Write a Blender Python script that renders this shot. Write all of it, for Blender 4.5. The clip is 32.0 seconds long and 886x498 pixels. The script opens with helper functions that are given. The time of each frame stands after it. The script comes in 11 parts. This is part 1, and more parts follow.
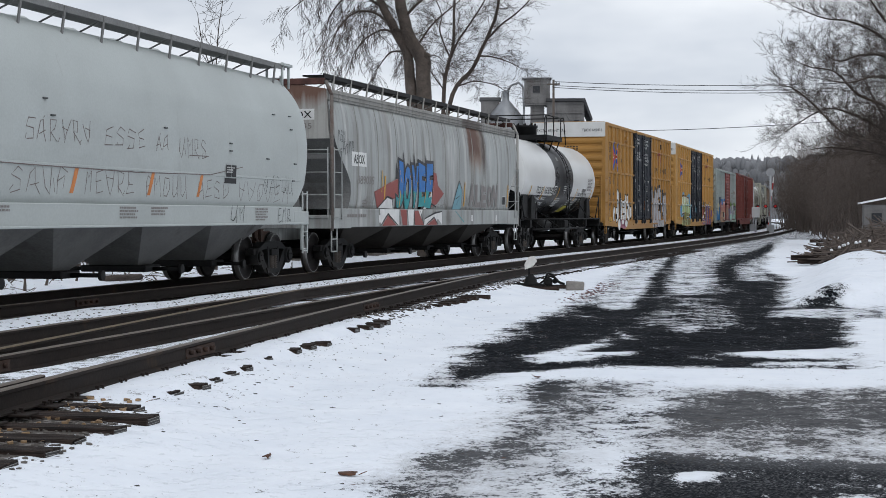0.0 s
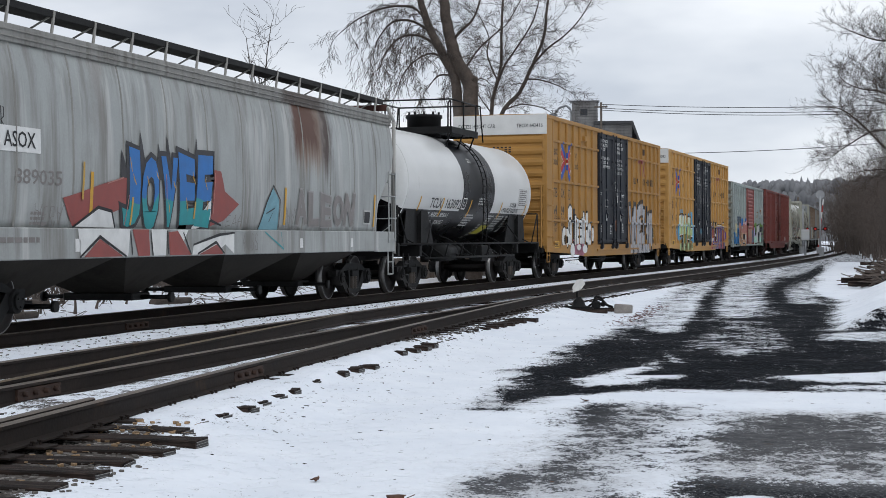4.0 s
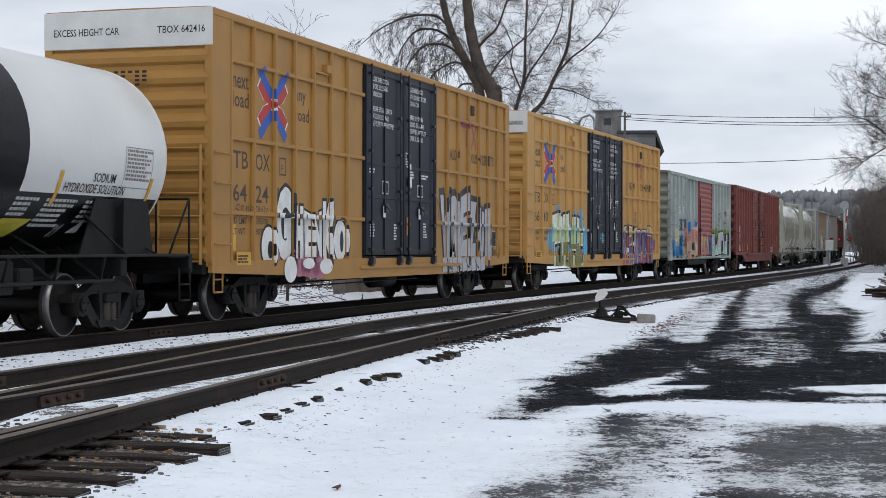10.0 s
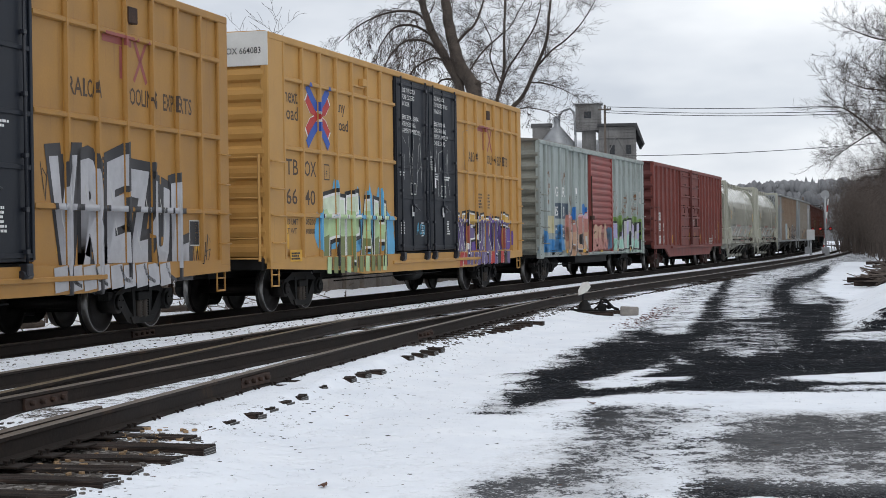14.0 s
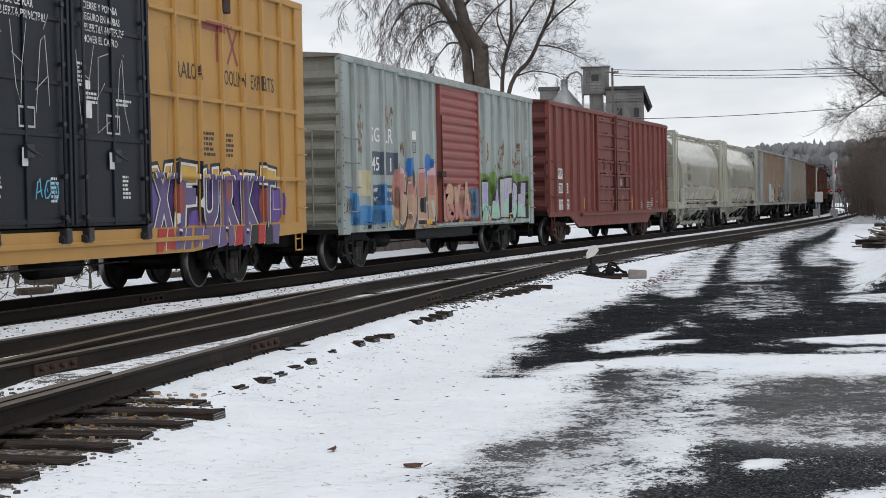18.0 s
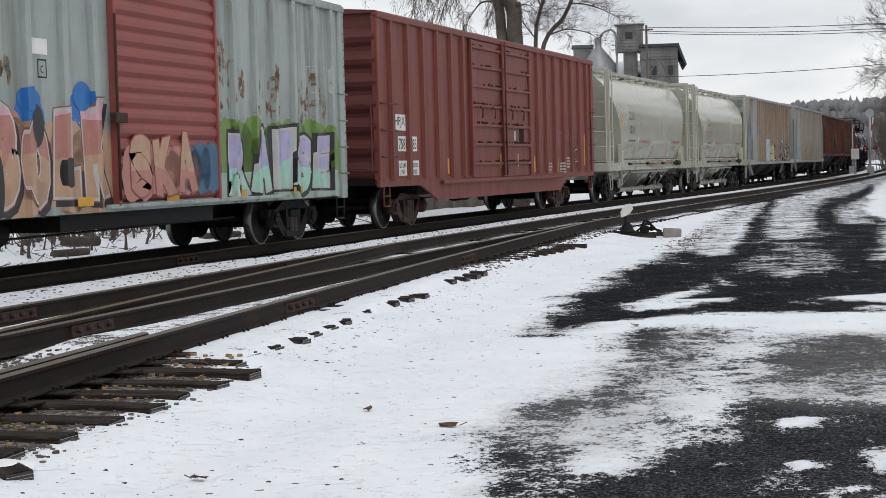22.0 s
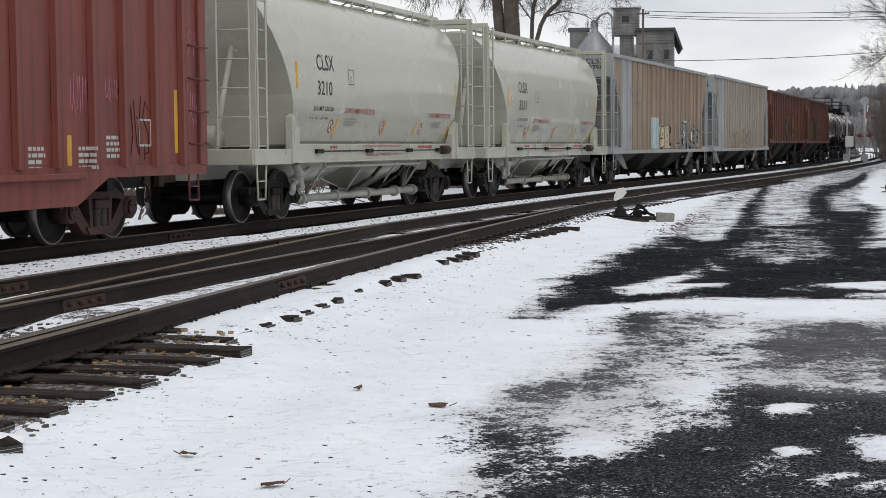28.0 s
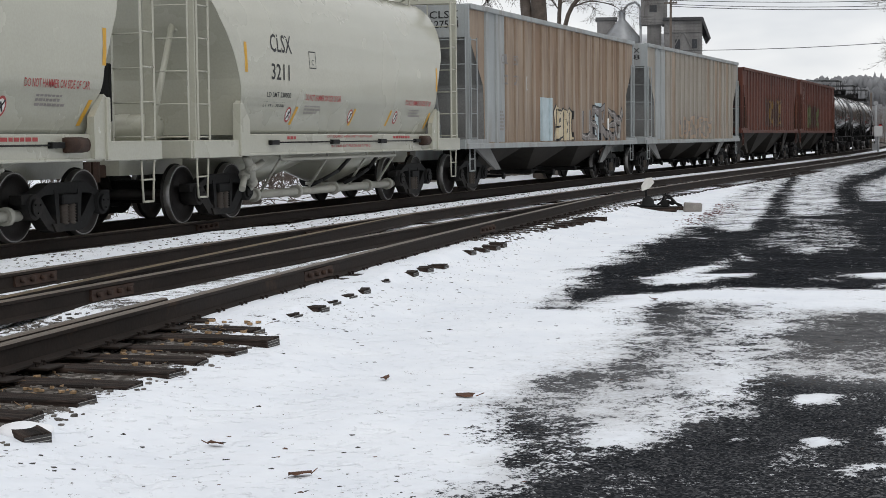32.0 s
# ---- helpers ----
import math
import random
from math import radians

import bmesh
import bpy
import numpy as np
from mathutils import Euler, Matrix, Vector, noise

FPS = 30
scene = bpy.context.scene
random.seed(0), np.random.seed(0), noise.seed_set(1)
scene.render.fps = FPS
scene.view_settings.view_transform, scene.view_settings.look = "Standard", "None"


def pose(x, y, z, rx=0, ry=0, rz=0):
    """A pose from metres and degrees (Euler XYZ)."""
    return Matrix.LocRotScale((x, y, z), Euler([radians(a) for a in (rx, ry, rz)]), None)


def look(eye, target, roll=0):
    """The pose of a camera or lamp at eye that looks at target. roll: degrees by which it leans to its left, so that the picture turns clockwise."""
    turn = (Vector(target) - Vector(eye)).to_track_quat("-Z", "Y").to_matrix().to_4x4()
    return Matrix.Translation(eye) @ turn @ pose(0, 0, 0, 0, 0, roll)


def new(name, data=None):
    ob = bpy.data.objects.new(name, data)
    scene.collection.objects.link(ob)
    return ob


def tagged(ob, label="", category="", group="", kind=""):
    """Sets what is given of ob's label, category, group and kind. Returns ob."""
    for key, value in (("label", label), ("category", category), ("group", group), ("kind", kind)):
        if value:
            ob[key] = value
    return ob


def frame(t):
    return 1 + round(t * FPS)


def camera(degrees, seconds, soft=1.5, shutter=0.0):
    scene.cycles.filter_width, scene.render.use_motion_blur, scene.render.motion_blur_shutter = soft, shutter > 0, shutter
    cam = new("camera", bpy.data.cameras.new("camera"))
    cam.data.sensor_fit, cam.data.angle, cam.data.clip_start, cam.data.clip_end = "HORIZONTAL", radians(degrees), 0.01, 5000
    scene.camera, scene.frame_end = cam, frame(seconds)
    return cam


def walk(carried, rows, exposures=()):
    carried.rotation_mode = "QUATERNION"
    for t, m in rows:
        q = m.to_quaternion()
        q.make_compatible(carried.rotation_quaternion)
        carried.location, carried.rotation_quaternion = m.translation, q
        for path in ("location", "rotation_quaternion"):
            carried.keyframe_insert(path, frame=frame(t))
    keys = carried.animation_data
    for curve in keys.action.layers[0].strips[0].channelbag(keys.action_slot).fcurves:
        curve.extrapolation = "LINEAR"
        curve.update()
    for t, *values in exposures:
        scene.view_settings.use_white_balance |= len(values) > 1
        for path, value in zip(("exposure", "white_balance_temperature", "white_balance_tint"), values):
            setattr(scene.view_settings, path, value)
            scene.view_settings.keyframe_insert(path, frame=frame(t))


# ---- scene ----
EYE = (0.0, 0.0, 1.282)
cam = camera(30.57, 32.0, soft=0.8)
PATH = [  # seconds, then the tilt, lean and turn in degrees; the eye stays in one place
    (0, 88.823, 0.087, 11.063), (0.5, 88.61, 0.436, 11.37), (1, 88.667, 0.635, 11.73), (1.5, 88.899, 0.721, 12.095),
    (2, 89.163, 0.673, 12.403), (2.5, 89.359, 0.572, 12.61), (3, 89.471, 0.396, 12.743), (3.5, 89.518, 0.19, 12.757),
    (5.5, 90.177, 0.29, 12.798), (6, 90.282, 0.336, 12.914), (6.5, 90.315, 0.328, 13.035), (7, 90.276, 0.286, 13.151),
    (7.5, 90.226, 0.221, 13.284), (8, 90.151, 0.055, 13.451), (8.5, 90.073, -0.105, 13.588), (9, 89.997, -0.188, 13.679),
    (9.5, 89.958, -0.153, 13.675), (10, 89.951, -0.093, 13.554), (10.5, 89.966, 0.071, 13.36), (11, 89.973, 0.227, 13.159),
    (11.5, 89.965, 0.38, 12.975), (12, 89.959, 0.488, 12.849), (12.5, 89.969, 0.613, 12.815), (13, 89.952, 0.75, 12.841),
    (13.5, 89.9, 0.786, 12.889), (14, 89.798, 0.857, 12.929), (14.5, 89.642, 0.922, 12.935), (16.5, 88.863, 1.13, 13.242),
    (17, 88.709, 1.095, 13.241), (17.5, 88.585, 1.071, 13.196), (18, 88.534, 1.145, 13.203), (18.5, 88.479, 1.255, 13.273),
    (19, 88.386, 1.423, 13.364), (19.5, 88.193, 1.418, 13.477), (20, 87.914, 1.515, 13.608), (20.5, 87.618, 1.585, 13.805),
    (21, 87.375, 1.637, 14.071), (21.5, 87.247, 1.595, 14.295), (22, 87.138, 1.516, 14.396), (22.5, 87.027, 1.455, 14.376),
    (23, 86.929, 1.405, 14.31), (23.5, 86.834, 1.366, 14.325), (24, 86.722, 1.447, 14.405), (24.5, 86.564, 1.423, 14.444),
    (25, 86.343, 1.336, 14.349), (25.5, 86.13, 1.102, 14.137), (27.5, 86.371, 0.487, 13.958), (28, 86.448, 0.529, 14.191),
    (28.5, 86.487, 0.509, 14.468), (29, 86.508, 0.547, 14.699), (29.5, 86.462, 0.502, 14.875), (30, 86.33, 0.492, 14.959),
    (30.5, 86.174, 0.495, 14.984), (31, 86.075, 0.473, 14.988), (31.5, 86.084, 0.549, 15.036), (32, 86.109, 0.594, 15.145),
]
walk(cam, [(t, pose(*EYE, rx, ry, rz)) for t, rx, ry, rz in PATH],
     exposures=[(0.0, 0.25, 6100.0, 10.0), (9.0, 0.29, 6050.0, 10.0), (14.0, 0.34, 6200.0, 10.0), (21.0, 0.36, 6450.0, 10.0), (32.0, 0.36, 6480.0, 10.0)])

# ---- world and light: an overcast winter sky ----
world = bpy.data.worlds.new("overcast_sky")
scene.world = world
world.use_nodes = True
wn, wl = world.node_tree.nodes, world.node_tree.links
wn.clear()
w_out = wn.new("ShaderNodeOutputWorld")
w_bg = wn.new("ShaderNodeBackground")
w_sky = wn.new("ShaderNodeTexSky")
w_sky.sky_type, w_sky.sun_disc = "NISHITA", False
w_sky.sun_elevation, w_sky.sun_rotation = radians(26), radians(200)
w_tc = wn.new("ShaderNodeTexCoord")
w_map = wn.new("ShaderNodeMapping")
w_map.inputs["Scale"].default_value = (1.0, 1.0, 3.0)
w_noise = wn.new("ShaderNodeTexNoise")
w_noise.inputs["Scale"].default_value, w_noise.inputs["Detail"].default_value = 3.2, 5
w_noise.inputs["Roughness"].default_value = 0.55
w_ramp = wn.new("ShaderNodeValToRGB")
w_ramp.color_ramp.elements[0].position, w_ramp.color_ramp.elements[0].color = 0.34, (6.3, 6.55, 7.0, 1)
w_ramp.color_ramp.elements[1].position, w_ramp.color_ramp.elements[1].color = 0.68, (10.8, 10.7, 10.5, 1)
w_mix = wn.new("ShaderNodeMix")
w_mix.data_type = "RGBA"
w_mix.inputs[0].default_value = 0.93
wl.new(w_tc.outputs["Generated"], w_map.inputs["Vector"])
wl.new(w_map.outputs["Vector"], w_noise.inputs["Vector"])
wl.new(w_noise.outputs["Fac"], w_ramp.inputs["Fac"])
wl.new(w_sky.outputs["Color"], w_mix.inputs[6])
wl.new(w_ramp.outputs["Color"], w_mix.inputs[7])
w_sep = wn.new("ShaderNodeSeparateXYZ")
w_low = wn.new("ShaderNodeMapRange")
w_low.inputs["From Max"].default_value, w_low.inputs["To Min"].default_value, w_low.inputs["To Max"].default_value = 0.22, 1.16, 1.0
w_lift = wn.new("ShaderNodeVectorMath")
w_lift.operation = "SCALE"
wl.new(w_tc.outputs["Generated"], w_sep.inputs[0])
wl.new(w_sep.outputs["Z"], w_low.inputs["Value"])
wl.new(w_mix.outputs[2], w_lift.inputs[0])
wl.new(w_low.outputs["Result"], w_lift.inputs["Scale"])
wl.new(w_lift.outputs[0], w_bg.inputs["Color"])
w_bg.inputs["Strength"].default_value = 0.075
wl.new(w_bg.outputs["Background"], w_out.inputs["Surface"])

sun_data = bpy.data.lights.new("sun", "SUN")
sun_data.energy, sun_data.angle, sun_data.color = 0.6, radians(25), (1.0, 0.97, 0.93)
sun = new("sun", sun_data)
sun.matrix_world = look((0, 0, 60), (-12, 22, 30))


# ---- materials ----
def mat(name, color, rough=0.7, metal=0.0, var=0.25, scale=4.0, bump=0.15, bscale=40.0, dirt=None, dirt_amt=0.35,
        dirt_scale=1.2, streak=0.0, spec=0.4, coat=0.0):
    """A worn surface: two scales of tone variation, patches or vertical streaks of dirt, fine relief."""
    m = bpy.data.materials.new(name)
    m.use_nodes = True
    n, l = m.node_tree.nodes, m.node_tree.links
    bsdf = n["Principled BSDF"]
    bsdf.inputs["Metallic"].default_value = metal
    bsdf.inputs["Specular IOR Level"].default_value = spec
    bsdf.inputs["Coat Weight"].default_value = coat
    tc = n.new("ShaderNodeTexCoord")
    big = n.new("ShaderNodeTexNoise")
    big.inputs["Scale"].default_value, big.inputs["Detail"].default_value = scale, 5
    fine = n.new("ShaderNodeTexNoise")
    fine.inputs["Scale"].default_value, fine.inputs["Detail"].default_value = bscale, 3
    l.new(tc.outputs["Object"], big.inputs["Vector"])
    l.new(tc.outputs["Object"], fine.inputs["Vector"])
    c = Vector(color[:3])
    ramp = n.new("ShaderNodeValToRGB")
    ramp.color_ramp.elements[0].position, ramp.color_ramp.elements[1].position = 0.3, 0.72
    ramp.color_ramp.elements[0].color = (*(c * (1 - var)), 1)
    ramp.color_ramp.elements[1].color = (*[min(1.0, v * (1 + var * 0.6)) for v in c], 1)
    l.new(big.outputs["Fac"], ramp.inputs["Fac"])
    col = ramp.outputs["Color"]
    fm = n.new("ShaderNodeMix")
    fm.data_type, fm.blend_type = "RGBA", "OVERLAY"
    fm.inputs[0].default_value = 0.35 if bump > 0.06 else 0.10
    l.new(col, fm.inputs[6])
    l.new(fine.outputs["Fac"], fm.inputs[7])
    col = fm.outputs[2]
    if dirt:
        dn = n.new("ShaderNodeTexNoise")
        dn.inputs["Scale"].default_value, dn.inputs["Detail"].default_value = dirt_scale, 7
        dn.inputs["Roughness"].default_value = 0.65
        mp = n.new("ShaderNodeMapping")
        mp.inputs["Scale"].default_value = (1 + 3 * streak, 1 + 3 * streak, 1 - 0.85 * streak)
        l.new(tc.outputs["Object"], mp.inputs["Vector"])
        l.new(mp.outputs["Vector"], dn.inputs["Vector"])
        dr = n.new("ShaderNodeMapRange")
        dr.inputs["From Min"].default_value = 0.72 - 0.4 * dirt_amt
        dr.inputs["From Max"].default_value = 0.92 - 0.4 * dirt_amt
        dr.inputs["To Max"].default_value = 0.9
        l.new(dn.outputs["Fac"], dr.inputs["Value"])
        dm = n.new("ShaderNodeMix")
        dm.data_type = "RGBA"
        l.new(dr.outputs["Result"], dm.inputs[0])
        l.new(col, dm.inputs[6])
        dm.inputs[7].default_value = (*dirt, 1)
        col = dm.outputs[2]
    l.new(col, bsdf.inputs["Base Color"])
    rr = n.new("ShaderNodeMapRange")
    rr.inputs["To Min"].default_value, rr.inputs["To Max"].default_value = max(0.05, rough - 0.12), min(1, rough + 0.12)
    l.new(big.outputs["Fac"], rr.inputs["Value"])
    l.new(rr.outputs["Result"], bsdf.inputs["Roughness"])
    if bump:
        bp = n.new("ShaderNodeBump")
        bp.inputs["Strength"].default_value, bp.inputs["Distance"].default_value = bump, 0.01
        l.new(fine.outputs["Fac"], bp.inputs["Height"])
        l.new(bp.outputs["Normal"], bsdf.inputs["Normal"])
    return m


def streaky(name, base, dark, pale, amount=0.5, pale_amount=0.4, rough=0.6, stains=(), width=5.0):
    """Weathered paint: dark and pale runs down the side, patchy tone, and rust stains given by (y0, y1, foot, top, colour, strength)."""
    m = mat(name, base, rough, 0, 0.16, 0.8, 0.05, 30)
    n, l = m.node_tree.nodes, m.node_tree.links
    bsdf = n["Principled BSDF"]
    tc = n.new("ShaderNodeTexCoord")

    def tex(sx, sz, detail, shift):
        mp, t = n.new("ShaderNodeMapping"), n.new("ShaderNodeTexNoise")
        mp.inputs["Scale"].default_value, mp.inputs["Location"].default_value = (sx, sx, sz), (shift, shift * 2, shift)
        t.inputs["Scale"].default_value, t.inputs["Detail"].default_value, t.inputs["Roughness"].default_value = 1.0, detail, 0.62
        l.new(tc.outputs["Object"], mp.inputs["Vector"])
        l.new(mp.outputs["Vector"], t.inputs["Vector"])
        return t.outputs["Fac"]

    def span(v, a, b, top):
        x = n.new("ShaderNodeMapRange")
        x.inputs["From Min"].default_value, x.inputs["From Max"].default_value, x.inputs["To Max"].default_value = a, b, top
        l.new(v, x.inputs["Value"])
        return x.outputs["Result"]

    def times(a, b, op="MULTIPLY"):
        x = n.new("ShaderNodeMath")
        x.operation = op
        for i, v in enumerate((a, b)):
            if isinstance(v, (int, float)):
                x.inputs[i].default_value = v
            else:
                l.new(v, x.inputs[i])
        return x.outputs[0]

    def over(col, fac, tint):
        x = n.new("ShaderNodeMix")
        x.data_type = "RGBA"
        l.new(fac, x.inputs[0])
        l.new(col, x.inputs[6])
        x.inputs[7].default_value = (*tint, 1)
        return x.outputs[2]

    col = bsdf.inputs["Base Color"].links[0].from_socket
    runs = tex(width, 0.28, 6, 3.0)
    col = over(col, span(tex(0.9, 0.7, 6, 9.0), 0.45, 0.75, 0.5 * amount), dark)
    col = over(col, span(runs, 0.48, 0.66, amount), dark)
    col = over(col, span(tex(width * 0.8, 0.22, 4, 17.0), 0.56, 0.68, pale_amount), pale)
    sep = n.new("ShaderNodeSeparateXYZ")
    l.new(tc.outputs["Object"], sep.inputs[0])
    drip = tex(7.0, 0.10, 5, 41.0)
    for y0, y1, foot, top, tint, strength in stains:
        ys = times(sep.outputs["Y"], times(times(tex(2.0, 1.5, 4, 5.0), 0.5, "SUBTRACT"), 0.9), "ADD")
        side = times(span(ys, y0 - 0.15, y0 + 0.25, 1.0), span(ys, y1 + 0.15, y1 - 0.25, 1.0))
        zs = times(sep.outputs["Z"], times(times(drip, 0.5, "SUBTRACT"), 2.2 * (top - foot)), "ADD")
        col = over(col, times(times(side, span(zs, foot - 0.2 * (top - foot), foot + 0.6 * (top - foot), 1.0)), strength), tint)
    l.new(col, bsdf.inputs["Base Color"])
    return m


def plain(name, color, rough=0.6, metal=0.0):
    return mat(name, color, rough, metal, var=0.1, scale=6.0, bump=0.05, bscale=60)


def grain_mat():
    """Creosoted wood: checks and grain along the sleeper, greyed on the worn top."""
    m = mat("creosoted_tie", (0.026, 0.019, 0.016), 0.85, 0, 0.5, 3.0, 0.5, 18, spec=0.2)
    n, l = m.node_tree.nodes, m.node_tree.links
    bsdf = n["Principled BSDF"]
    tc, mp, g = n.new("ShaderNodeTexCoord"), n.new("ShaderNodeMapping"), n.new("ShaderNodeTexNoise")
    mp.inputs["Scale"].default_value = (1.2, 26.0, 26.0)
    g.inputs["Scale"].default_value, g.inputs["Detail"].default_value, g.inputs["Roughness"].default_value = 1.0, 6, 0.7
    l.new(tc.outputs["Object"], mp.inputs["Vector"])
    l.new(mp.outputs["Vector"], g.inputs["Vector"])
    r = n.new("ShaderNodeValToRGB")
    for e, (p, c) in zip(r.color_ramp.elements, ((0.42, (0.35, 0.33, 0.31, 1)), (0.66, (2.6, 2.5, 2.4, 1)))):
        e.position, e.color = p, c
    l.new(g.outputs["Fac"], r.inputs["Fac"])
    mx = n.new("ShaderNodeMix")
    mx.data_type, mx.blend_type = "RGBA", "MULTIPLY"
    mx.inputs[0].default_value = 1.0
    l.new(bsdf.inputs["Base Color"].links[0].from_socket, mx.inputs[6])
    l.new(r.outputs["Color"], mx.inputs[7])
    l.new(mx.outputs[2], bsdf.inputs["Base Color"])
    bp = n.new("ShaderNodeBump")
    bp.inputs["Strength"].default_value, bp.inputs["Distance"].default_value = 0.9, 0.015
    l.new(g.outputs["Fac"], bp.inputs["Height"])
    l.new(bp.outputs["Normal"], bsdf.inputs["Normal"])
    return m


M_RAIL = mat("weathered_rail", (0.025, 0.019, 0.016), 0.75, 0.05, 0.35, 3.0, 0.2, 30, dirt=(0.10, 0.055, 0.03), dirt_amt=0.26, spec=0.15)
M_RAILGOLD = mat("yellow_rusted_rail", (0.125, 0.090, 0.048), 0.6, 0.15, 0.35, 3.0, 0.2, 30, dirt=(0.05, 0.035, 0.025), dirt_amt=0.3)
M_RAILTOP = mat("rail_head", (0.13, 0.105, 0.082), 0.5, 0.3, 0.3, 2.0, 0.1, 30, dirt=(0.10, 0.06, 0.035), dirt_amt=0.4)
M_TIE = grain_mat()
M_RUST = mat("rusted_steel", (0.050, 0.027, 0.018), 0.8, 0.1, 0.4, 6, 0.3, 40, dirt=(0.03, 0.022, 0.02), dirt_amt=0.4)
M_BLACKSTEEL = mat("grimy_black_steel", (0.011, 0.011, 0.011), 0.6, 0.2, 0.4, 3, 0.2, 30, dirt=(0.03, 0.027, 0.025), dirt_amt=0.25, spec=0.2)
M_TRUCK = mat("dusty_truck_casting", (0.010, 0.010, 0.010), 0.75, 0.1, 0.4, 3, 0.3, 25, dirt=(0.035, 0.03, 0.027), dirt_amt=0.4, spec=0.25)
M_WHEEL = mat("wheel_steel", (0.020, 0.017, 0.016), 0.65, 0.3, 0.35, 4, 0.2, 30, dirt=(0.09, 0.06, 0.045), dirt_amt=0.3)
M_TREAD = mat("bright_wheel_tread", (0.24, 0.235, 0.23), 0.35, 0.8, 0.15, 4, 0.05, 30)


# ---- mesh helpers ----
def finish(bm, name, material, smooth=False):
    me = bpy.data.meshes.new(name)
    bmesh.ops.recalc_face_normals(bm, faces=bm.faces)
    bm.to_mesh(me)
    bm.free()
    for mm in (material if isinstance(material, (list, tuple)) else [material]):
        me.materials.append(mm)
    if smooth:
        me.shade_smooth()
    return me


def part(name, bm, material, parent=None, label="", smooth=False, m=None):
    ob = new(name, finish(bm, name, material, smooth))
    if parent is not None:
        ob.parent = parent
    if m is not None:
        ob.matrix_basis = m
    if label:
        ob["label"] = label
    return ob


def box(bm, x0, x1, y0, y1, z0, z1, mi=0):
    v = [bm.verts.new((x, y, z)) for x in (x0, x1) for y in (y0, y1) for z in (z0, z1)]
    for idx in ((0, 1, 3, 2), (4, 6, 7, 5), (0, 4, 5, 1), (2, 3, 7, 6), (0, 2, 6, 4), (1, 5, 7, 3)):
        f = bm.faces.new([v[i] for i in idx])
        f.material_index = mi


def bbox(bm, x0, x1, y0, y1, z0, z1, b=0.01, mi=0):
    """A box whose long edges are chamfered."""
    t = bmesh.new()
    box(t, x0, x1, y0, y1, z0, z1)
    bmesh.ops.bevel(t, geom=t.edges[:], offset=b, segments=1, affect="EDGES")
    merge(bm, t, mi)


def merge(bm, t, mi=0, m=None):
    if m is not None:
        bmesh.ops.transform(t, matrix=m, verts=t.verts)
    t.verts.index_update()
    vs = [bm.verts.new(v.co) for v in t.verts]
    for f in t.faces:
        g = bm.faces.new([vs[v.index] for v in f.verts])
        g.material_index = mi
        g.smooth = f.smooth
    t.free()


def rod(bm, a, b, r, seg=6, r2=None, mi=0, caps=True):
    a, b = Vector(a), Vector(b)
    d = b - a
    if d.length < 1e-6:
        return
    q = d.to_track_quat("Z", "Y").to_matrix()
    r2 = r if r2 is None else r2
    ra, rb = [], []
    for i in range(seg):
        an = 2 * math.pi * i / seg
        o = q @ Vector((math.cos(an), math.sin(an), 0))
        ra.append(bm.verts.new(a + o * r))
        rb.append(bm.verts.new(b + o * r2))
    for i in range(seg):
        j = (i + 1) % seg
        f = bm.faces.new((ra[i], ra[j], rb[j], rb[i]))
        f.material_index, f.smooth = mi, seg > 5
    if caps:
        bm.faces.new(ra[::-1]).material_index = mi
        bm.faces.new(rb).material_index = mi


def pipe(bm, pts, r, seg=6, mi=0):
    for a, b in zip(pts[:-1], pts[1:]):
        rod(bm, a, b, r, seg, mi=mi)


def prism(bm, prof, axis, a, b, mi=0):
    """A closed outline swept from a to b. axis 'y': the outline is (x, z); 'x': (y, z); 'z': (x, y)."""
    def at(p, s):
        return {"y": (p[0], s, p[1]), "x": (s, p[0], p[1]), "z": (p[0], p[1], s)}[axis]
    va = [bm.verts.new(at(p, a)) for p in prof]
    vb = [bm.verts.new(at(p, b)) for p in prof]
    n = len(prof)
    for i in range(n):
        j = (i + 1) % n
        bm.faces.new((va[i], va[j], vb[j], vb[i])).material_index = mi
    bm.faces.new(va[::-1]).material_index = mi
    bm.faces.new(vb).material_index = mi


def lathe(bm, prof, axis="x", seg=24, center=(0, 0, 0), mi=0, smooth=True):
    """Turns (along, radius) about an axis."""
    rings = []
    for a, r in prof:
        ring = []
        for i in range(seg):
            an = 2 * math.pi * i / seg
            c, s = r * math.cos(an), r * math.sin(an)
            co = {"x": (a, c, s), "y": (c, a, s), "z": (c, s, a)}[axis]
            ring.append(bm.verts.new(Vector(co) + Vector(center)))
        rings.append(ring)
    for p, q in zip(rings[:-1], rings[1:]):
        for i in range(seg):
            j = (i + 1) % seg
            f = bm.faces.new((p[i], p[j], q[j], q[i]))
            f.material_index, f.smooth = mi, smooth
    for ring in (rings[0], rings[-1]):
        if ring[0].co != ring[1].co:
            bm.faces.new(ring).material_index = mi


# ---- the two tracks' lines: s runs away from the eye along the loaded track, off to its right ----
LINE_D, LINE_K0, LINE_KC, LINE_SC = 11.142, -0.0017957, 0.0023754, 56.83


def line(s, off=0.0):
    m = max(0.0, s - LINE_SC)
    th = LINE_K0 * s + LINE_KC * m
    x = -LINE_D - (LINE_K0 * s * s / 2 + LINE_KC * m * m / 2)
    y = s - LINE_KC ** 2 * m ** 3 / 6
    return x + off * math.cos(th), y + off * math.sin(th), th


def swap_near(s):
    """Offset of the turnout's near running rail."""
    return 4.085 + max(0.0, 0.0563 * (36.5 - s))


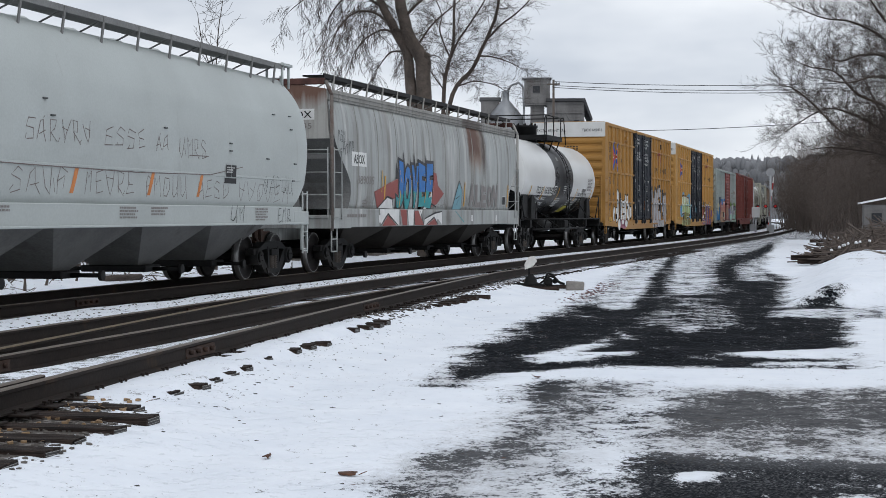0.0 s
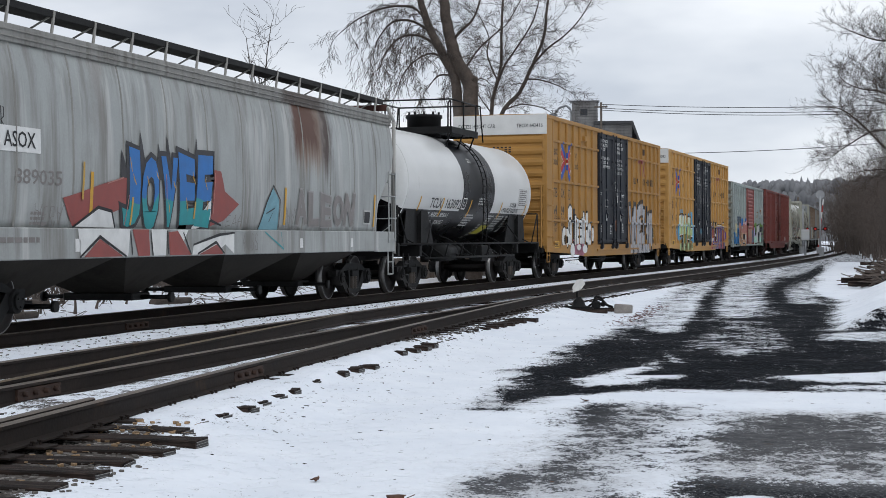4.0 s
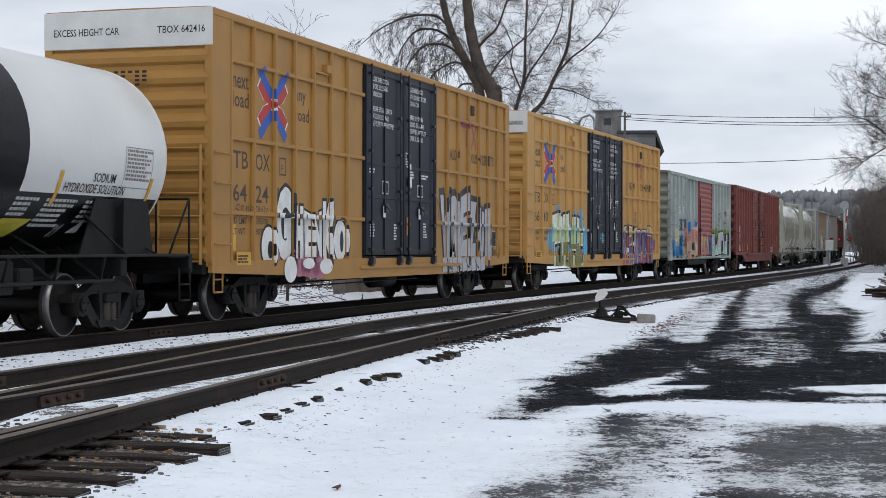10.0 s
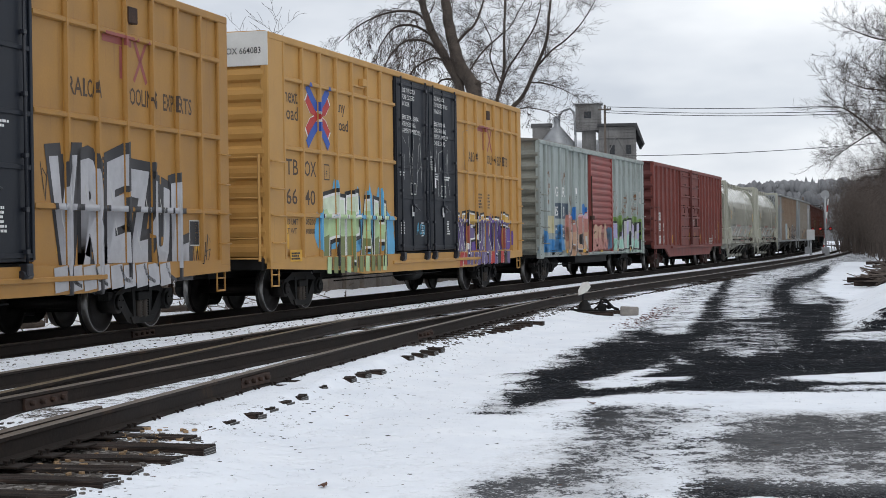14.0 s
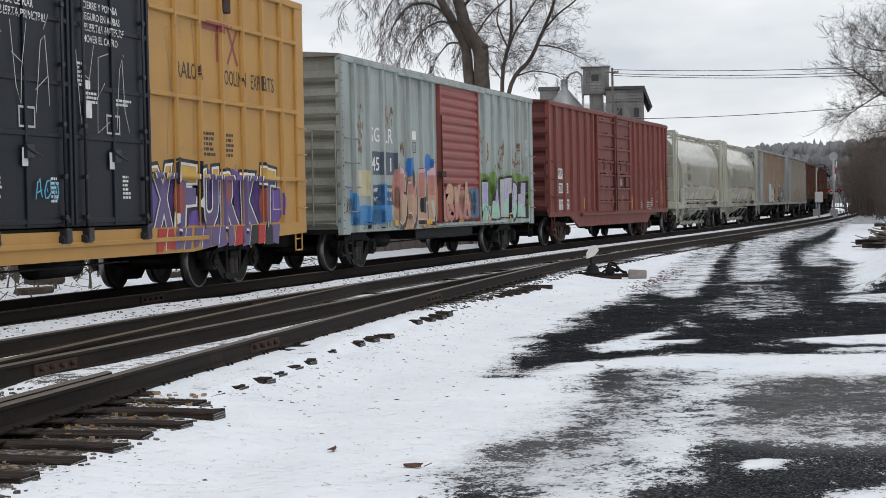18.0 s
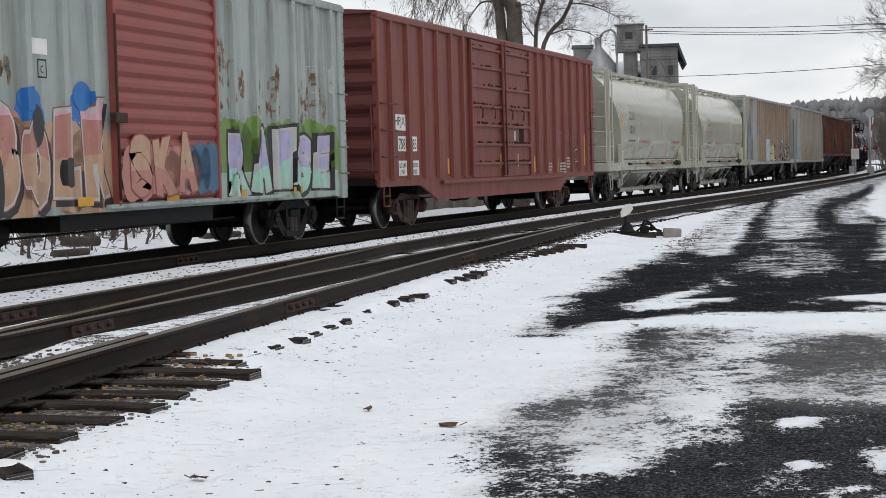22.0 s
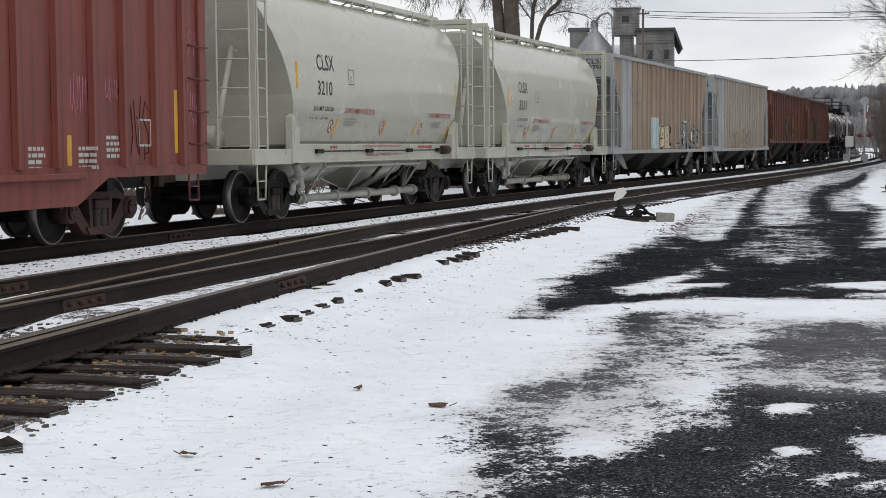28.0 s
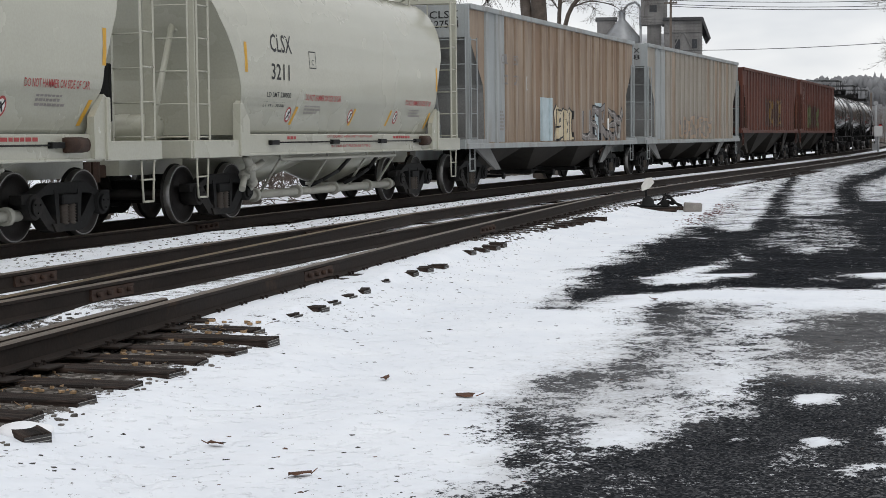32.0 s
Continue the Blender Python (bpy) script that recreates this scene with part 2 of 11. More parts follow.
def swap_far(s):
    return 2.58 + max(0.0, 0.084 * (27.8 - s))


# ---- ground: one sheet, snow over wet dark gravel ----
# stretches of the lane: how bare (0 snow, 1 wet gravel), how soft the border, and the outline in plan
COVER = [
    (0.50, 0.9, [(-3.81, 68.1), (-3.57, 110.0), (2.6, 160.0), (6.0, 160.0), (2.72, 67.2)]),
    (0.94, 0.5, [(-3.29, 16.9), (-3.59, 19.96), (-3.38, 21.45), (-3.58, 24.39), (-3.42, 26.59), (-3.39, 30.66), (-2.86, 29.7), (-2.43, 28.35),
                 (-2.28, 33.56), (-2.77, 42.91), (-2.79, 49.83), (-3.81, 68.1), (2.72, 67.16), (1.6, 33.0), (1.0, 17.9), (-1.67, 17.73),
                 (-2.19, 17.29), (-2.69, 16.79), (-2.81, 15.23), (-3.24, 15.34)]),
    (0.44, 0.5, [(-1.99, 33.57), (-2.94, 49.83), (-3.57, 68.07), (-1.13, 86.34), (-1.31, 52.57), (-0.69, 34.91)]),
    (0.44, 0.4, [(-3.6, 30.8), (-4.1, 45.0), (-4.3, 70.0), (-3.35, 67.0), (-2.95, 47.3), (-2.45, 35.0), (-2.43, 28.35)]),
    (0.06, 0.5, [(-0.1, 52.0), (0.08, 60.0), (0.7, 81.0), (1.8, 111.0), (9.0, 111.0), (9.0, 31.0), (1.2, 31.2), (0.45, 29.6), (0.42, 34.0), (0.7, 44.0), (0.23, 47.0)]),
    (0.45, 0.4, [(0.1, 26.6), (0.12, 28.6), (2.4, 30.6), (2.2, 26.3)]),
    (0.45, 0.35, [(-1.35, 23.38), (-1.1, 28.47), (-0.6, 29.41), (-0.5, 24.41), (-1.01, 23.13)]),
    (0.48, 0.4, [(-0.55, 41.0), (-0.8, 50.0), (-0.8, 57.0), (0.0, 66.0), (0.4, 66.0), (0.05, 52.0), (0.35, 42.0)]),
    (0.66, 0.5, [(-1.9, 24.0), (-1.9, 33.0), (-0.6, 33.0), (-0.3, 24.0)]),
    (0.90, 0.22, [(-2.16, 27.52), (-2.37, 34.82), (-2.77, 42.91), (-3.3, 62.0), (-3.1, 62.0), (-2.6, 44.99), (-2.08, 34.83), (-1.87, 27.54)]),
    (0.88, 0.24, [(0.71, 99.45), (-0.22, 75.73), (-1.23, 57.39), (-1.18, 47.25), (-0.72, 36.26), (-0.75, 31.0), (-0.30, 31.0), (-0.21, 34.93),
                  (-0.57, 41.04), (-0.88, 48.47), (-0.84, 57.36), (0.03, 67.55), (0.57, 78.73)]),
    (0.22, 0.22, [(-2.75, 18.89), (-2.3, 20.37), (-2.05, 21.82), (-1.89, 20.73), (-2.08, 19.7), (-1.45, 19.79), (-1.42, 19.35), (-1.79, 19.03),
                  (-2.13, 18.13), (-2.5, 18.07)]),
    (0.20, 0.22, [(-0.38, 19.67), (0.21, 20.36), (1.26, 20.51), (1.18, 19.21), (0.2, 19.07), (-0.28, 19.36)]),
    (0.35, 0.22, [(-0.09, 18.63), (0.14, 18.76), (1.16, 18.82), (1.11, 18.07), (-0.02, 18.03)]),
    (0.30, 0.10, [(-2.04, 23.28), (-1.99, 23.45), (-1.64, 21.6), (-1.69, 21.33)]),
    (0.43, 0.6, [(-1.9, 8.6), (-2.3, 10.0), (-1.9, 12.1), (-2.3, 15.1), (-1.9, 16.4), (-0.9, 16.6), (-0.75, 12.5), (-0.9, 9.6)]),
    (0.48, 0.45, [(-0.7, 15.5), (0.44, 15.84), (2.4, 16.2), (2.2, 11.2), (0.3, 11.3), (-0.32, 11.17), (-0.71, 11.34), (-0.82, 12.21), (-0.74, 14.22)]),
    (0.72, 0.35, [(-0.61, 14.65), (-0.02, 15.11), (2.2, 14.5), (2.1, 13.2), (-0.15, 12.72), (-0.46, 13.06), (-0.68, 13.05)]),
    (0.90, 0.28, [(2.2, 11.5), (0.3, 11.15), (-0.32, 11.05), (-0.67, 11.2), (-0.75, 10.58), (-0.81, 9.9), (-0.99, 9.43), (-1.14, 9.1), (-1.27, 8.66),
                  (-1.55, 8.1), (-1.61, 7.4), (-1.32, 4.0), (-1.1, -60.0), (3.4, -60.0), (2.6, 4.0)]),
    (0.53, 0.5, [(-2.3, 15.12), (-1.93, 16.05), (-1.41, 14.65), (-1.12, 13.04), (-1.27, 12.29), (-1.6, 12.5), (-1.86, 13.79)]),
    (0.74, 0.25, [(-2.14, 15.89), (-1.85, 15.95), (-1.70, 15.12), (-1.93, 14.6)]),
    (0.74, 0.25, [(-1.95, 11.5), (-1.81, 12.6), (-1.66, 12.17), (-1.71, 11.2)]),
    (0.64, 0.45, [(-2.24, 10.6), (-2.14, 11.12), (-1.89, 11.27), (-1.61, 11.57), (-1.44, 10.9), (-1.85, 10.15), (-2.09, 9.91)]),
    (0.76, 0.45, [(-2.19, 9.69), (-1.96, 9.61), (-1.64, 9.34), (-1.58, 8.63), (-1.60, 6.0), (-1.98, 6.0), (-1.96, 8.41)]),
    (0.30, 0.16, [(0.02, 9.35), (0.6, 9.9), (0.6, 8.5), (0.0, 8.75)]),
    (0.22, 0.09, [(-0.55, 10.43), (-0.38, 10.6), (-0.2, 10.54), (-0.3, 10.22), (-0.46, 10.04), (-0.57, 10.14)]),
    (0.05, 0.06, [(-0.78, 8.81), (-0.76, 8.93), (-0.69, 8.97), (-0.69, 8.83)]),
    (0.05, 0.07, [(-0.45, 8.83), (-0.35, 9.04), (-0.2, 8.99), (-0.22, 8.75)]),
    (0.15, 0.07, [(-0.14, 8.2), (-0.01, 8.39), (0.07, 8.28), (-0.1, 8.11)]),
    (0.15, 0.06, [(-0.19, 8.09), (-0.15, 8.14), (-0.12, 7.99), (-0.16, 7.93)]),
    (0.20, 0.08, [(0.01, 7.97), (0.09, 8.17), (0.52, 8.36), (0.5, 7.99)]),
]


def depth_in(poly, X, Y):
    """Distance to the outline, positive inside."""
    inside = np.zeros(X.shape, bool)
    dist = np.full(X.shape, 1e9)
    for (x0, y0), (x1, y1) in zip(poly, poly[1:] + poly[:1]):
        dx, dy = x1 - x0, y1 - y0
        t = np.clip(((X - x0) * dx + (Y - y0) * dy) / (dx * dx + dy * dy + 1e-12), 0, 1)
        dist = np.minimum(dist, np.hypot(X - x0 - t * dx, Y - y0 - t * dy))
        if y0 != y1:
            hit = ((y0 > Y) != (y1 > Y)) & (X < (x1 - x0) * (Y - y0) / (y1 - y0) + x0)
            inside ^= hit
    return np.where(inside, dist, -dist)


def step01(a, b, v):
    t = np.clip((v - a) / (b - a), 0, 1)
    return t * t * (3 - 2 * t)


def spread(fine, lo, hi, growth, far):
    """Even steps between lo and hi, growing ones beyond."""
    mid = list(np.arange(lo, hi, fine))
    up, st, v = [], fine, mid[-1]
    while v < far:
        st *= growth
        v += st
        up.append(v)
    down, st, v = [], fine, mid[0]
    while v > -far:
        st *= growth
        v -= st
        down.append(v)
    return np.array(down[::-1] + mid + up)


def wave(X, Y, f, seed):
    """Cheap smooth unevenness from crossed sines."""
    r = np.random.RandomState(seed)
    out = np.zeros(X.shape)
    for i in range(7):
        a, p, k = r.uniform(0, 6.28), r.uniform(0, 6.28), f * r.uniform(0.6, 1.7)
        out += np.sin(k * (X * math.cos(a) + Y * math.sin(a)) + p + 0.8 * np.sin(k * 0.6 * (Y * math.cos(a) - X * math.sin(a)) + p))
    return out / 7


def line_x(Y):
    m = np.maximum(0, Y - LINE_SC)
    return -LINE_D - (LINE_K0 * Y * Y / 2 + LINE_KC * m * m / 2)


EDGE_Y, EDGE_D = [11.2, 12.2, 15.0, 20.0], [0.98, 0.72, 0.68, 0.48]


def ground_height(X, Y):
    Yc = np.clip(Y, -60, 260)
    e = X - line_x(Yc)                                    # distance right of the train's near rail
    near = 4.085 + np.maximum(0, 0.0563 * (36.5 - np.clip(Yc, 6, 60)))
    edge = near + np.interp(Yc, EDGE_Y, EDGE_D)           # tie ends
    z = np.full(X.shape, -0.36)
    bed = step01(edge + 0.95, edge - 0.05, e) * step01(-4.2, -2.3, e)
    z = z + bed * 0.105
    snowy = step01(11.4, 12.8, Yc)
    z += step01(edge + 0.02, edge - 0.10, e) * step01(-4.2, -2.3, e) * (0.01 + 0.062 * snowy * (1 - 0.5 * step01(22.0, 26.0, Yc)))
    z += 0.012 * wave(X, Y, 3.0, 3) + 0.006 * wave(X, Y, 9.0, 4) * (1 - 0.5 * bed)
    # open ballast beside the outer rail, where the ties lie bare
    z += 0.10 * step01(0.45, 0.9, e) * step01(2.5, 2.2, e)
    z += 0.07 * step01(4.2, 4.4, e) * step01(near - 0.2, near - 0.35, e) * step01(8.6, 9.6, Yc) * step01(17.0, 13.0, Yc)
    z += 0.02 * step01(edge + 0.5, edge + 0.1, e) * step01(edge - 0.2, edge + 0.1, e) * wave(X, Y, 5.0, 12)
    # verge bumps
    z += step01(edge, edge + 0.5, e) * step01(3.4, 1.2, e - edge) * (0.025 * wave(X, Y, 2.2, 7) + 0.018 * wave(X, Y, 6.5, 17))
    # bank behind the train
    back = step01(-3.6, -8.0, e)
    z += back * (0.45 + 0.16 * wave(X, Y, 1.1, 5) + 0.10 * wave(X, Y, 3.0, 6))
    # snow drifted against the low wall
    z += 0.15 * step01(-3.3, -4.8, e) * step01(-5.6, -5.0, e) * step01(43.0, 47.0, Y) * step01(66.0, 60.0, Y) * (1.0 + 0.5 * wave(X, Y, 1.3, 41))
    # heap of pushed-up snow and soil beside the lane
    heap = step01(0.0, 1.6, depth_in([(0.25, 30.0), (0.8, 46.0), (2.4, 62.0), (9.0, 100.0), (14.0, 60.0), (6.0, 30.0)], X, Y))
    z += heap * (0.45 + 0.18 * wave(X, Y, 1.6, 9) + 0.08 * wave(X, Y, 5.0, 8))
    return z


gx = spread(0.09, -7.6, 2.2, 1.06, 2500.0)
gy = spread(0.10, 6.5, 24.0, 1.035, 3500.0)
GX, GY = np.meshgrid(gx, gy)
GZ = ground_height(GX, GY)
bare = np.zeros(GX.shape)
for value, soft_, outline in COVER:
    k = step01(-soft_, soft_, depth_in(outline, GX, GY) + 0.35 * soft_ * wave(GX, GY, 3.2 / (0.2 + soft_), 31))
    bare = bare * (1 - k) + value * k
ge = GX - line_x(np.clip(GY, -60, 260))
near_rail = 4.085 + np.maximum(0, 0.0563 * (36.5 - np.clip(GY, 6, 60)))
g_edge = near_rail + np.interp(GY, EDGE_Y, EDGE_D)
stones = step01(g_edge + 0.06, g_edge - 0.30, ge) * step01(near_rail - 0.35, near_rail - 0.1, ge) * step01(12.4, 11.4, GY)
stones = np.maximum(stones, step01(2.3, 2.6, ge) * step01(near_rail, near_rail - 0.2, ge) * step01(10.2, 8.6, GY))
stones = np.maximum(stones, step01(0.75, 0.15, ge) * step01(-2.9, -2.0, ge) * 0.95)
stones = np.maximum(stones, 0.2 * step01(0.7, 1.0, ge) * step01(2.6, 2.3, ge))
stones = np.maximum(stones, 0.40 * step01(2.6, 2.8, ge) * step01(near_rail, near_rail - 0.2, ge))
stones = np.maximum(stones, 0.12 * step01(near_rail - 0.05, near_rail + 0.1, ge) * step01(g_edge + 0.40, g_edge, ge))
dry = step01(11.9, 10.6, GY + 0.3 * wave(GX, GY, 2.0, 23)) * step01(-2.6, -1.6, GX)
thin = step01(-0.4, 0.4, depth_in([(-0.75, 15.6), (0.44, 15.9), (2.4, 16.2), (2.2, 11.0), (-0.32, 11.0), (-0.75, 11.3), (-0.85, 12.2), (-0.75, 14.2)], GX, GY))
thin = np.maximum(thin, 0.7 * step01(-0.5, 0.5, depth_in([(-2.5, 9.6), (-1.9, 16.0), (-1.2, 16.0), (-1.3, 9.2)], GX, GY)))
soil = step01(-5.5, -7.5, ge) * 0.42 * step01(0.05, 0.3, wave(GX, GY, 0.9, 21))
heap_soil = 0.55 * step01(0.4, 1.6, depth_in([(1.2, 44.0), (2.4, 60.0), (9.0, 100.0), (12.0, 60.0), (3.6, 40.0)], GX, GY)) * step01(-0.2, 0.3, wave(GX, GY, 1.5, 22))
soil = np.maximum(soil, heap_soil)
GZ -= 0.02 * bare


def grid_mesh(name, X, Y, Z):
    ny, nx = X.shape
    me = bpy.data.meshes.new(name)
    co = np.stack([X, Y, Z], -1).reshape(-1, 3).astype(np.float32)
    i = np.arange(ny * nx).reshape(ny, nx)
    quads = np.stack([i[:-1, :-1], i[:-1, 1:], i[1:, 1:], i[1:, :-1]], -1).reshape(-1, 4)
    me.vertices.add(len(co))
    me.vertices.foreach_set("co", co.ravel())
    me.loops.add(quads.size)
    me.loops.foreach_set("vertex_index", quads.ravel().astype(np.int32))
    me.polygons.add(len(quads))
    me.polygons.foreach_set("loop_start", np.arange(0, quads.size, 4, dtype=np.int32))
    me.polygons.foreach_set("loop_total", np.full(len(quads), 4, dtype=np.int32))
    me.update(calc_edges=True)
    me.shade_smooth()
    return me


ground_me = grid_mesh("ground", GX, GY, GZ)
for nm, arr in (("bare", bare), ("stones", stones), ("soil", soil), ("dry", dry), ("thin", thin)):
    at = ground_me.attributes.new(nm, "FLOAT", "POINT")
    at.data.foreach_set("value", arr.ravel().astype(np.float32))


def ground_material():
    m = bpy.data.materials.new("snow_over_gravel")
    m.use_nodes = True
    n, l = m.node_tree.nodes, m.node_tree.links
    bsdf = n["Principled BSDF"]
    tc = n.new("ShaderNodeTexCoord")

    def noise_tex(scale, detail=5, rough=0.6):
        t = n.new("ShaderNodeTexNoise")
        t.inputs["Scale"].default_value, t.inputs["Detail"].default_value = scale, detail
        t.inputs["Roughness"].default_value = rough
        l.new(tc.outputs["Object"], t.inputs["Vector"])
        return t.outputs["Fac"]

    def attr(name):
        a = n.new("ShaderNodeAttribute")
        a.attribute_name = name
        return a.outputs["Fac"]

    def math_(op, a, b, c=None):
        x = n.new("ShaderNodeMath")
        x.operation = op
        for i, v in enumerate((a, b, c)):
            if v is None:
                continue
            if isinstance(v, (int, float)):
                x.inputs[i].default_value = v
            else:
                l.new(v, x.inputs[i])
        return x.outputs[0]

    def ramp(fac, *stops):
        r = n.new("ShaderNodeValToRGB")
        while len(r.color_ramp.elements) < len(stops):
            r.color_ramp.elements.new(0.5)
        for e, (p, c) in zip(r.color_ramp.elements, stops):
            e.position, e.color = p, (*c, 1)
        l.new(fac, r.inputs["Fac"])
        return r.outputs["Color"]

    def mix(f, a, b):
        x = n.new("ShaderNodeMix")
        x.data_type = "RGBA"
        l.new(f, x.inputs[0])
        l.new(a, x.inputs[6])
        l.new(b, x.inputs[7])
        return x.outputs[2]

    def span(v, a, b):
        x = n.new("ShaderNodeMapRange")
        x.inputs["From Min"].default_value, x.inputs["From Max"].default_value = a, b
        l.new(v, x.inputs["Value"])
        return x.outputs["Result"]

    drawn = n.new("ShaderNodeMapping")                     # melted along the lane: longer than wide
    drawn.inputs["Scale"].default_value = (1.0, 0.72, 1.0)
    l.new(tc.outputs["Object"], drawn.inputs["Vector"])

    def stir(scale, amount, detail=6, rough=0.65):
        t = n.new("ShaderNodeTexNoise")
        t.inputs["Scale"].default_value, t.inputs["Detail"].default_value, t.inputs["Roughness"].default_value = scale, detail, rough
        l.new(drawn.outputs["Vector"], t.inputs["Vector"])
        return math_("MULTIPLY_ADD", t.outputs["Fac"], amount, -0.5 * amount)

    ragged = math_("ADD", math_("ADD", stir(1.7, 1.6, 8, 0.7), stir(7.0, 1.3, 5, 0.64)), math_("ADD", stir(34.0, 1.15, 3, 0.6), stir(95.0, 0.7, 2, 0.6)))
    # where cover plus raggedness passes one half the snow gives out
    f_bare = span(math_("ADD", attr("bare"), ragged), 0.44, 0.60)
    f_stone = span(math_("ADD", attr("stones"), ragged), 0.45, 0.56)
    f_soil = span(math_("ADD", attr("soil"), ragged), 0.42, 0.60)
    snow = ramp(noise_tex(1.3, 6), (0.25, (0.76, 0.80, 0.86)), (0.75, (0.87, 0.90, 0.94)))
    grey = ramp(noise_tex(2.2, 7, 0.7), (0.3, (0.30, 0.305, 0.315)), (0.7, (0.58, 0.58, 0.59)))
    snow = mix(math_("MULTIPLY", span(math_("ADD", attr("bare"), stir(3.0, 1.0)), 0.22, 0.70), 0.60), snow, grey)
    speck = span(noise_tex(14.0, 6, 0.75), 0.71, 0.76)
    grit = ramp(noise_tex(60.0, 2), (0.3, (0.03, 0.028, 0.026)), (0.7, (0.12, 0.10, 0.09)))
    snow = mix(math_("MULTIPLY", speck, 0.6), snow, grit)
    vor = n.new("ShaderNodeTexVoronoi")
    vor.inputs["Scale"].default_value = 38.0
    l.new(tc.outputs["Object"], vor.inputs["Vector"])
    asphalt = ramp(vor.outputs["Color"], (0.0, (0.0015, 0.0020, 0.0030)), (0.70, (0.005, 0.0063, 0.009)), (1.0, (0.065, 0.070, 0.082)))
    rime = span(math_("ADD", noise_tex(1.1, 6, 0.7), stir(24.0, 0.9, 3)), 0.46, 0.86)
    slush = ramp(noise_tex(45.0, 3), (0.35, (0.015, 0.015, 0.017)), (0.68, (0.14, 0.14, 0.15)))
    asphalt = mix(math_("MULTIPLY", rime, 0.42), asphalt, slush)
    vor3 = n.new("ShaderNodeTexVoronoi")
    vor3.inputs["Scale"].default_value = 75.0
    l.new(tc.outputs["Object"], vor3.inputs["Vector"])
    chippings = ramp(vor3.outputs["Color"], (0.0, (0.006, 0.007, 0.008)), (0.55, (0.022, 0.024, 0.028)), (1.0, (0.170, 0.172, 0.178)))
    asphalt = mix(math_("MULTIPLY", attr("dry"), span(noise_tex(0.9, 5, 0.6), 0.20, 0.60)), asphalt, chippings)
    fleck = span(noise_tex(26.0, 4, 0.7), 0.66, 0.72)
    asphalt = mix(math_("MULTIPLY", fleck, 0.22), asphalt, snow)
    vor2 = n.new("ShaderNodeTexVoronoi")
    vor2.inputs["Scale"].default_value = 22.0
    l.new(tc.outputs["Object"], vor2.inputs["Vector"])
    ballast = ramp(vor2.outputs["Color"], (0.0, (0.03, 0.026, 0.022)), (0.6, (0.10, 0.088, 0.078)), (1.0, (0.30, 0.28, 0.26)))
    dirt = ramp(noise_tex(14.0, 6), (0.3, (0.035, 0.026, 0.018)), (0.7, (0.13, 0.095, 0.06)))
    melt = ramp(noise_tex(9.0, 6, 0.7), (0.3, (0.20, 0.20, 0.205)), (0.7, (0.56, 0.56, 0.565)))
    snow = mix(math_("MULTIPLY", attr("thin"), span(math_("ADD", attr("bare"), ragged), -0.05, 0.5)), snow, melt)
    col = mix(math_("MULTIPLY", f_bare, math_("SUBTRACT", 1.0, math_("MULTIPLY", attr("thin"), 0.22))), snow, asphalt)
    col = mix(f_soil, col, dirt)
    col = mix(f_stone, col, ballast)
    l.new(col, bsdf.inputs["Base Color"])
    rg = n.new("ShaderNodeMix")
    rg.data_type = "FLOAT"
    l.new(f_bare, rg.inputs[0])
    rg.inputs[2].default_value = 0.75
    rg.inputs[3].default_value = 0.85
    l.new(rg.outputs[0], bsdf.inputs["Roughness"])
    sg = n.new("ShaderNodeMix")
    sg.data_type = "FLOAT"
    l.new(f_bare, sg.inputs[0])
    sg.inputs[2].default_value, sg.inputs[3].default_value = 0.12, 0.02
    l.new(sg.outputs[0], bsdf.inputs["Specular IOR Level"])
    bp = n.new("ShaderNodeBump")
    bp.inputs["Strength"].default_value, bp.inputs["Distance"].default_value = 0.55, 0.03
    dent = math_("ADD", math_("MULTIPLY", span(noise_tex(4.5, 3, 0.5), 0.58, 0.70), -0.9), math_("MULTIPLY", span(noise_tex(13.0, 2, 0.5), 0.62, 0.72), -0.8))
    h = math_("ADD", math_("ADD", dent, math_("MULTIPLY", noise_tex(6.0, 2, 0.45), 1.3)), math_("MULTIPLY", math_("MULTIPLY", vor.outputs["Distance"], f_bare), 0.25))
    h = math_("ADD", h, math_("MULTIPLY", math_("MULTIPLY", vor2.outputs["Distance"], f_stone), 1.6))
    h = math_("SUBTRACT", h, math_("MULTIPLY", math_("ADD", f_bare, f_stone), 0.35))
    l.new(h, bp.inputs["Height"])
    l.new(bp.outputs["Normal"], bsdf.inputs["Normal"])
    return m


ground_me.materials.append(ground_material())
ground = tagged(new("ground", ground_me), "patchy snow over dark wet gravel and asphalt", "ground", kind="structure")


# ---- rails and ties ----
RAIL_PROF = [(-0.075, -0.185), (0.075, -0.185), (0.075, -0.172), (0.012, -0.150), (0.009, -0.046), (0.036, -0.036), (0.037, -0.010),
             (0.026, 0.0), (-0.026, 0.0), (-0.037, -0.010), (-0.036, -0.036), (-0.009, -0.046), (-0.012, -0.150), (-0.075, -0.172)]


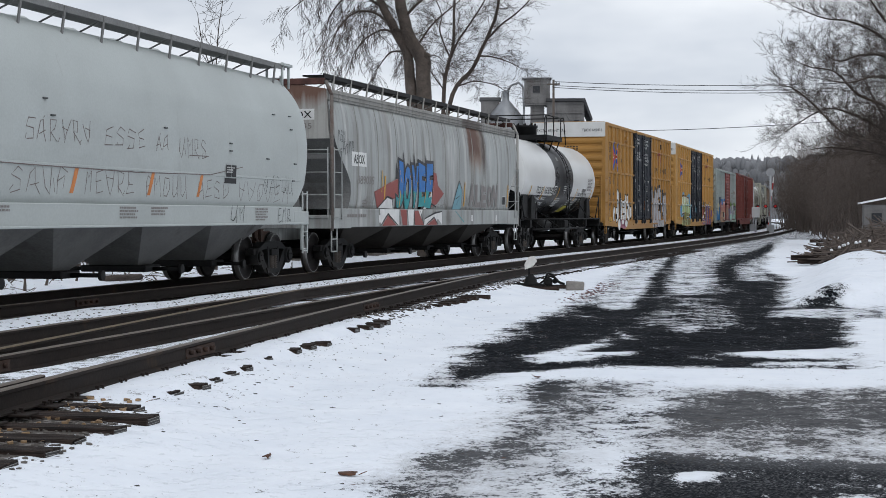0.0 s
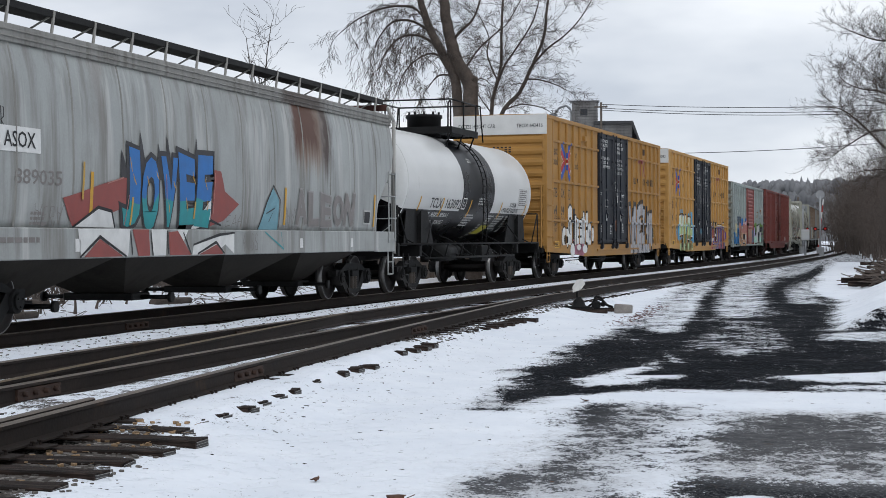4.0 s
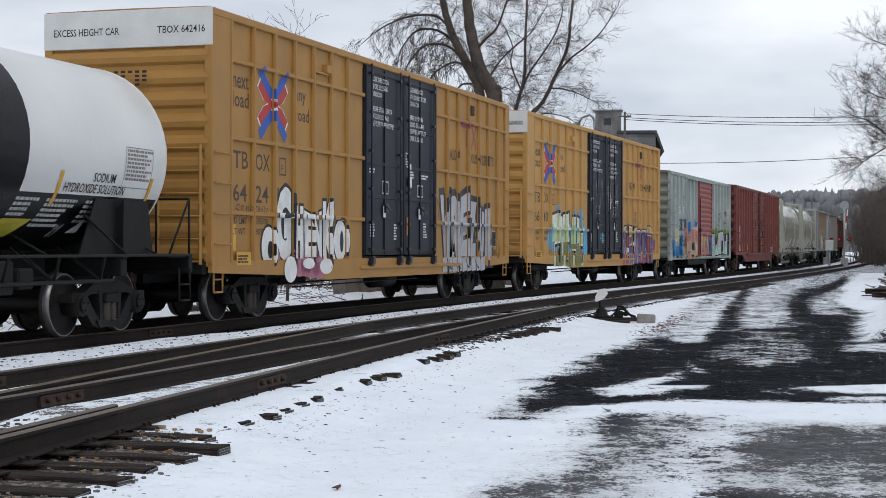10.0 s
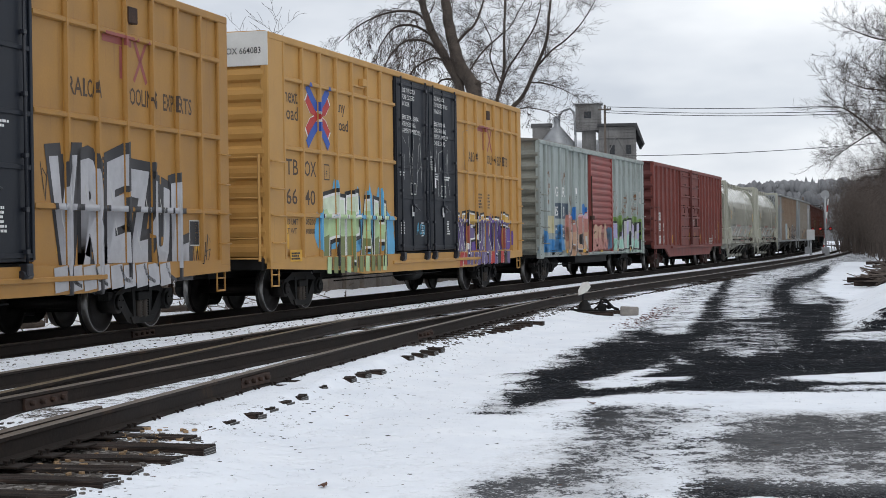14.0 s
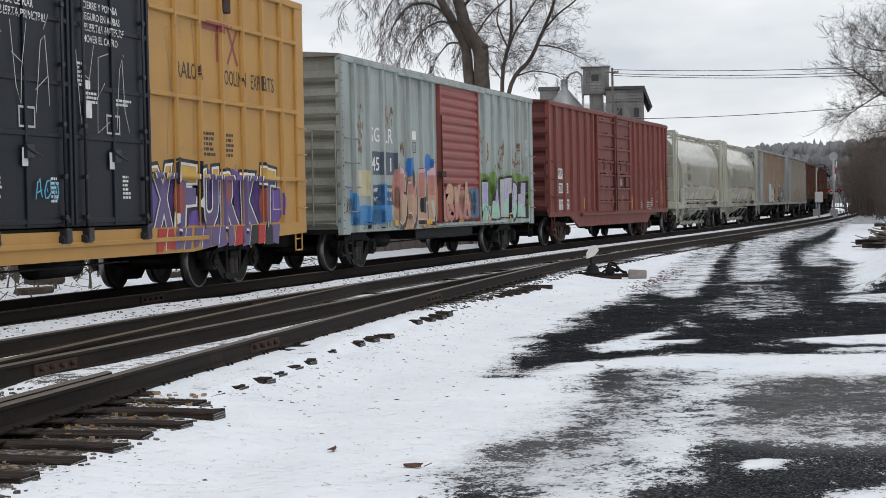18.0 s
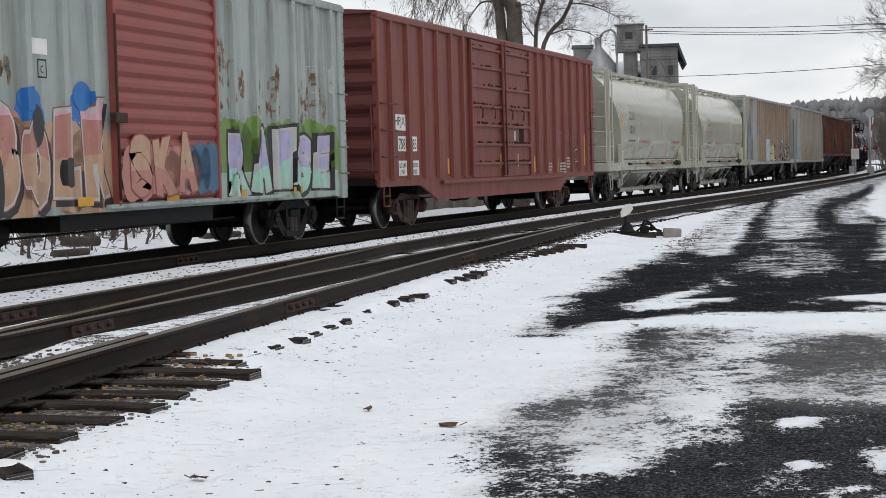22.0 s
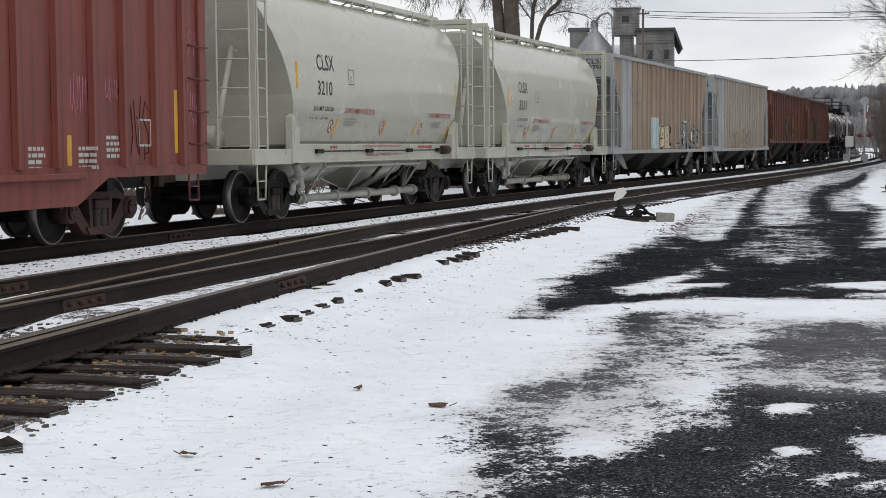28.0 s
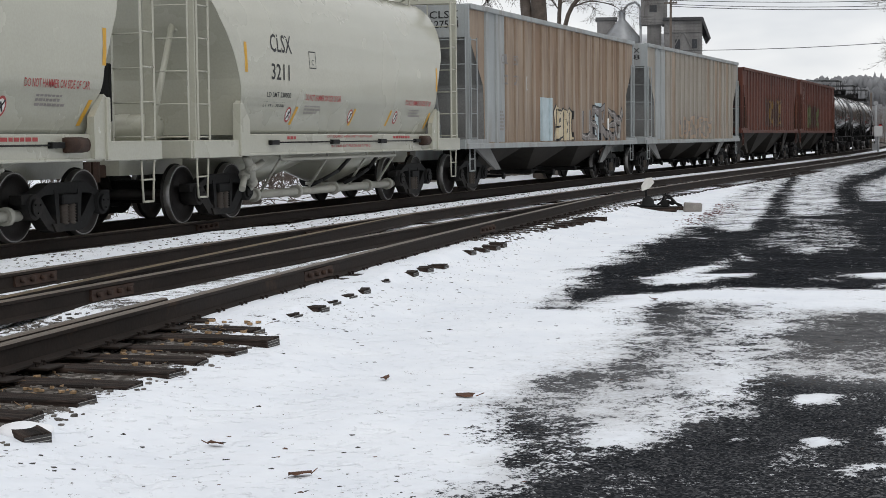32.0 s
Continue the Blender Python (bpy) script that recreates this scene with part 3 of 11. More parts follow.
def rail_object(name, offset, s0, s1, label, step=1.5, taper=False, dz=0.0, head=None):
    bm = bmesh.new()
    n = max(2, int((s1 - s0) / step) + 1)
    rings = []
    for i in range(n + 1):
        s = s0 + (s1 - s0) * i / n
        o = offset(s) if callable(offset) else offset
        x, y, th = line(s, o)
        w = 1.0
        if taper and s > s1 - 5:
            w = max(0.12, (s1 - s) / 5)
        ring = [bm.verts.new((x + px * w * math.cos(th), y + px * w * math.sin(th), pz + dz)) for px, pz in RAIL_PROF]
        rings.append(ring)
    k = len(RAIL_PROF)
    for a, b in zip(rings[:-1], rings[1:]):
        for i in range(k):
            f = bm.faces.new((a[i], a[(i + 1) % k], b[(i + 1) % k], b[i]))
            f.material_index = 1 if i in (6, 7, 8) else 0
    bm.faces.new(rings[0])
    bm.faces.new(rings[-1])
    ob = new(name, finish(bm, name, [M_RAIL, head or M_RAILTOP]))
    return tagged(ob, label, "rail", group="rails", kind="structure")


rail_object("rail", 0.0, -40, 330, "brown weathered steel running rail of the busy track")
rail_object("rail", -1.507, -40, 330, "brown weathered steel running rail of the busy track")
rail_object("rail", 2.58, -40, 330, "rust-brown steel stock rail of the side track")
rail_object("rail", lambda s: 4.085, 2, 35.6, "thin-ended steel switch point rail", taper=True)
rail_object("rail", swap_far, 2, 27.6, "yellow-brown curved closure rail ending in a switch point", taper=True, head=M_RAILGOLD)
rail_object("rail", swap_near, -10, 330, "brown steel outer rail of the turnout above bare ties")
rail_object("guard_rail", lambda s: swap_near(s) - 0.125, 3, 12.3, "short brown guard rail beside the outer rail", dz=0.006)


# ---- lettering and paint that follow a car's side ----
SIDE = 1.5535                                              # half the width of a car


class Surf:
    """A side's skin: x at (y, z), with upright and level ribs that stand proud."""

    def __init__(self, x0=SIDE, ribs=(), hribs=(), curve=None, zcuts=(), dy=0.0):
        self.x0, self.ribs, self.hribs, self.curve, self.zcuts, self.dy = x0, ribs, hribs, curve, zcuts, dy

    def x(self, y, z):
        b = self.curve(z) if self.curve else self.x0
        d = 0.0
        for c, w, k in self.ribs:
            if abs(y - c) <= w / 2 + 0.001:
                d = max(d, k)
        for c, w, k, a, e in self.hribs:
            if abs(z - c) <= w / 2 + 0.001 and a <= y <= e:
                d = max(d, k)
        return b + d

    def lay(self, bm, lift):
        """Takes a flat (y, z) drawing, held in (x, y), onto the skin."""
        lo = [min(v.co[i] for v in bm.verts) for i in (0, 1)]
        hi = [max(v.co[i] for v in bm.verts) for i in (0, 1)]
        cuts = []
        for c, w, k in self.ribs:
            for e in (c - w / 2 - 0.003, c - w / 2, c + w / 2, c + w / 2 + 0.003):
                if lo[0] < e < hi[0]:
                    cuts.append((e, 0, 0))
        for c, w, k, a, e in self.hribs:
            for q in (c - w / 2 - 0.003, c - w / 2, c + w / 2, c + w / 2 + 0.003):
                if lo[1] < q < hi[1]:
                    cuts.append((0, q, 1))
        for q in self.zcuts:
            if lo[1] < q < hi[1]:
                cuts.append((0, q, 1))
        for cx, cy, ax in cuts:
            bmesh.ops.bisect_plane(bm, geom=bm.verts[:] + bm.edges[:] + bm.faces[:], dist=1e-5, plane_co=(cx, cy, 0),
                                   plane_no=(1, 0, 0) if ax == 0 else (0, 1, 0))
        for v in bm.verts:
            y, z = v.co.x, v.co.y
            v.co = (self.x(y, z) + lift, y + self.dy, z)


TEXT_CACHE = {}


def glyphs(text):
    """The flat mesh of a line of text in the built-in font, 1 high, from its lower left corner."""
    if text not in TEXT_CACHE:
        cu = bpy.data.curves.new("lettering", "FONT")
        cu.body, cu.resolution_u, cu.offset = text, 2, 0.008
        ob = new("lettering", cu)
        me = bpy.data.meshes.new_from_object(ob.evaluated_get(bpy.context.evaluated_depsgraph_get()))
        bpy.data.objects.remove(ob)
        bpy.data.curves.remove(cu)
        TEXT_CACHE[text] = me
    bm = bmesh.new()
    bm.from_mesh(TEXT_CACHE[text])
    return bm


def text_on(parent, text, y, z, height, width, material, surf, lift=0.004, name="lettering", label=""):
    """Lettering on a side from (y, z), scaled to a height of its capitals and a width in all."""
    bm = glyphs(text)
    x0, x1 = min(v.co.x for v in bm.verts), max(v.co.x for v in bm.verts)
    y0, y1 = min(v.co.y for v in bm.verts), max(v.co.y for v in bm.verts)
    for v in bm.verts:
        v.co = (y + (v.co.x - x0) / (x1 - x0) * width, z + (v.co.y - y0) / (y1 - y0) * height, 0)
    surf.lay(bm, lift)
    return part(name, bm, material, parent, label)


def bars_on(parent, y, z, rows, height, width, material, surf, seed=1, lift=0.004, name="small_print"):
    """Print too small to read: broken bars, row by row downwards."""
    r = random.Random(seed)
    bm = bmesh.new()
    for i in range(rows):
        zz, yy, end = z - i * height * 1.7, y, y + width * r.uniform(0.7, 1.0)
        while yy < end - 0.02:
            w = min(end - yy, height * r.uniform(1.2, 3.2))
            vs = [bm.verts.new(c) for c in ((yy, zz, 0), (yy + w, zz, 0), (yy + w, zz + height, 0), (yy, zz + height, 0))]
            bm.faces.new(vs)
            yy += w + height * 0.5
    surf.lay(bm, lift)
    return part(name, bm, material, parent)


def plate_on(parent, y0, y1, z0, z1, material, surf, lift=0.003, name="painted_panel", label="", shear=0.0):
    bm = bmesh.new()
    bm.faces.new([bm.verts.new(c) for c in ((y0, z0, 0), (y1, z0, 0), (y1 + shear, z1, 0), (y0 + shear, z1, 0))])
    surf.lay(bm, lift)
    return part(name, bm, material, parent, label)


def frame_on(parent, y0, y1, z0, z1, w, material, surf, lift=0.004, name="stencil_frame"):
    bm = bmesh.new()
    for a, b, c, d in ((y0, y1, z0, z0 + w), (y0, y1, z1 - w, z1), (y0, y0 + w, z0 + w, z1 - w), (y1 - w, y1, z0 + w, z1 - w)):
        bm.faces.new([bm.verts.new(q) for q in ((a, c, 0), (b, c, 0), (b, d, 0), (a, d, 0))])
    surf.lay(bm, lift)
    return part(name, bm, material, parent)


def blob(bm, pts, mi=0):
    f = bm.faces.new([bm.verts.new((p[0], p[1], 0)) for p in pts])
    f.material_index = mi
    bmesh.ops.triangulate(bm, faces=[f])


def stroke(bm, pts, w, mi=0, taper=1.0):
    """A painted stroke of even width along points."""
    n = len(pts)
    left, right = [], []
    for i, p in enumerate(pts):
        a, b = pts[max(0, i - 1)], pts[min(n - 1, i + 1)]
        d = Vector((b[0] - a[0], b[1] - a[1]))
        if d.length < 1e-6:
            d = Vector((1, 0))
        d.normalize()
        ww = w / 2 * (taper if i in (0, n - 1) else 1)
        left.append(bm.verts.new((p[0] - d.y * ww, p[1] + d.x * ww, 0)))
        right.append(bm.verts.new((p[0] + d.y * ww, p[1] - d.x * ww, 0)))
    for i in range(n - 1):
        f = bm.faces.new((left[i], right[i], right[i + 1], left[i + 1]))
        f.material_index = mi


def letter_strokes(r, kind):
    """Strokes of one sprayed, unreadable letter-like form in a unit square: hooks, bars, arrows, loops."""
    j = lambda: r.uniform(-0.13, 0.13)
    forms = [
        [[(0.25, -0.05), (0.1, 0.55), (0.3, 1.0), (0.9, 0.8)], [(0.1, 0.45), (0.7, 0.6), (0.55, 0.1)]],
        [[(0.0, 1.0), (0.3, 0.3), (0.5, 0.0), (0.65, 0.4), (1.0, 1.05)], [(0.2, 0.75), (0.8, 0.6)]],
        [[(0.05, 0.0), (0.35, 0.8), (0.6, 1.0), (0.8, 0.35), (1.05, 0.0)], [(0.2, 0.3), (0.9, 0.45)], [(0.6, 1.0), (0.75, 1.15)]],
        [[(0.15, 0.0), (0.2, 0.95), (0.45, 0.6), (0.8, 1.0), (0.85, 0.0)]],
        [[(0.95, 0.9), (0.35, 1.0), (0.1, 0.65), (0.75, 0.42), (0.8, 0.08), (0.05, 0.0)], [(0.05, 0.0), (0.2, 0.25)]],
        [[(0.2, 0.0), (0.15, 1.0), (0.75, 0.95), (0.7, 0.5), (0.2, 0.45), (0.95, 0.0)], [(0.95, 0.0), (1.1, 0.2)]],
        [[(0.3, 0.05), (0.05, 0.45), (0.3, 0.95), (0.8, 0.9), (0.9, 0.4), (0.65, 0.02), (0.3, 0.05)], [(0.45, 0.6), (0.55, 0.35)]],
        [[(0.05, 1.0), (0.12, 0.2), (0.5, 0.0), (0.75, 0.3), (0.85, 1.05)], [(0.85, 0.5), (1.05, 0.0)]],
        [[(0.9, 1.0), (0.15, 0.9), (0.2, 0.5), (0.7, 0.55)], [(0.2, 0.5), (0.1, 0.0), (0.95, 0.12)]],
    ]
    lean = r.uniform(-0.15, 0.2)
    return [[(p[0] + j() + lean * (p[1] - 0.5), p[1] + j() * 0.7) for p in s] for s in forms[kind % len(forms)]]


def graffiti(parent, y0, y1, z0, z1, n, fills, outline, surf, seed, weight=0.3, accent=None, label=""):
    """Sprayed lettering in an invented wild style: outlines, fills and highlights as thin coats."""
    r = random.Random(seed)
    W, H = (y1 - y0) / n, z1 - z0
    layers = [bmesh.new(), bmesh.new(), bmesh.new()]
    solid = weight >= 0.3
    for i in range(n):
        oy, oz = y0 + W * i - 0.04 * W, z0 + r.uniform(-0.02, 0.04) * H
        w, h = W * 1.12, H * r.uniform(0.84, 1.0)
        fi = r.randrange(len(fills))
        t = weight * min(W, H * 0.8)
        if solid:                                          # fat letter: dark rim, filled mass, cut by dark slits and counters
            j = lambda k=0.07: r.uniform(-k, k)
            form = [(0.02 + j(), 0.0), (0.05 + j(), 0.5 + j()), (-0.04 + j(), 0.98 + j()), (0.24 + j(), 1.05 + j(0.1)), (0.46 + j(), 0.9 + j()),
                    (0.72 + j(), 1.06 + j(0.1)), (1.08 + j(), 0.92 + j()), (0.90 + j(), 0.5 + j()), (1.10 + j(), 0.03), (0.72 + j(), -0.02), (0.54 + j(), 0.14 + j()), (0.30 + j(), -0.02)]
            rim = [(0.5 + (a - 0.5) * 1.16, 0.5 + (b - 0.5) * 1.10) for a, b in form]
            blob(layers[0], [(oy + a * w, max(z0, oz + b * h)) for a, b in rim])
            blob(layers[1], [(oy + a * w, max(z0, oz + b * h)) for a, b in form], fi)
            for _ in range(2):
                ca, cb = r.uniform(0.3, 0.65), r.choice((0.3, 0.62)) + j()
                da, db = r.uniform(0.05, 0.11), r.uniform(0.06, 0.14)
                blob(layers[2], [(oy + (ca + x * da) * w, oz + (cb + y * db + 0.2 * x * db) * h) for x, y in ((-1, -1), (0.9, -0.8), (1, 1), (-0.7, 0.8))], 1)
            for s in letter_strokes(r, r.randrange(9))[:2]:
                p = [(oy + a * w, max(z0, oz + b * h)) for a, b in s]
                stroke(layers[2], p, 0.13 * min(W, H * 0.8), 1, 0.5)
                stroke(layers[2], [(a + 0.10 * t, b + 0.08 * t) for a, b in p[:-1]], 0.045 * min(W, H * 0.8), 0, 0.4)
            continue
        for s in letter_strokes(r, r.randrange(9)):
            p = [(oy + a * w, max(z0, oz + b * h)) for a, b in s]
            stroke(layers[0], p, t * 1.5, 0, 1.2)
            stroke(layers[1], p, t, fi, 1.1)
            q = [(a - t * 0.26, b + t * 0.2) for a, b in p]
            if r.random() < 0.8:
                stroke(layers[2], q, t * 0.10, 0, 0.4)
    for bm in layers:
        bmesh.ops.bisect_plane(bm, geom=bm.verts[:] + bm.edges[:] + bm.faces[:], dist=1e-5, plane_co=(0, z0 - 0.01, 0), plane_no=(0, 1, 0), clear_inner=True)
    for bm, lift, mt, nm in ((layers[0], 0.0055, outline, "sprayed_outline"), (layers[1], 0.0075, fills, "sprayed_letters"),
                             (layers[2], 0.0095, [accent or fills[0], outline], "sprayed_highlights")):
        surf.lay(bm, lift)
        part(nm, bm, mt, parent, label if nm == "sprayed_letters" else "")


FAT = {}


def fat_letter(ch, swell):
    """The flat mesh of one capital with its strokes swollen outwards."""
    if (ch, swell) not in FAT:
        cu = bpy.data.curves.new("sprayed_letter", "FONT")
        cu.body, cu.resolution_u, cu.offset = ch, 3, swell
        ob = new("sprayed_letter", cu)
        FAT[ch, swell] = bpy.data.meshes.new_from_object(ob.evaluated_get(bpy.context.evaluated_depsgraph_get()))
        bpy.data.objects.remove(ob)
        bpy.data.curves.remove(cu)
    return FAT[ch, swell]


def puffs(parent, y0, y1, z0, z1, material, surf, seed, k=9, floor=0.0, lift=0.0035, label=""):
    """A sprayed ground of overlapping uneven puffs, frayed into specks along its rim."""
    r = random.Random(seed)
    bm = bmesh.new()
    for i in range(k):
        cy = y0 + (y1 - y0) * (i + 0.5) / k
        ry, rz, cz = (y1 - y0) / k * r.uniform(0.8, 1.3), (z1 - z0) * r.uniform(0.42, 0.56), (z0 + z1) / 2 + (z1 - z0) * r.uniform(-0.06, 0.06)
        m = 26
        blob(bm, [(cy + ry * r.uniform(0.93, 1.07) * math.cos(2 * math.pi * q / m), max(floor, cz + rz * r.uniform(0.93, 1.07) * math.sin(2 * math.pi * q / m))) for q in range(m)])
        for _ in range(26):
            a, d, e = r.uniform(0.1, 3.0), r.uniform(1.0, 1.16), r.uniform(0.006, 0.016)
            py, pz = cy + ry * d * math.cos(a), cz + rz * d * math.sin(a)
            blob(bm, [(py + e, pz), (py, pz + e), (py - e, pz), (py, pz - e)])
    surf.lay(bm, lift)
    return part("spray_cloud", bm, material, parent, label)


def burner(parent, word, y0, y1, z0, z1, bands, outline, surf, seed, rim=None, tops=None, widths=None, fat=0.05, edge=0.055, floor=0.0,
           lean=0.10, shade=None, shine=None, label=""):
    """Fat sprayed capitals: dark outline, an optional pale rim, fills in level bands (paint, upper limit as a share of the height)."""
    r = random.Random(seed)
    n = len(word)
    widths = widths or [1.0] * n
    unit = (y1 - y0) / sum(widths)
    H = z1 - z0
    sheen = bmesh.new()
    at = y0
    for i, ch in enumerate(word):
        w = unit * widths[i]
        top = tops[i] if tops else r.uniform(0.88, 1.0)
        sh, wide, tilt, drop, bow = r.uniform(-lean, lean), r.uniform(-0.12, 0.12), r.uniform(-0.10, 0.10), r.uniform(-0.05, 0.03), r.uniform(-0.07, 0.07)
        base = fat_letter(ch, fat)
        bx = [v.co.x for v in base.vertices]
        by = [v.co.y for v in base.vertices]
        x0, x1, b0, b1 = min(bx), max(bx), min(by), max(by)

        def warp(swell, dy=0.0, dz=0.0):
            bm = bmesh.new()
            bm.from_mesh(fat_letter(ch, swell))
            for v in bm.verts:
                a, b = (v.co.x - x0) / (x1 - x0), (v.co.y - b0) / (b1 - b0)
                a = 0.5 + (a - 0.5) * (1 + wide * (b - 0.5)) + sh * (b - 0.5) + bow * math.sin(3.1416 * b)
                b = drop + b * (top + tilt * (a - 0.5)) - 0.04 * math.sin(3.1416 * a) * (1 - b)
                v.co = (at + w * (0.05 + 0.90 * a) + dy, max(floor, z0 + H * b + dz), 0)
            return bm
        coats = [("sprayed_outline", warp(fat + edge), outline, 0.0060)]
        if shade:
            coats.append(("sprayed_shade", warp(fat + edge * 0.8, 0.10 * w, -0.07 * H), shade, 0.0048))
        if rim:
            coats.append(("sprayed_rim", warp(fat + 0.012), rim, 0.0078))
        fill = warp(fat if not rim else fat - 0.022)
        cuts = [z0 + H * (b + r.uniform(-0.05, 0.05)) for _, b in bands[:-1]]
        for c in cuts:
            bmesh.ops.bisect_plane(fill, geom=fill.verts[:] + fill.edges[:] + fill.faces[:], dist=1e-5, plane_co=(at, c, 0), plane_no=(r.uniform(-0.25, 0.25), 1, 0))
        for f in fill.faces:
            f.material_index = sum(f.calc_center_median().y > c for c in cuts)
        surf.lay(fill, 0.0095)
        letter = part("sprayed_letter", fill, [m for m, _ in bands], parent, label)
        for nm, bm, mt, lift in coats:
            surf.lay(bm, lift)
            part(nm, bm, mt, letter)
        if shine:
            for _ in range(2):
                cy, cz, q = at + w * r.uniform(0.15, 0.8), z0 + H * r.uniform(0.35, 0.9) * top, r.uniform(0.10, 0.22) * H
                stroke(sheen, [(cy, cz), (cy + 0.05 * w, cz - q * 0.5), (cy + r.uniform(0.0, 0.18) * w, cz - q)], 0.03, 0, 0.4)
        at += w
    if len(sheen.verts):
        surf.lay(sheen, 0.0112)
        tagged(part("sprayed_highlight", sheen, shine, parent), kind="stuff")
    else:
        sheen.free()


def ovals(parent, name, shapes, material, surf, lift, label=""):
    """Painted ovals: (y, z, half width, half height)."""
    for y, z, a, b in shapes:
        bm = bmesh.new()
        blob(bm, [(y + a * math.cos(k * 0.3307), z + b * math.sin(k * 0.3307)) for k in range(19)])
        surf.lay(bm, lift)
        part(name, bm, material, parent, label)


def scrawl(parent, y0, y1, z0, z1, material, surf, seed, w=0.02, n=7, name="scrawled_tag"):
    """A thin one-line tag that nobody can read."""
    r = random.Random(seed)
    bm = bmesh.new()
    step = (y1 - y0) / n
    for i in range(n):
        k = r.randrange(9)
        for s in letter_strokes(r, k):
            stroke(bm, [(y0 + step * (i + a * 0.8), z0 + (z1 - z0) * b) for a, b in s], w, 0, 0.7)
    surf.lay(bm, 0.004)
    return part(name, bm, material, parent)


def sprite(material_name, color, rough=0.55):
    return mat(material_name, color, rough, 0, 0.14, 5.0, 0.03, 60)


P_BLACK = sprite("black_paint", (0.015, 0.015, 0.017))
P_WHITE = sprite("white_paint", (0.72, 0.72, 0.70))
P_DULLWHITE = sprite("faded_white_paint", (0.48, 0.48, 0.46))
P_YELLOW = sprite("yellow_reflector", (0.60, 0.33, 0.035))
P_MUSTARD = sprite("mustard_spray", (0.52, 0.32, 0.06))
P_RED = sprite("red_paint", (0.42, 0.035, 0.03))
P_BLUE = sprite("blue_paint", (0.03, 0.09, 0.38))
P_SKY = sprite("sky_blue_spray", (0.10, 0.42, 0.62))
P_SILVER = sprite("silver_spray", (0.40, 0.40, 0.42), 0.4)
P_PALEGREEN = sprite("pale_green_spray", (0.42, 0.56, 0.30))
P_MINT = sprite("mint_spray", (0.36, 0.60, 0.50))
P_PURPLE = sprite("violet_spray", (0.13, 0.07, 0.30))
P_LILAC = sprite("lilac_spray", (0.42, 0.38, 0.58))
P_PINK = sprite("pink_spray", (0.52, 0.16, 0.26))
P_SALMON = sprite("salmon_spray", (0.43, 0.20, 0.165))
P_TEAL = sprite("teal_spray", (0.03, 0.28, 0.30))
P_GREEN = sprite("moss_green_spray", (0.16, 0.26, 0.07))
P_COBALT = sprite("cobalt_spray", (0.03, 0.16, 0.45))
P_GREYTAG = sprite("grey_spray", (0.22, 0.20, 0.19))
P_MAROON = sprite("dull_red_spray", (0.28, 0.07, 0.06))
P_OLIVE = sprite("olive_spray", (0.17, 0.20, 0.075))
P_CHALK = sprite("chalky_green_spray", (0.60, 0.68, 0.52))
P_INK = sprite("dark_grey_spray", (0.035, 0.034, 0.037))
P_PEACH = sprite("peach_spray", (0.47, 0.30, 0.20))
P_BRIGHTSKY = sprite("light_blue_spray", (0.12, 0.38, 0.62))
P_ORANGE = sprite("orange_spray", (0.62, 0.22, 0.06))


# ---- trucks, couplers, ladders shared by all cars ----
WHEEL_R = 0.457
SHARED = {}


def shared(key, build, materials, smooth=False):
    if key not in SHARED:
        bm = bmesh.new()
        build(bm)
        SHARED[key] = finish(bm, key, materials, smooth)
    return SHARED[key]


def child(name, me, parent, m=None, label=""):
    ob = new(name, me)
    ob.parent = parent
    if m is not None:
        ob.matrix_basis = m
    if label:
        ob["label"] = label
    return ob


def build_wheelset(bm):
    for sx in (1, -1):
        prof = [(0.70, 0.09), (0.70, 0.14), (0.735, 0.16), (0.745, 0.34), (0.725, 0.385), (0.69, WHEEL_R - 0.045), (0.69, WHEEL_R + 0.026),
                (0.715, WHEEL_R + 0.026), (0.728, WHEEL_R + 0.002), (0.83, WHEEL_R - 0.004), (0.83, WHEEL_R - 0.055), (0.795, WHEEL_R - 0.07), (0.785, 0.20), (0.83, 0.15), (0.83, 0.09)]
        t = bmesh.new()
        lathe(t, [(sx * a, r) for a, r in prof], "x", 36)
        for f in t.faces:
            f.material_index = 0
        merge(bm, t, 0)
        t = bmesh.new()
        lathe(t, [(sx * 0.7285, WHEEL_R + 0.001), (sx * 0.829, WHEEL_R - 0.0035), (sx * 0.8315, WHEEL_R - 0.010), (sx * 0.8315, WHEEL_R - 0.024)], "x", 36)
        t.faces.ensure_lookup_table()
        caps = [f for f in t.faces if len(f.verts) > 4]
        bmesh.ops.delete(t, geom=caps, context="FACES_ONLY")
        for v in t.verts:
            v.co.y *= 1.002
            v.co.z *= 1.002
        merge(bm, t, 1)
    rod(bm, (-0.82, 0, 0), (0.82, 0, 0), 0.085, 12)
    rod(bm, (-1.02, 0, 0), (1.02, 0, 0), 0.07, 10)


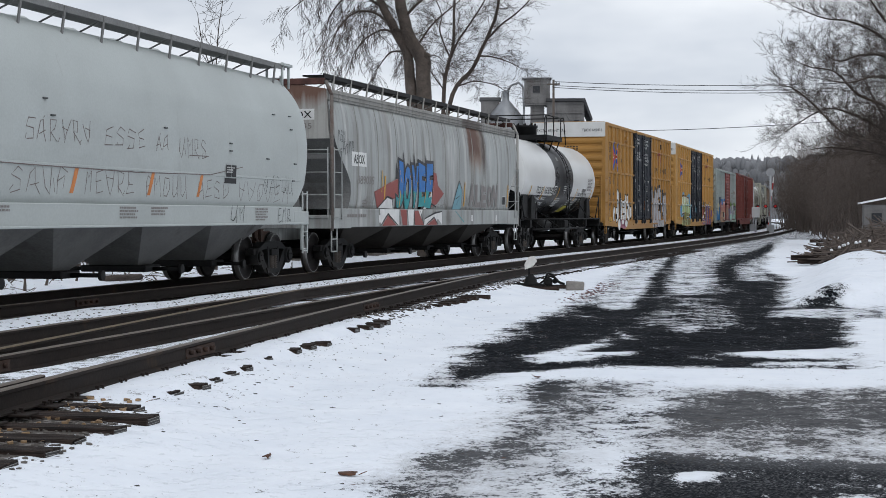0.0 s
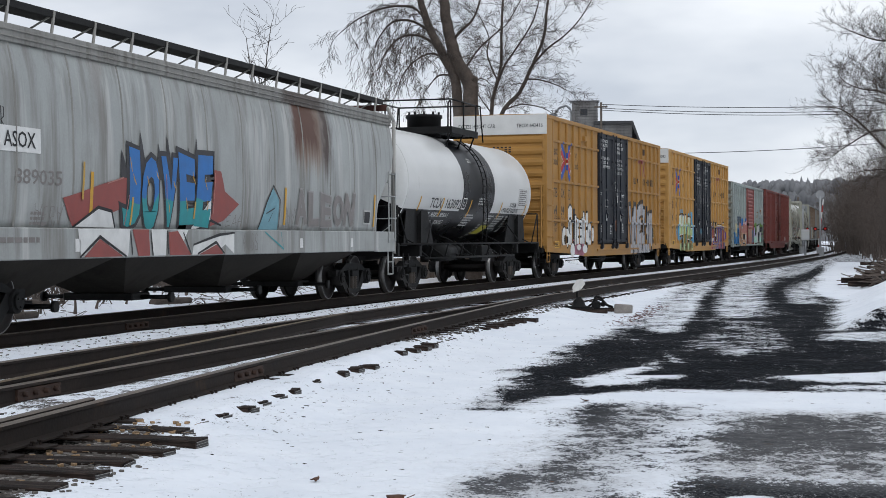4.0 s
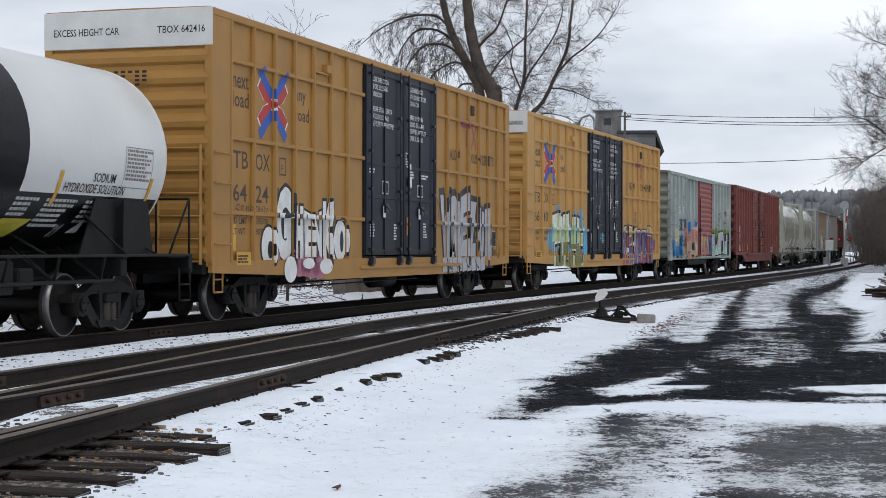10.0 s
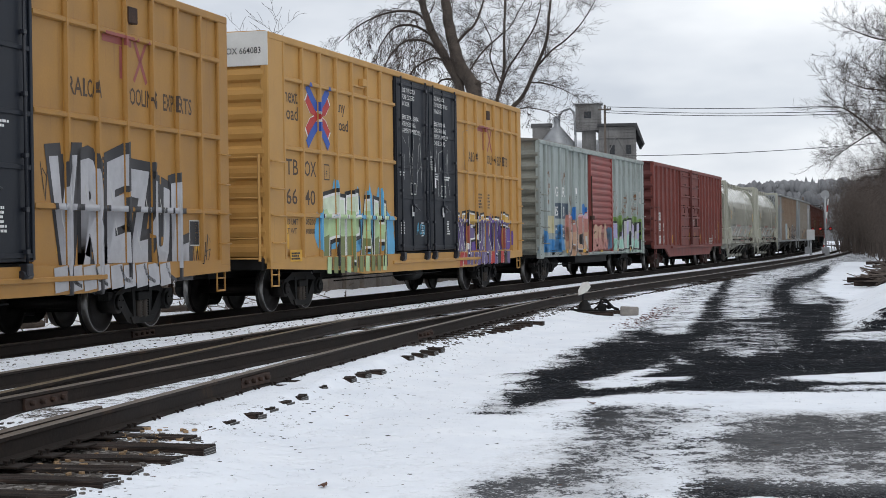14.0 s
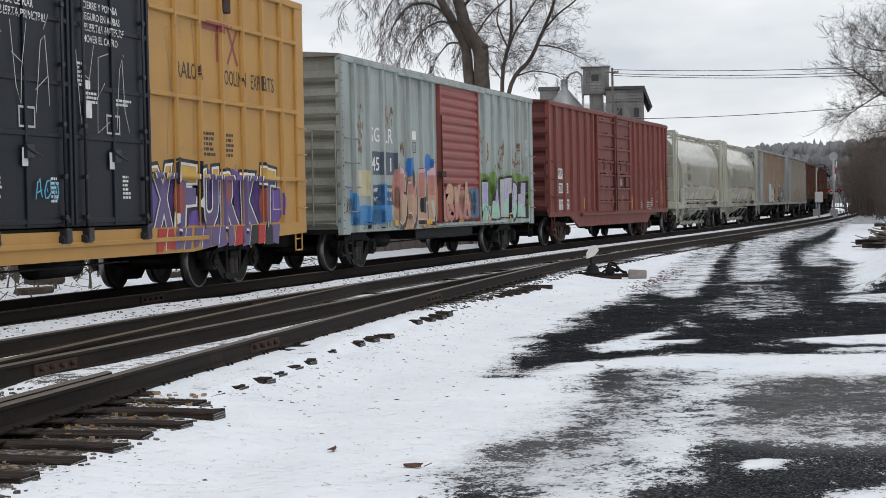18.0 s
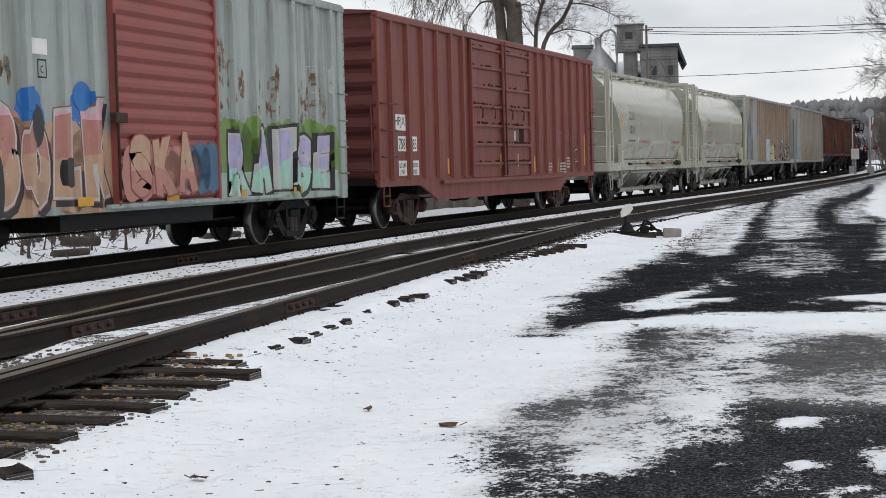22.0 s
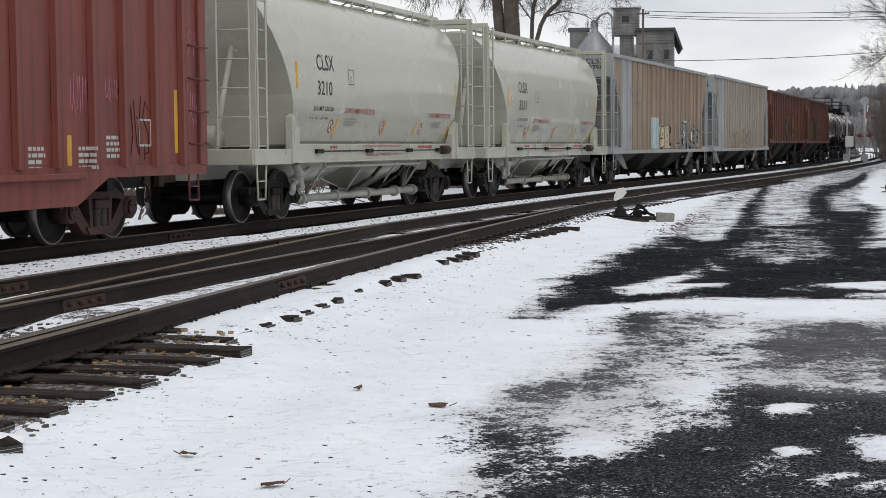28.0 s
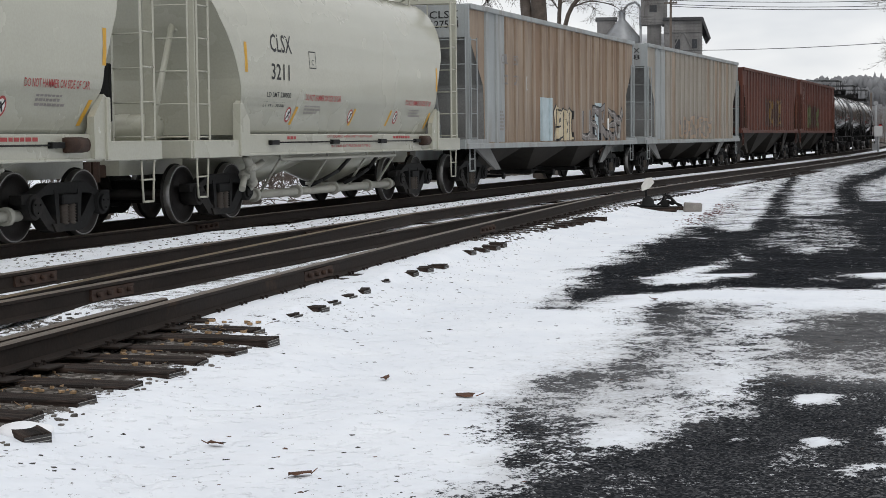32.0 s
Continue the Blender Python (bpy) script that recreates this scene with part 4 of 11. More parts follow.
def build_truck(bm):
    hb = 0.89
    for sx in (1, -1):
        t = bmesh.new()
        x0, x1 = (0.91, 1.09)
        top = [(-hb - 0.26, 0.62), (-hb + 0.10, 0.63), (-0.48, 0.755), (0.48, 0.755), (hb - 0.10, 0.63), (hb + 0.26, 0.62),
               (hb + 0.26, 0.50), (hb + 0.02, 0.49), (0.60, 0.60), (0.34, 0.61), (-0.34, 0.61), (-0.60, 0.60), (-hb - 0.02, 0.49), (-hb - 0.26, 0.50)]
        prism(t, top, "x", x0, x1)
        for s in (1, -1):
            arm = [(s * (hb - 0.20), 0.60), (s * (hb + 0.02), 0.50), (s * (hb - 0.10), 0.40), (s * 0.50, 0.15), (s * 0.30, 0.10), (s * 0.30, 0.24), (s * 0.40, 0.30)]
            prism(t, arm if s > 0 else arm[::-1], "x", x0 - 0.01, x1 - 0.01)
            post = [(s * 0.25, 0.66), (s * 0.36, 0.66), (s * 0.31, 0.18), (s * 0.23, 0.18)]
            prism(t, post if s > 0 else post[::-1], "x", x0 - 0.01, x1 + 0.01)
            bbox(t, x0 - 0.02, x1 + 0.03, s * hb - 0.13, s * hb + 0.13, WHEEL_R + 0.02, 0.56, 0.012)
            rod(t, (x0 - 0.05, s * hb, WHEEL_R), (x1 + 0.04, s * hb, WHEEL_R), 0.165, 16)
            rod(t, (x1 + 0.04, s * hb, WHEEL_R), (x1 + 0.08, s * hb, WHEEL_R), 0.115, 14)
            for k in range(3):
                a = 2.1 * k + 0.5
                rod(t, (x1 + 0.08, s * hb + 0.07 * math.cos(a), WHEEL_R + 0.07 * math.sin(a)), (x1 + 0.10, s * hb + 0.07 * math.cos(a), WHEEL_R + 0.07 * math.sin(a)), 0.014, 6)
        low = [(-0.42, 0.22), (0.42, 0.22), (0.34, 0.11), (-0.34, 0.11)]
        prism(t, low, "x", x0 - 0.04, x1 + 0.02)
        bbox(t, x0 - 0.03, x1 + 0.05, -0.21, 0.21, 0.47, 0.60, 0.015)
        if sx < 0:
            bmesh.ops.scale(t, vec=(-1, 1, 1), verts=t.verts)
        merge(bm, t)
    bbox(bm, -0.95, 0.95, -0.20, 0.20, 0.42, 0.66, 0.02)
    lathe(bm, [(0.66, 0.19), (0.76, 0.19)], "z", 16)
    for s in (1, -1):
        bbox(bm, -0.80, 0.80, s * 0.42 - 0.05, s * 0.42 + 0.05, 0.30, 0.40, 0.01)     # brake beams
        for sx in (1, -1):
            bbox(bm, sx * 0.76 - 0.05, sx * 0.76 + 0.05, s * 0.455 - 0.06, s * 0.455 + 0.035, 0.30, 0.56, 0.012)


def build_springs(bm):
    prof = []
    for i in range(15):
        prof.append((0.20 + 0.27 * i / 14, 0.082 if i % 2 else 0.055))
    lathe(bm, prof, "z", 10, (0, 0, 0))


M_SPRING = mat("dusty_spring_steel", (0.075, 0.062, 0.052), 0.7, 0.2, 0.3, 6, 0.1, 30)
M_TRUCKRED = mat("oxide_dusted_truck", (0.045, 0.020, 0.016), 0.75, 0.1, 0.4, 3, 0.3, 25, dirt=(0.09, 0.05, 0.04), dirt_amt=0.4)
WHEELSETS = []


def bogies(car, ys, frame_mat=None):
    for y in ys:
        tr = child("truck", shared("truck" if frame_mat is None else "truck_red", build_truck, frame_mat or M_TRUCK), car, pose(0, y, 0))
        for s in (-1, 1):
            ws = child("wheelset", shared("wheelset", build_wheelset, [M_WHEEL, M_TREAD]), tr, pose(0, s * 0.89, WHEEL_R))
            WHEELSETS.append((ws, s * 0.89))
            for dy in (-0.095, 0.095):
                child("spring", shared("springs", build_springs, M_SPRING), tr, pose(s * 1.07, dy, 0))


def build_coupler(bm):
    bbox(bm, -0.09, 0.09, 0.0, 0.55, -0.10, 0.10, 0.02)
    out = [(-0.12, 0.50), (0.14, 0.50), (0.17, 0.62), (0.12, 0.76), (0.02, 0.80), (0.03, 0.70), (-0.05, 0.66), (-0.09, 0.80), (-0.17, 0.78), (-0.16, 0.60)]
    prism(bm, out, "z", -0.15, 0.15)
    pipe(bm, [(0.33, 0.0, -0.05), (0.34, 0.18, -0.10), (0.28, 0.38, -0.30), (0.16, 0.62, -0.40), (0.04, 0.86, -0.36)], 0.026, 7)


def couplers(car, h, z=0.84):
    for s, a in ((1, 0), (-1, 180)):
        child("coupler", shared("coupler", build_coupler, M_RUST), car, pose(0, s * h, z, 0, 0, a))


def ladder(name, car, material, a, b, z0, z1, rungs, r=0.012, rail=0.0, label=""):
    """Rungs between two uprights at plan points a and b; rail > 0: flat uprights of that width."""
    bm = bmesh.new()
    a, b = Vector((*a, 0)), Vector((*b, 0))
    for p in (a, b):
        if rail:
            rod(bm, p + Vector((0, 0, z0 - 0.05)), p + Vector((0, 0, z1 + 0.05)), rail, 4)
    if rail:
        ob = part(name, bm, material, car, label)
    for i in range(rungs):
        z = z0 + (z1 - z0) * i / max(1, rungs - 1)
        bm = bmesh.new() if rail else bm
        rod(bm, a + Vector((0, 0, z)), b + Vector((0, 0, z)), r, 6)
        if rail:
            part("rung", bm, material, ob)
    return ob if rail else part(name, bm, material, car, label)


def grab_irons(car, material, x, y0, y1, zs, out=0.07):
    """Separate bent handholds on a side."""
    for z in zs:
        bm = bmesh.new()
        pipe(bm, [(x, y0, z), (x + out, y0, z - 0.02), (x + out, y1, z - 0.02), (x, y1, z)], 0.015, 6)
        part("grab_iron", bm, material, car)


def stirrup(car, material, y, z_top, x=SIDE - 0.05, w=0.34, drop=0.45, flare=0.0):
    bm = bmesh.new()
    pipe(bm, [(x, y - w / 2, z_top), (x, y - w / 2 + flare, z_top - drop), (x, y + w / 2 - flare, z_top - drop), (x, y + w / 2, z_top)], 0.018, 6)
    pipe(bm, [(x, y - w / 2, z_top - drop * 0.5), (x, y + w / 2, z_top - drop * 0.5)], 0.014, 6)
    return part("step_stirrup", bm, material, car)


def car_root(name, label, group="cars of the passing train"):
    e = new(name)
    e.empty_display_size = 0.5
    return tagged(e, label, "freight car", group)


CARS = []


# ---- boxcars ----
P_DULLPINK = sprite("dull_pink_spray", (0.40, 0.15, 0.21))
P_BRIGHTBLUE = sprite("bright_blue_spray", (0.06, 0.22, 0.46))
P_PALEPINK = sprite("pale_pink_spray", (0.62, 0.36, 0.42))
P_VIOLET = sprite("muted_violet_spray", (0.13, 0.095, 0.22))
M_YELLOW = mat("box_yellow_paint", (0.36, 0.186, 0.042), 0.55, 0, 0.16, 1.2, 0.05, 40, dirt=(0.20, 0.10, 0.035), dirt_amt=0.26, dirt_scale=1.6, streak=0.9)
M_YELLOW2 = mat("box_yellow_paint_faded", (0.46, 0.255, 0.070), 0.55, 0, 0.14, 1.2, 0.05, 40, dirt=(0.24, 0.13, 0.05), dirt_amt=0.24, dirt_scale=1.6, streak=0.9)
M_NAVY = mat("dark_navy_door_paint", (0.010, 0.013, 0.020), 0.5, 0, 0.3, 1.5, 0.05, 30, dirt=(0.03, 0.03, 0.034), dirt_amt=0.2, dirt_scale=1.2, streak=0.8, spec=0.25)
M_NAVY_ROD = plain("door_rod_paint", (0.012, 0.014, 0.020), 0.4)
M_WHITEBAND = mat("white_end_band", (0.62, 0.62, 0.60), 0.5, 0, 0.1, 2.0, 0.03, 40, dirt=(0.35, 0.32, 0.28), dirt_amt=0.2)
M_ROOF = mat("galvanised_roof", (0.22, 0.21, 0.19), 0.55, 0.5, 0.25, 2.0, 0.1, 40, dirt=(0.16, 0.08, 0.04), dirt_amt=0.3)


def side_box(parent, name, material, sx, x0, x1, y0, y1, z0, z1, b=0.0):
    """One flat or chamfered piece on a car's side; sx -1 for the far side."""
    bm = bmesh.new()
    if sx < 0:
        x0, x1 = -x1, -x0
    if b:
        bbox(bm, x0, x1, y0, y1, z0, z1, b)
    else:
        box(bm, x0, x1, y0, y1, z0, z1)
    return part(name, bm, material, parent)


def cross_logo(car, y, z, w, h, surf):
    """The road's emblem as plain bent bars in its two colours, parted by white lines."""
    def bent(name, pts, wide, mt, lift):
        bm = bmesh.new()
        stroke(bm, [(y + p * w, z + q * h) for p, q in pts], wide * h, 0)
        surf.lay(bm, lift)
        part(name, bm, mt, car)
    for k in (1, -1):
        bent("emblem_line", [(-0.5 * k, 0.35), (-0.30 * k, 0.16), (-0.04 * k, 0.02), (-0.30 * k, -0.16), (-0.5 * k, -0.35)], 0.28, P_WHITE, 0.003)
        bent("emblem_bar", [(-0.5 * k, 0.30), (-0.30 * k, 0.13), (-0.06 * k, 0.0), (-0.30 * k, -0.13), (-0.5 * k, -0.30)], 0.20, P_RED, 0.005)
        bent("emblem_bar", [(-0.5, 0.50 * k), (-0.28, 0.31 * k), (-0.08, 0.17 * k), (0.08, 0.17 * k), (0.28, 0.31 * k), (0.5, 0.50 * k)], 0.17, P_BLUE, 0.007)


def ttx_shape(car, y, z, w, h, surf, mt):
    """The owner's mark, as bare strokes."""
    bm = bmesh.new()
    for a, b, ww in (((0, 0.86), (0.64, 0.86), 0.22), ((0.40, 0.72), (0.40, 0), 0.14), ((0.70, 0.95), (0.98, 0.0), 0.13), ((0.99, 0.95), (0.69, 0.0), 0.10)):
        stroke(bm, [(y + a[0] * w, z + a[1] * h), (y + b[0] * w, z + b[1] * h)], ww * h, 0)
    surf.lay(bm, 0.004)
    part("owner_mark", bm, mt, car)


def high_cube(label, s0, number, body_mat, fade, tagset):
    L, H, Z0 = 18.95, 5.20, 0.86
    h = L / 2
    car = car_root("boxcar", label)
    yl = lambda s: s - h
    door0, door1 = yl(7.3), yl(12.25)
    vr = [yl(v) for v in (0.74, 1.69, 2.63, 3.56, 4.49, 5.41, 6.33)] + [yl(v) for v in (13.2, 14.12, 15.04, 15.96, 16.88, 17.8)]
    hz = (1.86, 3.12, 4.42)
    hr = [(z, 0.085, 0.066, yl(0.72), door0) for z in hz] + [(z, 0.085, 0.066, door1, yl(18.6)) for z in hz]
    ribs = [(y, 0.085, 0.076) for y in vr]
    surf = Surf(SIDE - 0.06, ribs, hr)
    x = SIDE - 0.06
    # walls
    for sx in (1, -1):
        bm = bmesh.new()
        side_box(car, "side_sheet", body_mat, sx, x - 0.05, x, -h + 0.70, door0, Z0 + 0.16, H - 0.10)
        side_box(car, "side_sheet", body_mat, sx, x - 0.05, x, door1, h - 0.40, Z0 + 0.16, H - 0.10)
        side_box(car, "door_header", body_mat, sx, x - 0.05, x, door0, door1, H - 0.22, H - 0.10)
        # corner posts, plain for the first stretch
        side_box(car, "corner_post", body_mat, sx, x - 0.10, SIDE, -h, -h + 0.70, Z0 + 0.10, H - 0.06, 0.02)
        side_box(car, "corner_post", body_mat, sx, x - 0.10, SIDE, h - 0.40, h, Z0 + 0.10, H - 0.06, 0.02)
        # top chord and side sill, deeper amidships
        side_box(car, "top_chord", body_mat, sx, x - 0.06, SIDE + 0.01, -h + 0.02, h - 0.02, H - 0.13, H, 0.015)
        sill = [(-h, Z0), (-h + 3.9, Z0 - 0.10), (-h + 5.2, Z0 - 0.20), (h - 5.2, Z0 - 0.20), (h - 3.9, Z0 - 0.10), (h, Z0), (h, Z0 + 0.20), (-h, Z0 + 0.20)]
        prism(bm, sill, "x", x - 0.02, SIDE - 0.005)
        if sx < 0:
            bmesh.ops.scale(bm, vec=(-1, 1, 1), verts=bm.verts)
        part("side_sill", bm, body_mat, car)
        side_box(car, "door_track", body_mat, sx, x - 0.02, SIDE + 0.03, door0 - 0.3, door1 + 2.0, Z0 - 0.02, Z0 + 0.05, 0.008)
    rib_bm = bmesh.new()
    prism(rib_bm, [(-0.05, -0.046), (0.03, -0.046), (0.075, -0.030), (0.075, 0.030), (0.03, 0.046), (-0.05, 0.046)], "z", Z0 + 0.18, H - 0.12)
    rib_me = finish(rib_bm, "rib", body_mat)
    for y in vr:
        child("rib", rib_me, car, pose(x, y, 0))
    for z, w, d, a, b in hr:
        bm = bmesh.new()
        prism(bm, [(-0.02, -0.045), (0.03, -0.045), (0.064, -0.028), (0.064, 0.028), (0.03, 0.045), (-0.02, 0.045)], "y", a, b)
        part("belt_rib", bm, body_mat, car, m=pose(x, 0, z))
    # floor, roof, ends
    bm = bmesh.new()
    box(bm, -x + 0.05, x - 0.05, -h + 0.05, h - 0.05, Z0 + 0.14, Z0 + 0.24)
    box(bm, -0.25, 0.25, -h + 0.1, h - 0.1, Z0 - 0.18, Z0 + 0.14)
    for y in (-h + 2.6, 0, h - 2.6, -3.2, 3.2):
        box(bm, -x + 0.1, x - 0.1, y - 0.10, y + 0.10, Z0 - 0.10, Z0 + 0.14)
    part("underframe", bm, M_BLACKSTEEL, car)
    bm = bmesh.new()
    box(bm, -0.55, -0.15, -2.6, -1.2, Z0 - 0.35, Z0 - 0.02)
    lathe(bm, [(-0.6, 0.0), (-0.6, 0.2), (0.6, 0.2), (0.6, 0.0)], "y", 14, (0.7, 1.2, Z0 - 0.28))
    rod(bm, (0.5, -5.5, Z0 - 0.30), (0.5, 5.0, Z0 - 0.22), 0.02, 6)
    rod(bm, (0.9, -4.5, Z0 - 0.34), (1.0, 3.0, Z0 - 0.30), 0.016, 6)
    part("brake_gear", bm, M_BLACKSTEEL, car)
    bm = bmesh.new()
    prism(bm, [(-SIDE, H - 0.02), (SIDE, H - 0.02), (SIDE - 0.05, H + 0.015), (0.0, H + 0.03), (-SIDE + 0.05, H + 0.015)], "y", -h, h)
    for i in range(1, 15):
        y = -h + L * i / 15
        prism(bm, [(-SIDE + 0.06, H + 0.01), (SIDE - 0.06, H + 0.01), (SIDE - 0.1, H + 0.035), (-SIDE + 0.1, H + 0.035)], "y", y - 0.04, y + 0.04)
    part("roof", bm, body_mat, car)
    for s in (1, -1):
        bm = bmesh.new()
        # pressed end: fat level corrugations
        prof = [(0.0, Z0 + 0.10)]
        z = Z0 + 0.18
        while z < H - 0.75:
            prof += [(0.0, z), (0.055, z + 0.05), (0.075, z + 0.14), (0.055, z + 0.23), (0.0, z + 0.28)]
            z += 0.36
        prof += [(0.0, H - 0.62), (-0.12, H - 0.62), (-0.12, Z0 + 0.10)]
        prism(bm, [(s * (h - 0.06 + a) if True else 0, b) for a, b in prof], "x", -SIDE + 0.10, SIDE - 0.10)
        part("end_wall", bm, body_mat, car)
        bm = bmesh.new()
        bbox(bm, -SIDE + 0.006, SIDE - 0.006, s * (h - 0.04) - 0.05, s * (h - 0.04) + 0.05, H - 0.62, H + 0.004, 0.006)
        part("end_band", bm, M_WHITEBAND, car, "white band across the car's end")
        bm = bmesh.new()
        bbox(bm, -SIDE + 0.12, SIDE - 0.12, s * (h + 0.02) - 0.08, s * (h + 0.02) + 0.08, Z0 - 0.02, Z0 + 0.20, 0.015)
        part("end_sill", bm, M_BLACKSTEEL, car)
    # end lettering faces the way the train goes
    end = h + 0.012
    for txt, xa, w in (("EXCESS HEIGHT CAR", -1.36, 1.22), (number, 0.56, 0.86)):
        bm = glyphs(txt)
        x0, x1 = min(v.co.x for v in bm.verts), max(v.co.x for v in bm.verts)
        for v in bm.verts:
            v.co = (xa + (v.co.x - x0) / (x1 - x0) * w, -end, H - 0.40 + v.co.y * 0.17)
        part("end_lettering", bm, P_BLACK, car)
    bm = bmesh.new()
    r = random.Random(3)
    for i in range(4):
        for k in range(5):
            if r.random() < 0.7:
                box(bm, -0.2 + k * 0.13, -0.12 + k * 0.13, -end - 0.075, -end - 0.068, H - 1.05 - i * 0.07, H - 1.01 - i * 0.07)
    part("small_print", bm, P_BLACK, car)
    # doors: two plug leaves with lock rods
    for sx in (1, -1):
        mid = (door0 + door1) / 2
        for a, b, nm in ((door0 + 0.03, mid - 0.015, "door"), (mid + 0.015, door1 - 0.03, "door")):
            bm = bmesh.new()
            bbox(bm, x - 0.03, x + 0.045, a, b, Z0 + 0.26, H - 0.13, 0.012)
            w = b - a
            if sx < 0:
                bmesh.ops.scale(bm, vec=(-1, 1, 1), verts=bm.verts)
            d = part(nm, bm, M_NAVY, car, "dark navy plug door leaf with lock rods")
            for c in (a + 0.05, a + w * 0.5, b - 0.05):
                side_box(d, "door_stile", M_NAVY, sx, x + 0.045, x + 0.075, c - 0.035, c + 0.035, Z0 + 0.28, H - 0.15, 0.008)
            for z in (1.2, 2.35, 3.05, 3.9, 4.95):
                side_box(d, "door_rail", M_NAVY, sx, x + 0.045, x + 0.068, a + 0.02, b - 0.02, z - 0.035, z + 0.035, 0.008)
            if sx > 0:
                for c in (a + 0.28, b - 0.28):
                    bm = bmesh.new()
                    rod(bm, (x + 0.10, c, Z0 + 0.12), (x + 0.10, c, H - 0.10), 0.022, 8)
                    for z in (1.25, 1.8, 2.5, 3.3, 4.1, 4.9):
                        bbox(bm, x + 0.06, x + 0.125, c - 0.045, c + 0.045, z - 0.03, z + 0.03, 0.006)
                    part("lock_rod", bm, M_NAVY_ROD, d)
                bm = bmesh.new()
                bbox(bm, x + 0.07, x + 0.13, (a + b) / 2 - 0.10, (a + b) / 2 + 0.10, 2.02, 2.20, 0.01)
                pipe(bm, [(x + 0.13, (a + b) / 2 - 0.1, 2.15), (x + 0.15, (a + b) / 2 + 0.24, 2.05)], 0.014, 6)
                part("door_handle", bm, M_NAVY_ROD, d)
                for c in (a + 0.3, b - 0.3):
                    bm = bmesh.new()
                    bbox(bm, x + 0.03, x + 0.16, c - 0.08, c + 0.08, Z0 + 0.08, Z0 + 0.24, 0.015)
                    rod(bm, (x + 0.08, c - 0.12, Z0 + 0.09), (x + 0.08, c + 0.12, Z0 + 0.09), 0.06, 8)
                    part("door_roller", bm, M_NAVY_ROD, d)
    dsurf = Surf(x + 0.045, [(c, 0.075, 0.03) for a, b in ((door0, mid), (mid, door1)) for c in (a + 0.07, (a + b) / 2, b - 0.07)],
                 [(z, 0.075, 0.026, door0, door1) for z in (1.2, 2.35, 3.05, 3.9, 4.95)])
    flat = Surf(x + 0.076)
    for a, lines in ((door0 + 0.40, ("CLOSE THIS DOOR", "BEFORE CLOSING", "MAIN DOOR", "", "CIERRE ESTA PUERTA", "ANTES DE CERRAR", "LA PUERTA PRINCIPAL")),
                     (mid + 0.40, ("CLOSE AND LOCK", "BOTH DOORS BEFORE", "MOVING CAR", "", "CIERRE Y PONGA", "SEGURO EN AMBAS", "PUERTAS ANTES DE", "MOVER EL CARRO"))):
        for i, tx in enumerate(lines):
            if tx:
                text_on(car, tx, a, 4.76 - i * 0.155, 0.105, 0.075 * len(tx), P_WHITE, dsurf, 0.004)
    for y, z, n_, w in ((door0 + 0.3, 2.9, 2, 0.4), (door0 + 0.35, 1.75, 5, 0.3), (mid + 0.4, 2.95, 3, 0.45), (mid + 1.35, 2.9, 2, 0.5), (mid + 1.5, 1.8, 6, 0.25), (mid - 0.6, 1.75, 6, 0.22), (mid + 0.2, 3.35, 6, 0.16)):
        bars_on(car, y, z, n_, 0.035, w, P_WHITE, dsurf, seed=int(100 * (y + 20)))
    plate_on(car, mid + 0.33, mid + 0.55, 2.62, 2.86, P_WHITE, flat, name="paper_card")
    plate_on(car, mid + 0.36, mid + 0.52, 3.02, 3.14, P_WHITE, flat, name="paper_card")
    for y in (door0 + 1.1, mid + 1.05):
        plate_on(car, y, y + 0.15, 1.92, 2.16, P_WHITE, flat, name="paper_card")
        frame_on(car, y - 0.02, y + 0.40, 2.42, 2.70, 0.03, P_DULLWHITE, Surf(x + 0.05))
    if tagset == 1:
        plate_on(car, mid + 0.2, mid + 0.28, 1.55, 1.95, P_ORANGE, flat, name="orange_streak")
    # side lettering between the ribs
    D = sprite("stencil_brown_" + ("a" if fade else "b"), (0.06, 0.035, 0.02))
    text_on(car, "next", yl(0.90), 3.98, 0.24, 0.66, D, surf)
    text_on(car, "load", yl(0.90), 3.66, 0.27, 0.66, D, surf)
    text_on(car, "any", yl(3.66), 3.92, 0.24, 0.52, D, surf)
    text_on(car, "road", yl(3.66), 3.62, 0.24, 0.68, D, surf)
    cross_logo(car, yl(2.62), 3.82, 1.18, 1.15, surf)
    mark, num = number.split()
    for tx, y, w in ((mark[:2], yl(0.92), 0.62), (mark[2:], yl(1.86), 0.62)):
        text_on(car, tx, y, 2.62, 0.30, w, D, surf)
    for tx, y in ((num[:2], yl(0.92)), (num[2:4], yl(1.86)), (num[4:], yl(2.80))):
        text_on(car, tx, y, 2.06, 0.30, 0.56, D, surf)
    frame_on(car, yl(2.92), yl(3.22), 2.58, 2.90, 0.025, D, surf)
    text_on(car, "F", yl(3.02), 2.64, 0.13, 0.08, D, surf)
    text_on(car, "LD LMT", yl(0.88), 1.68, 0.11, 0.62, D, surf)
    text_on(car, "LT WT", yl(0.88), 1.50, 0.11, 0.55, D, surf)
    text_on(car, "205200" if fade else "205500", yl(1.80), 1.68, 0.11, 0.6, D, surf)
    text_on(car, "80800" if fade else "80700", yl(1.85), 1.50, 0.11, 0.52, D, surf)
    ttx_shape(car, yl(14.35), 3.78, 1.50, 0.66, surf, P_MAROON)
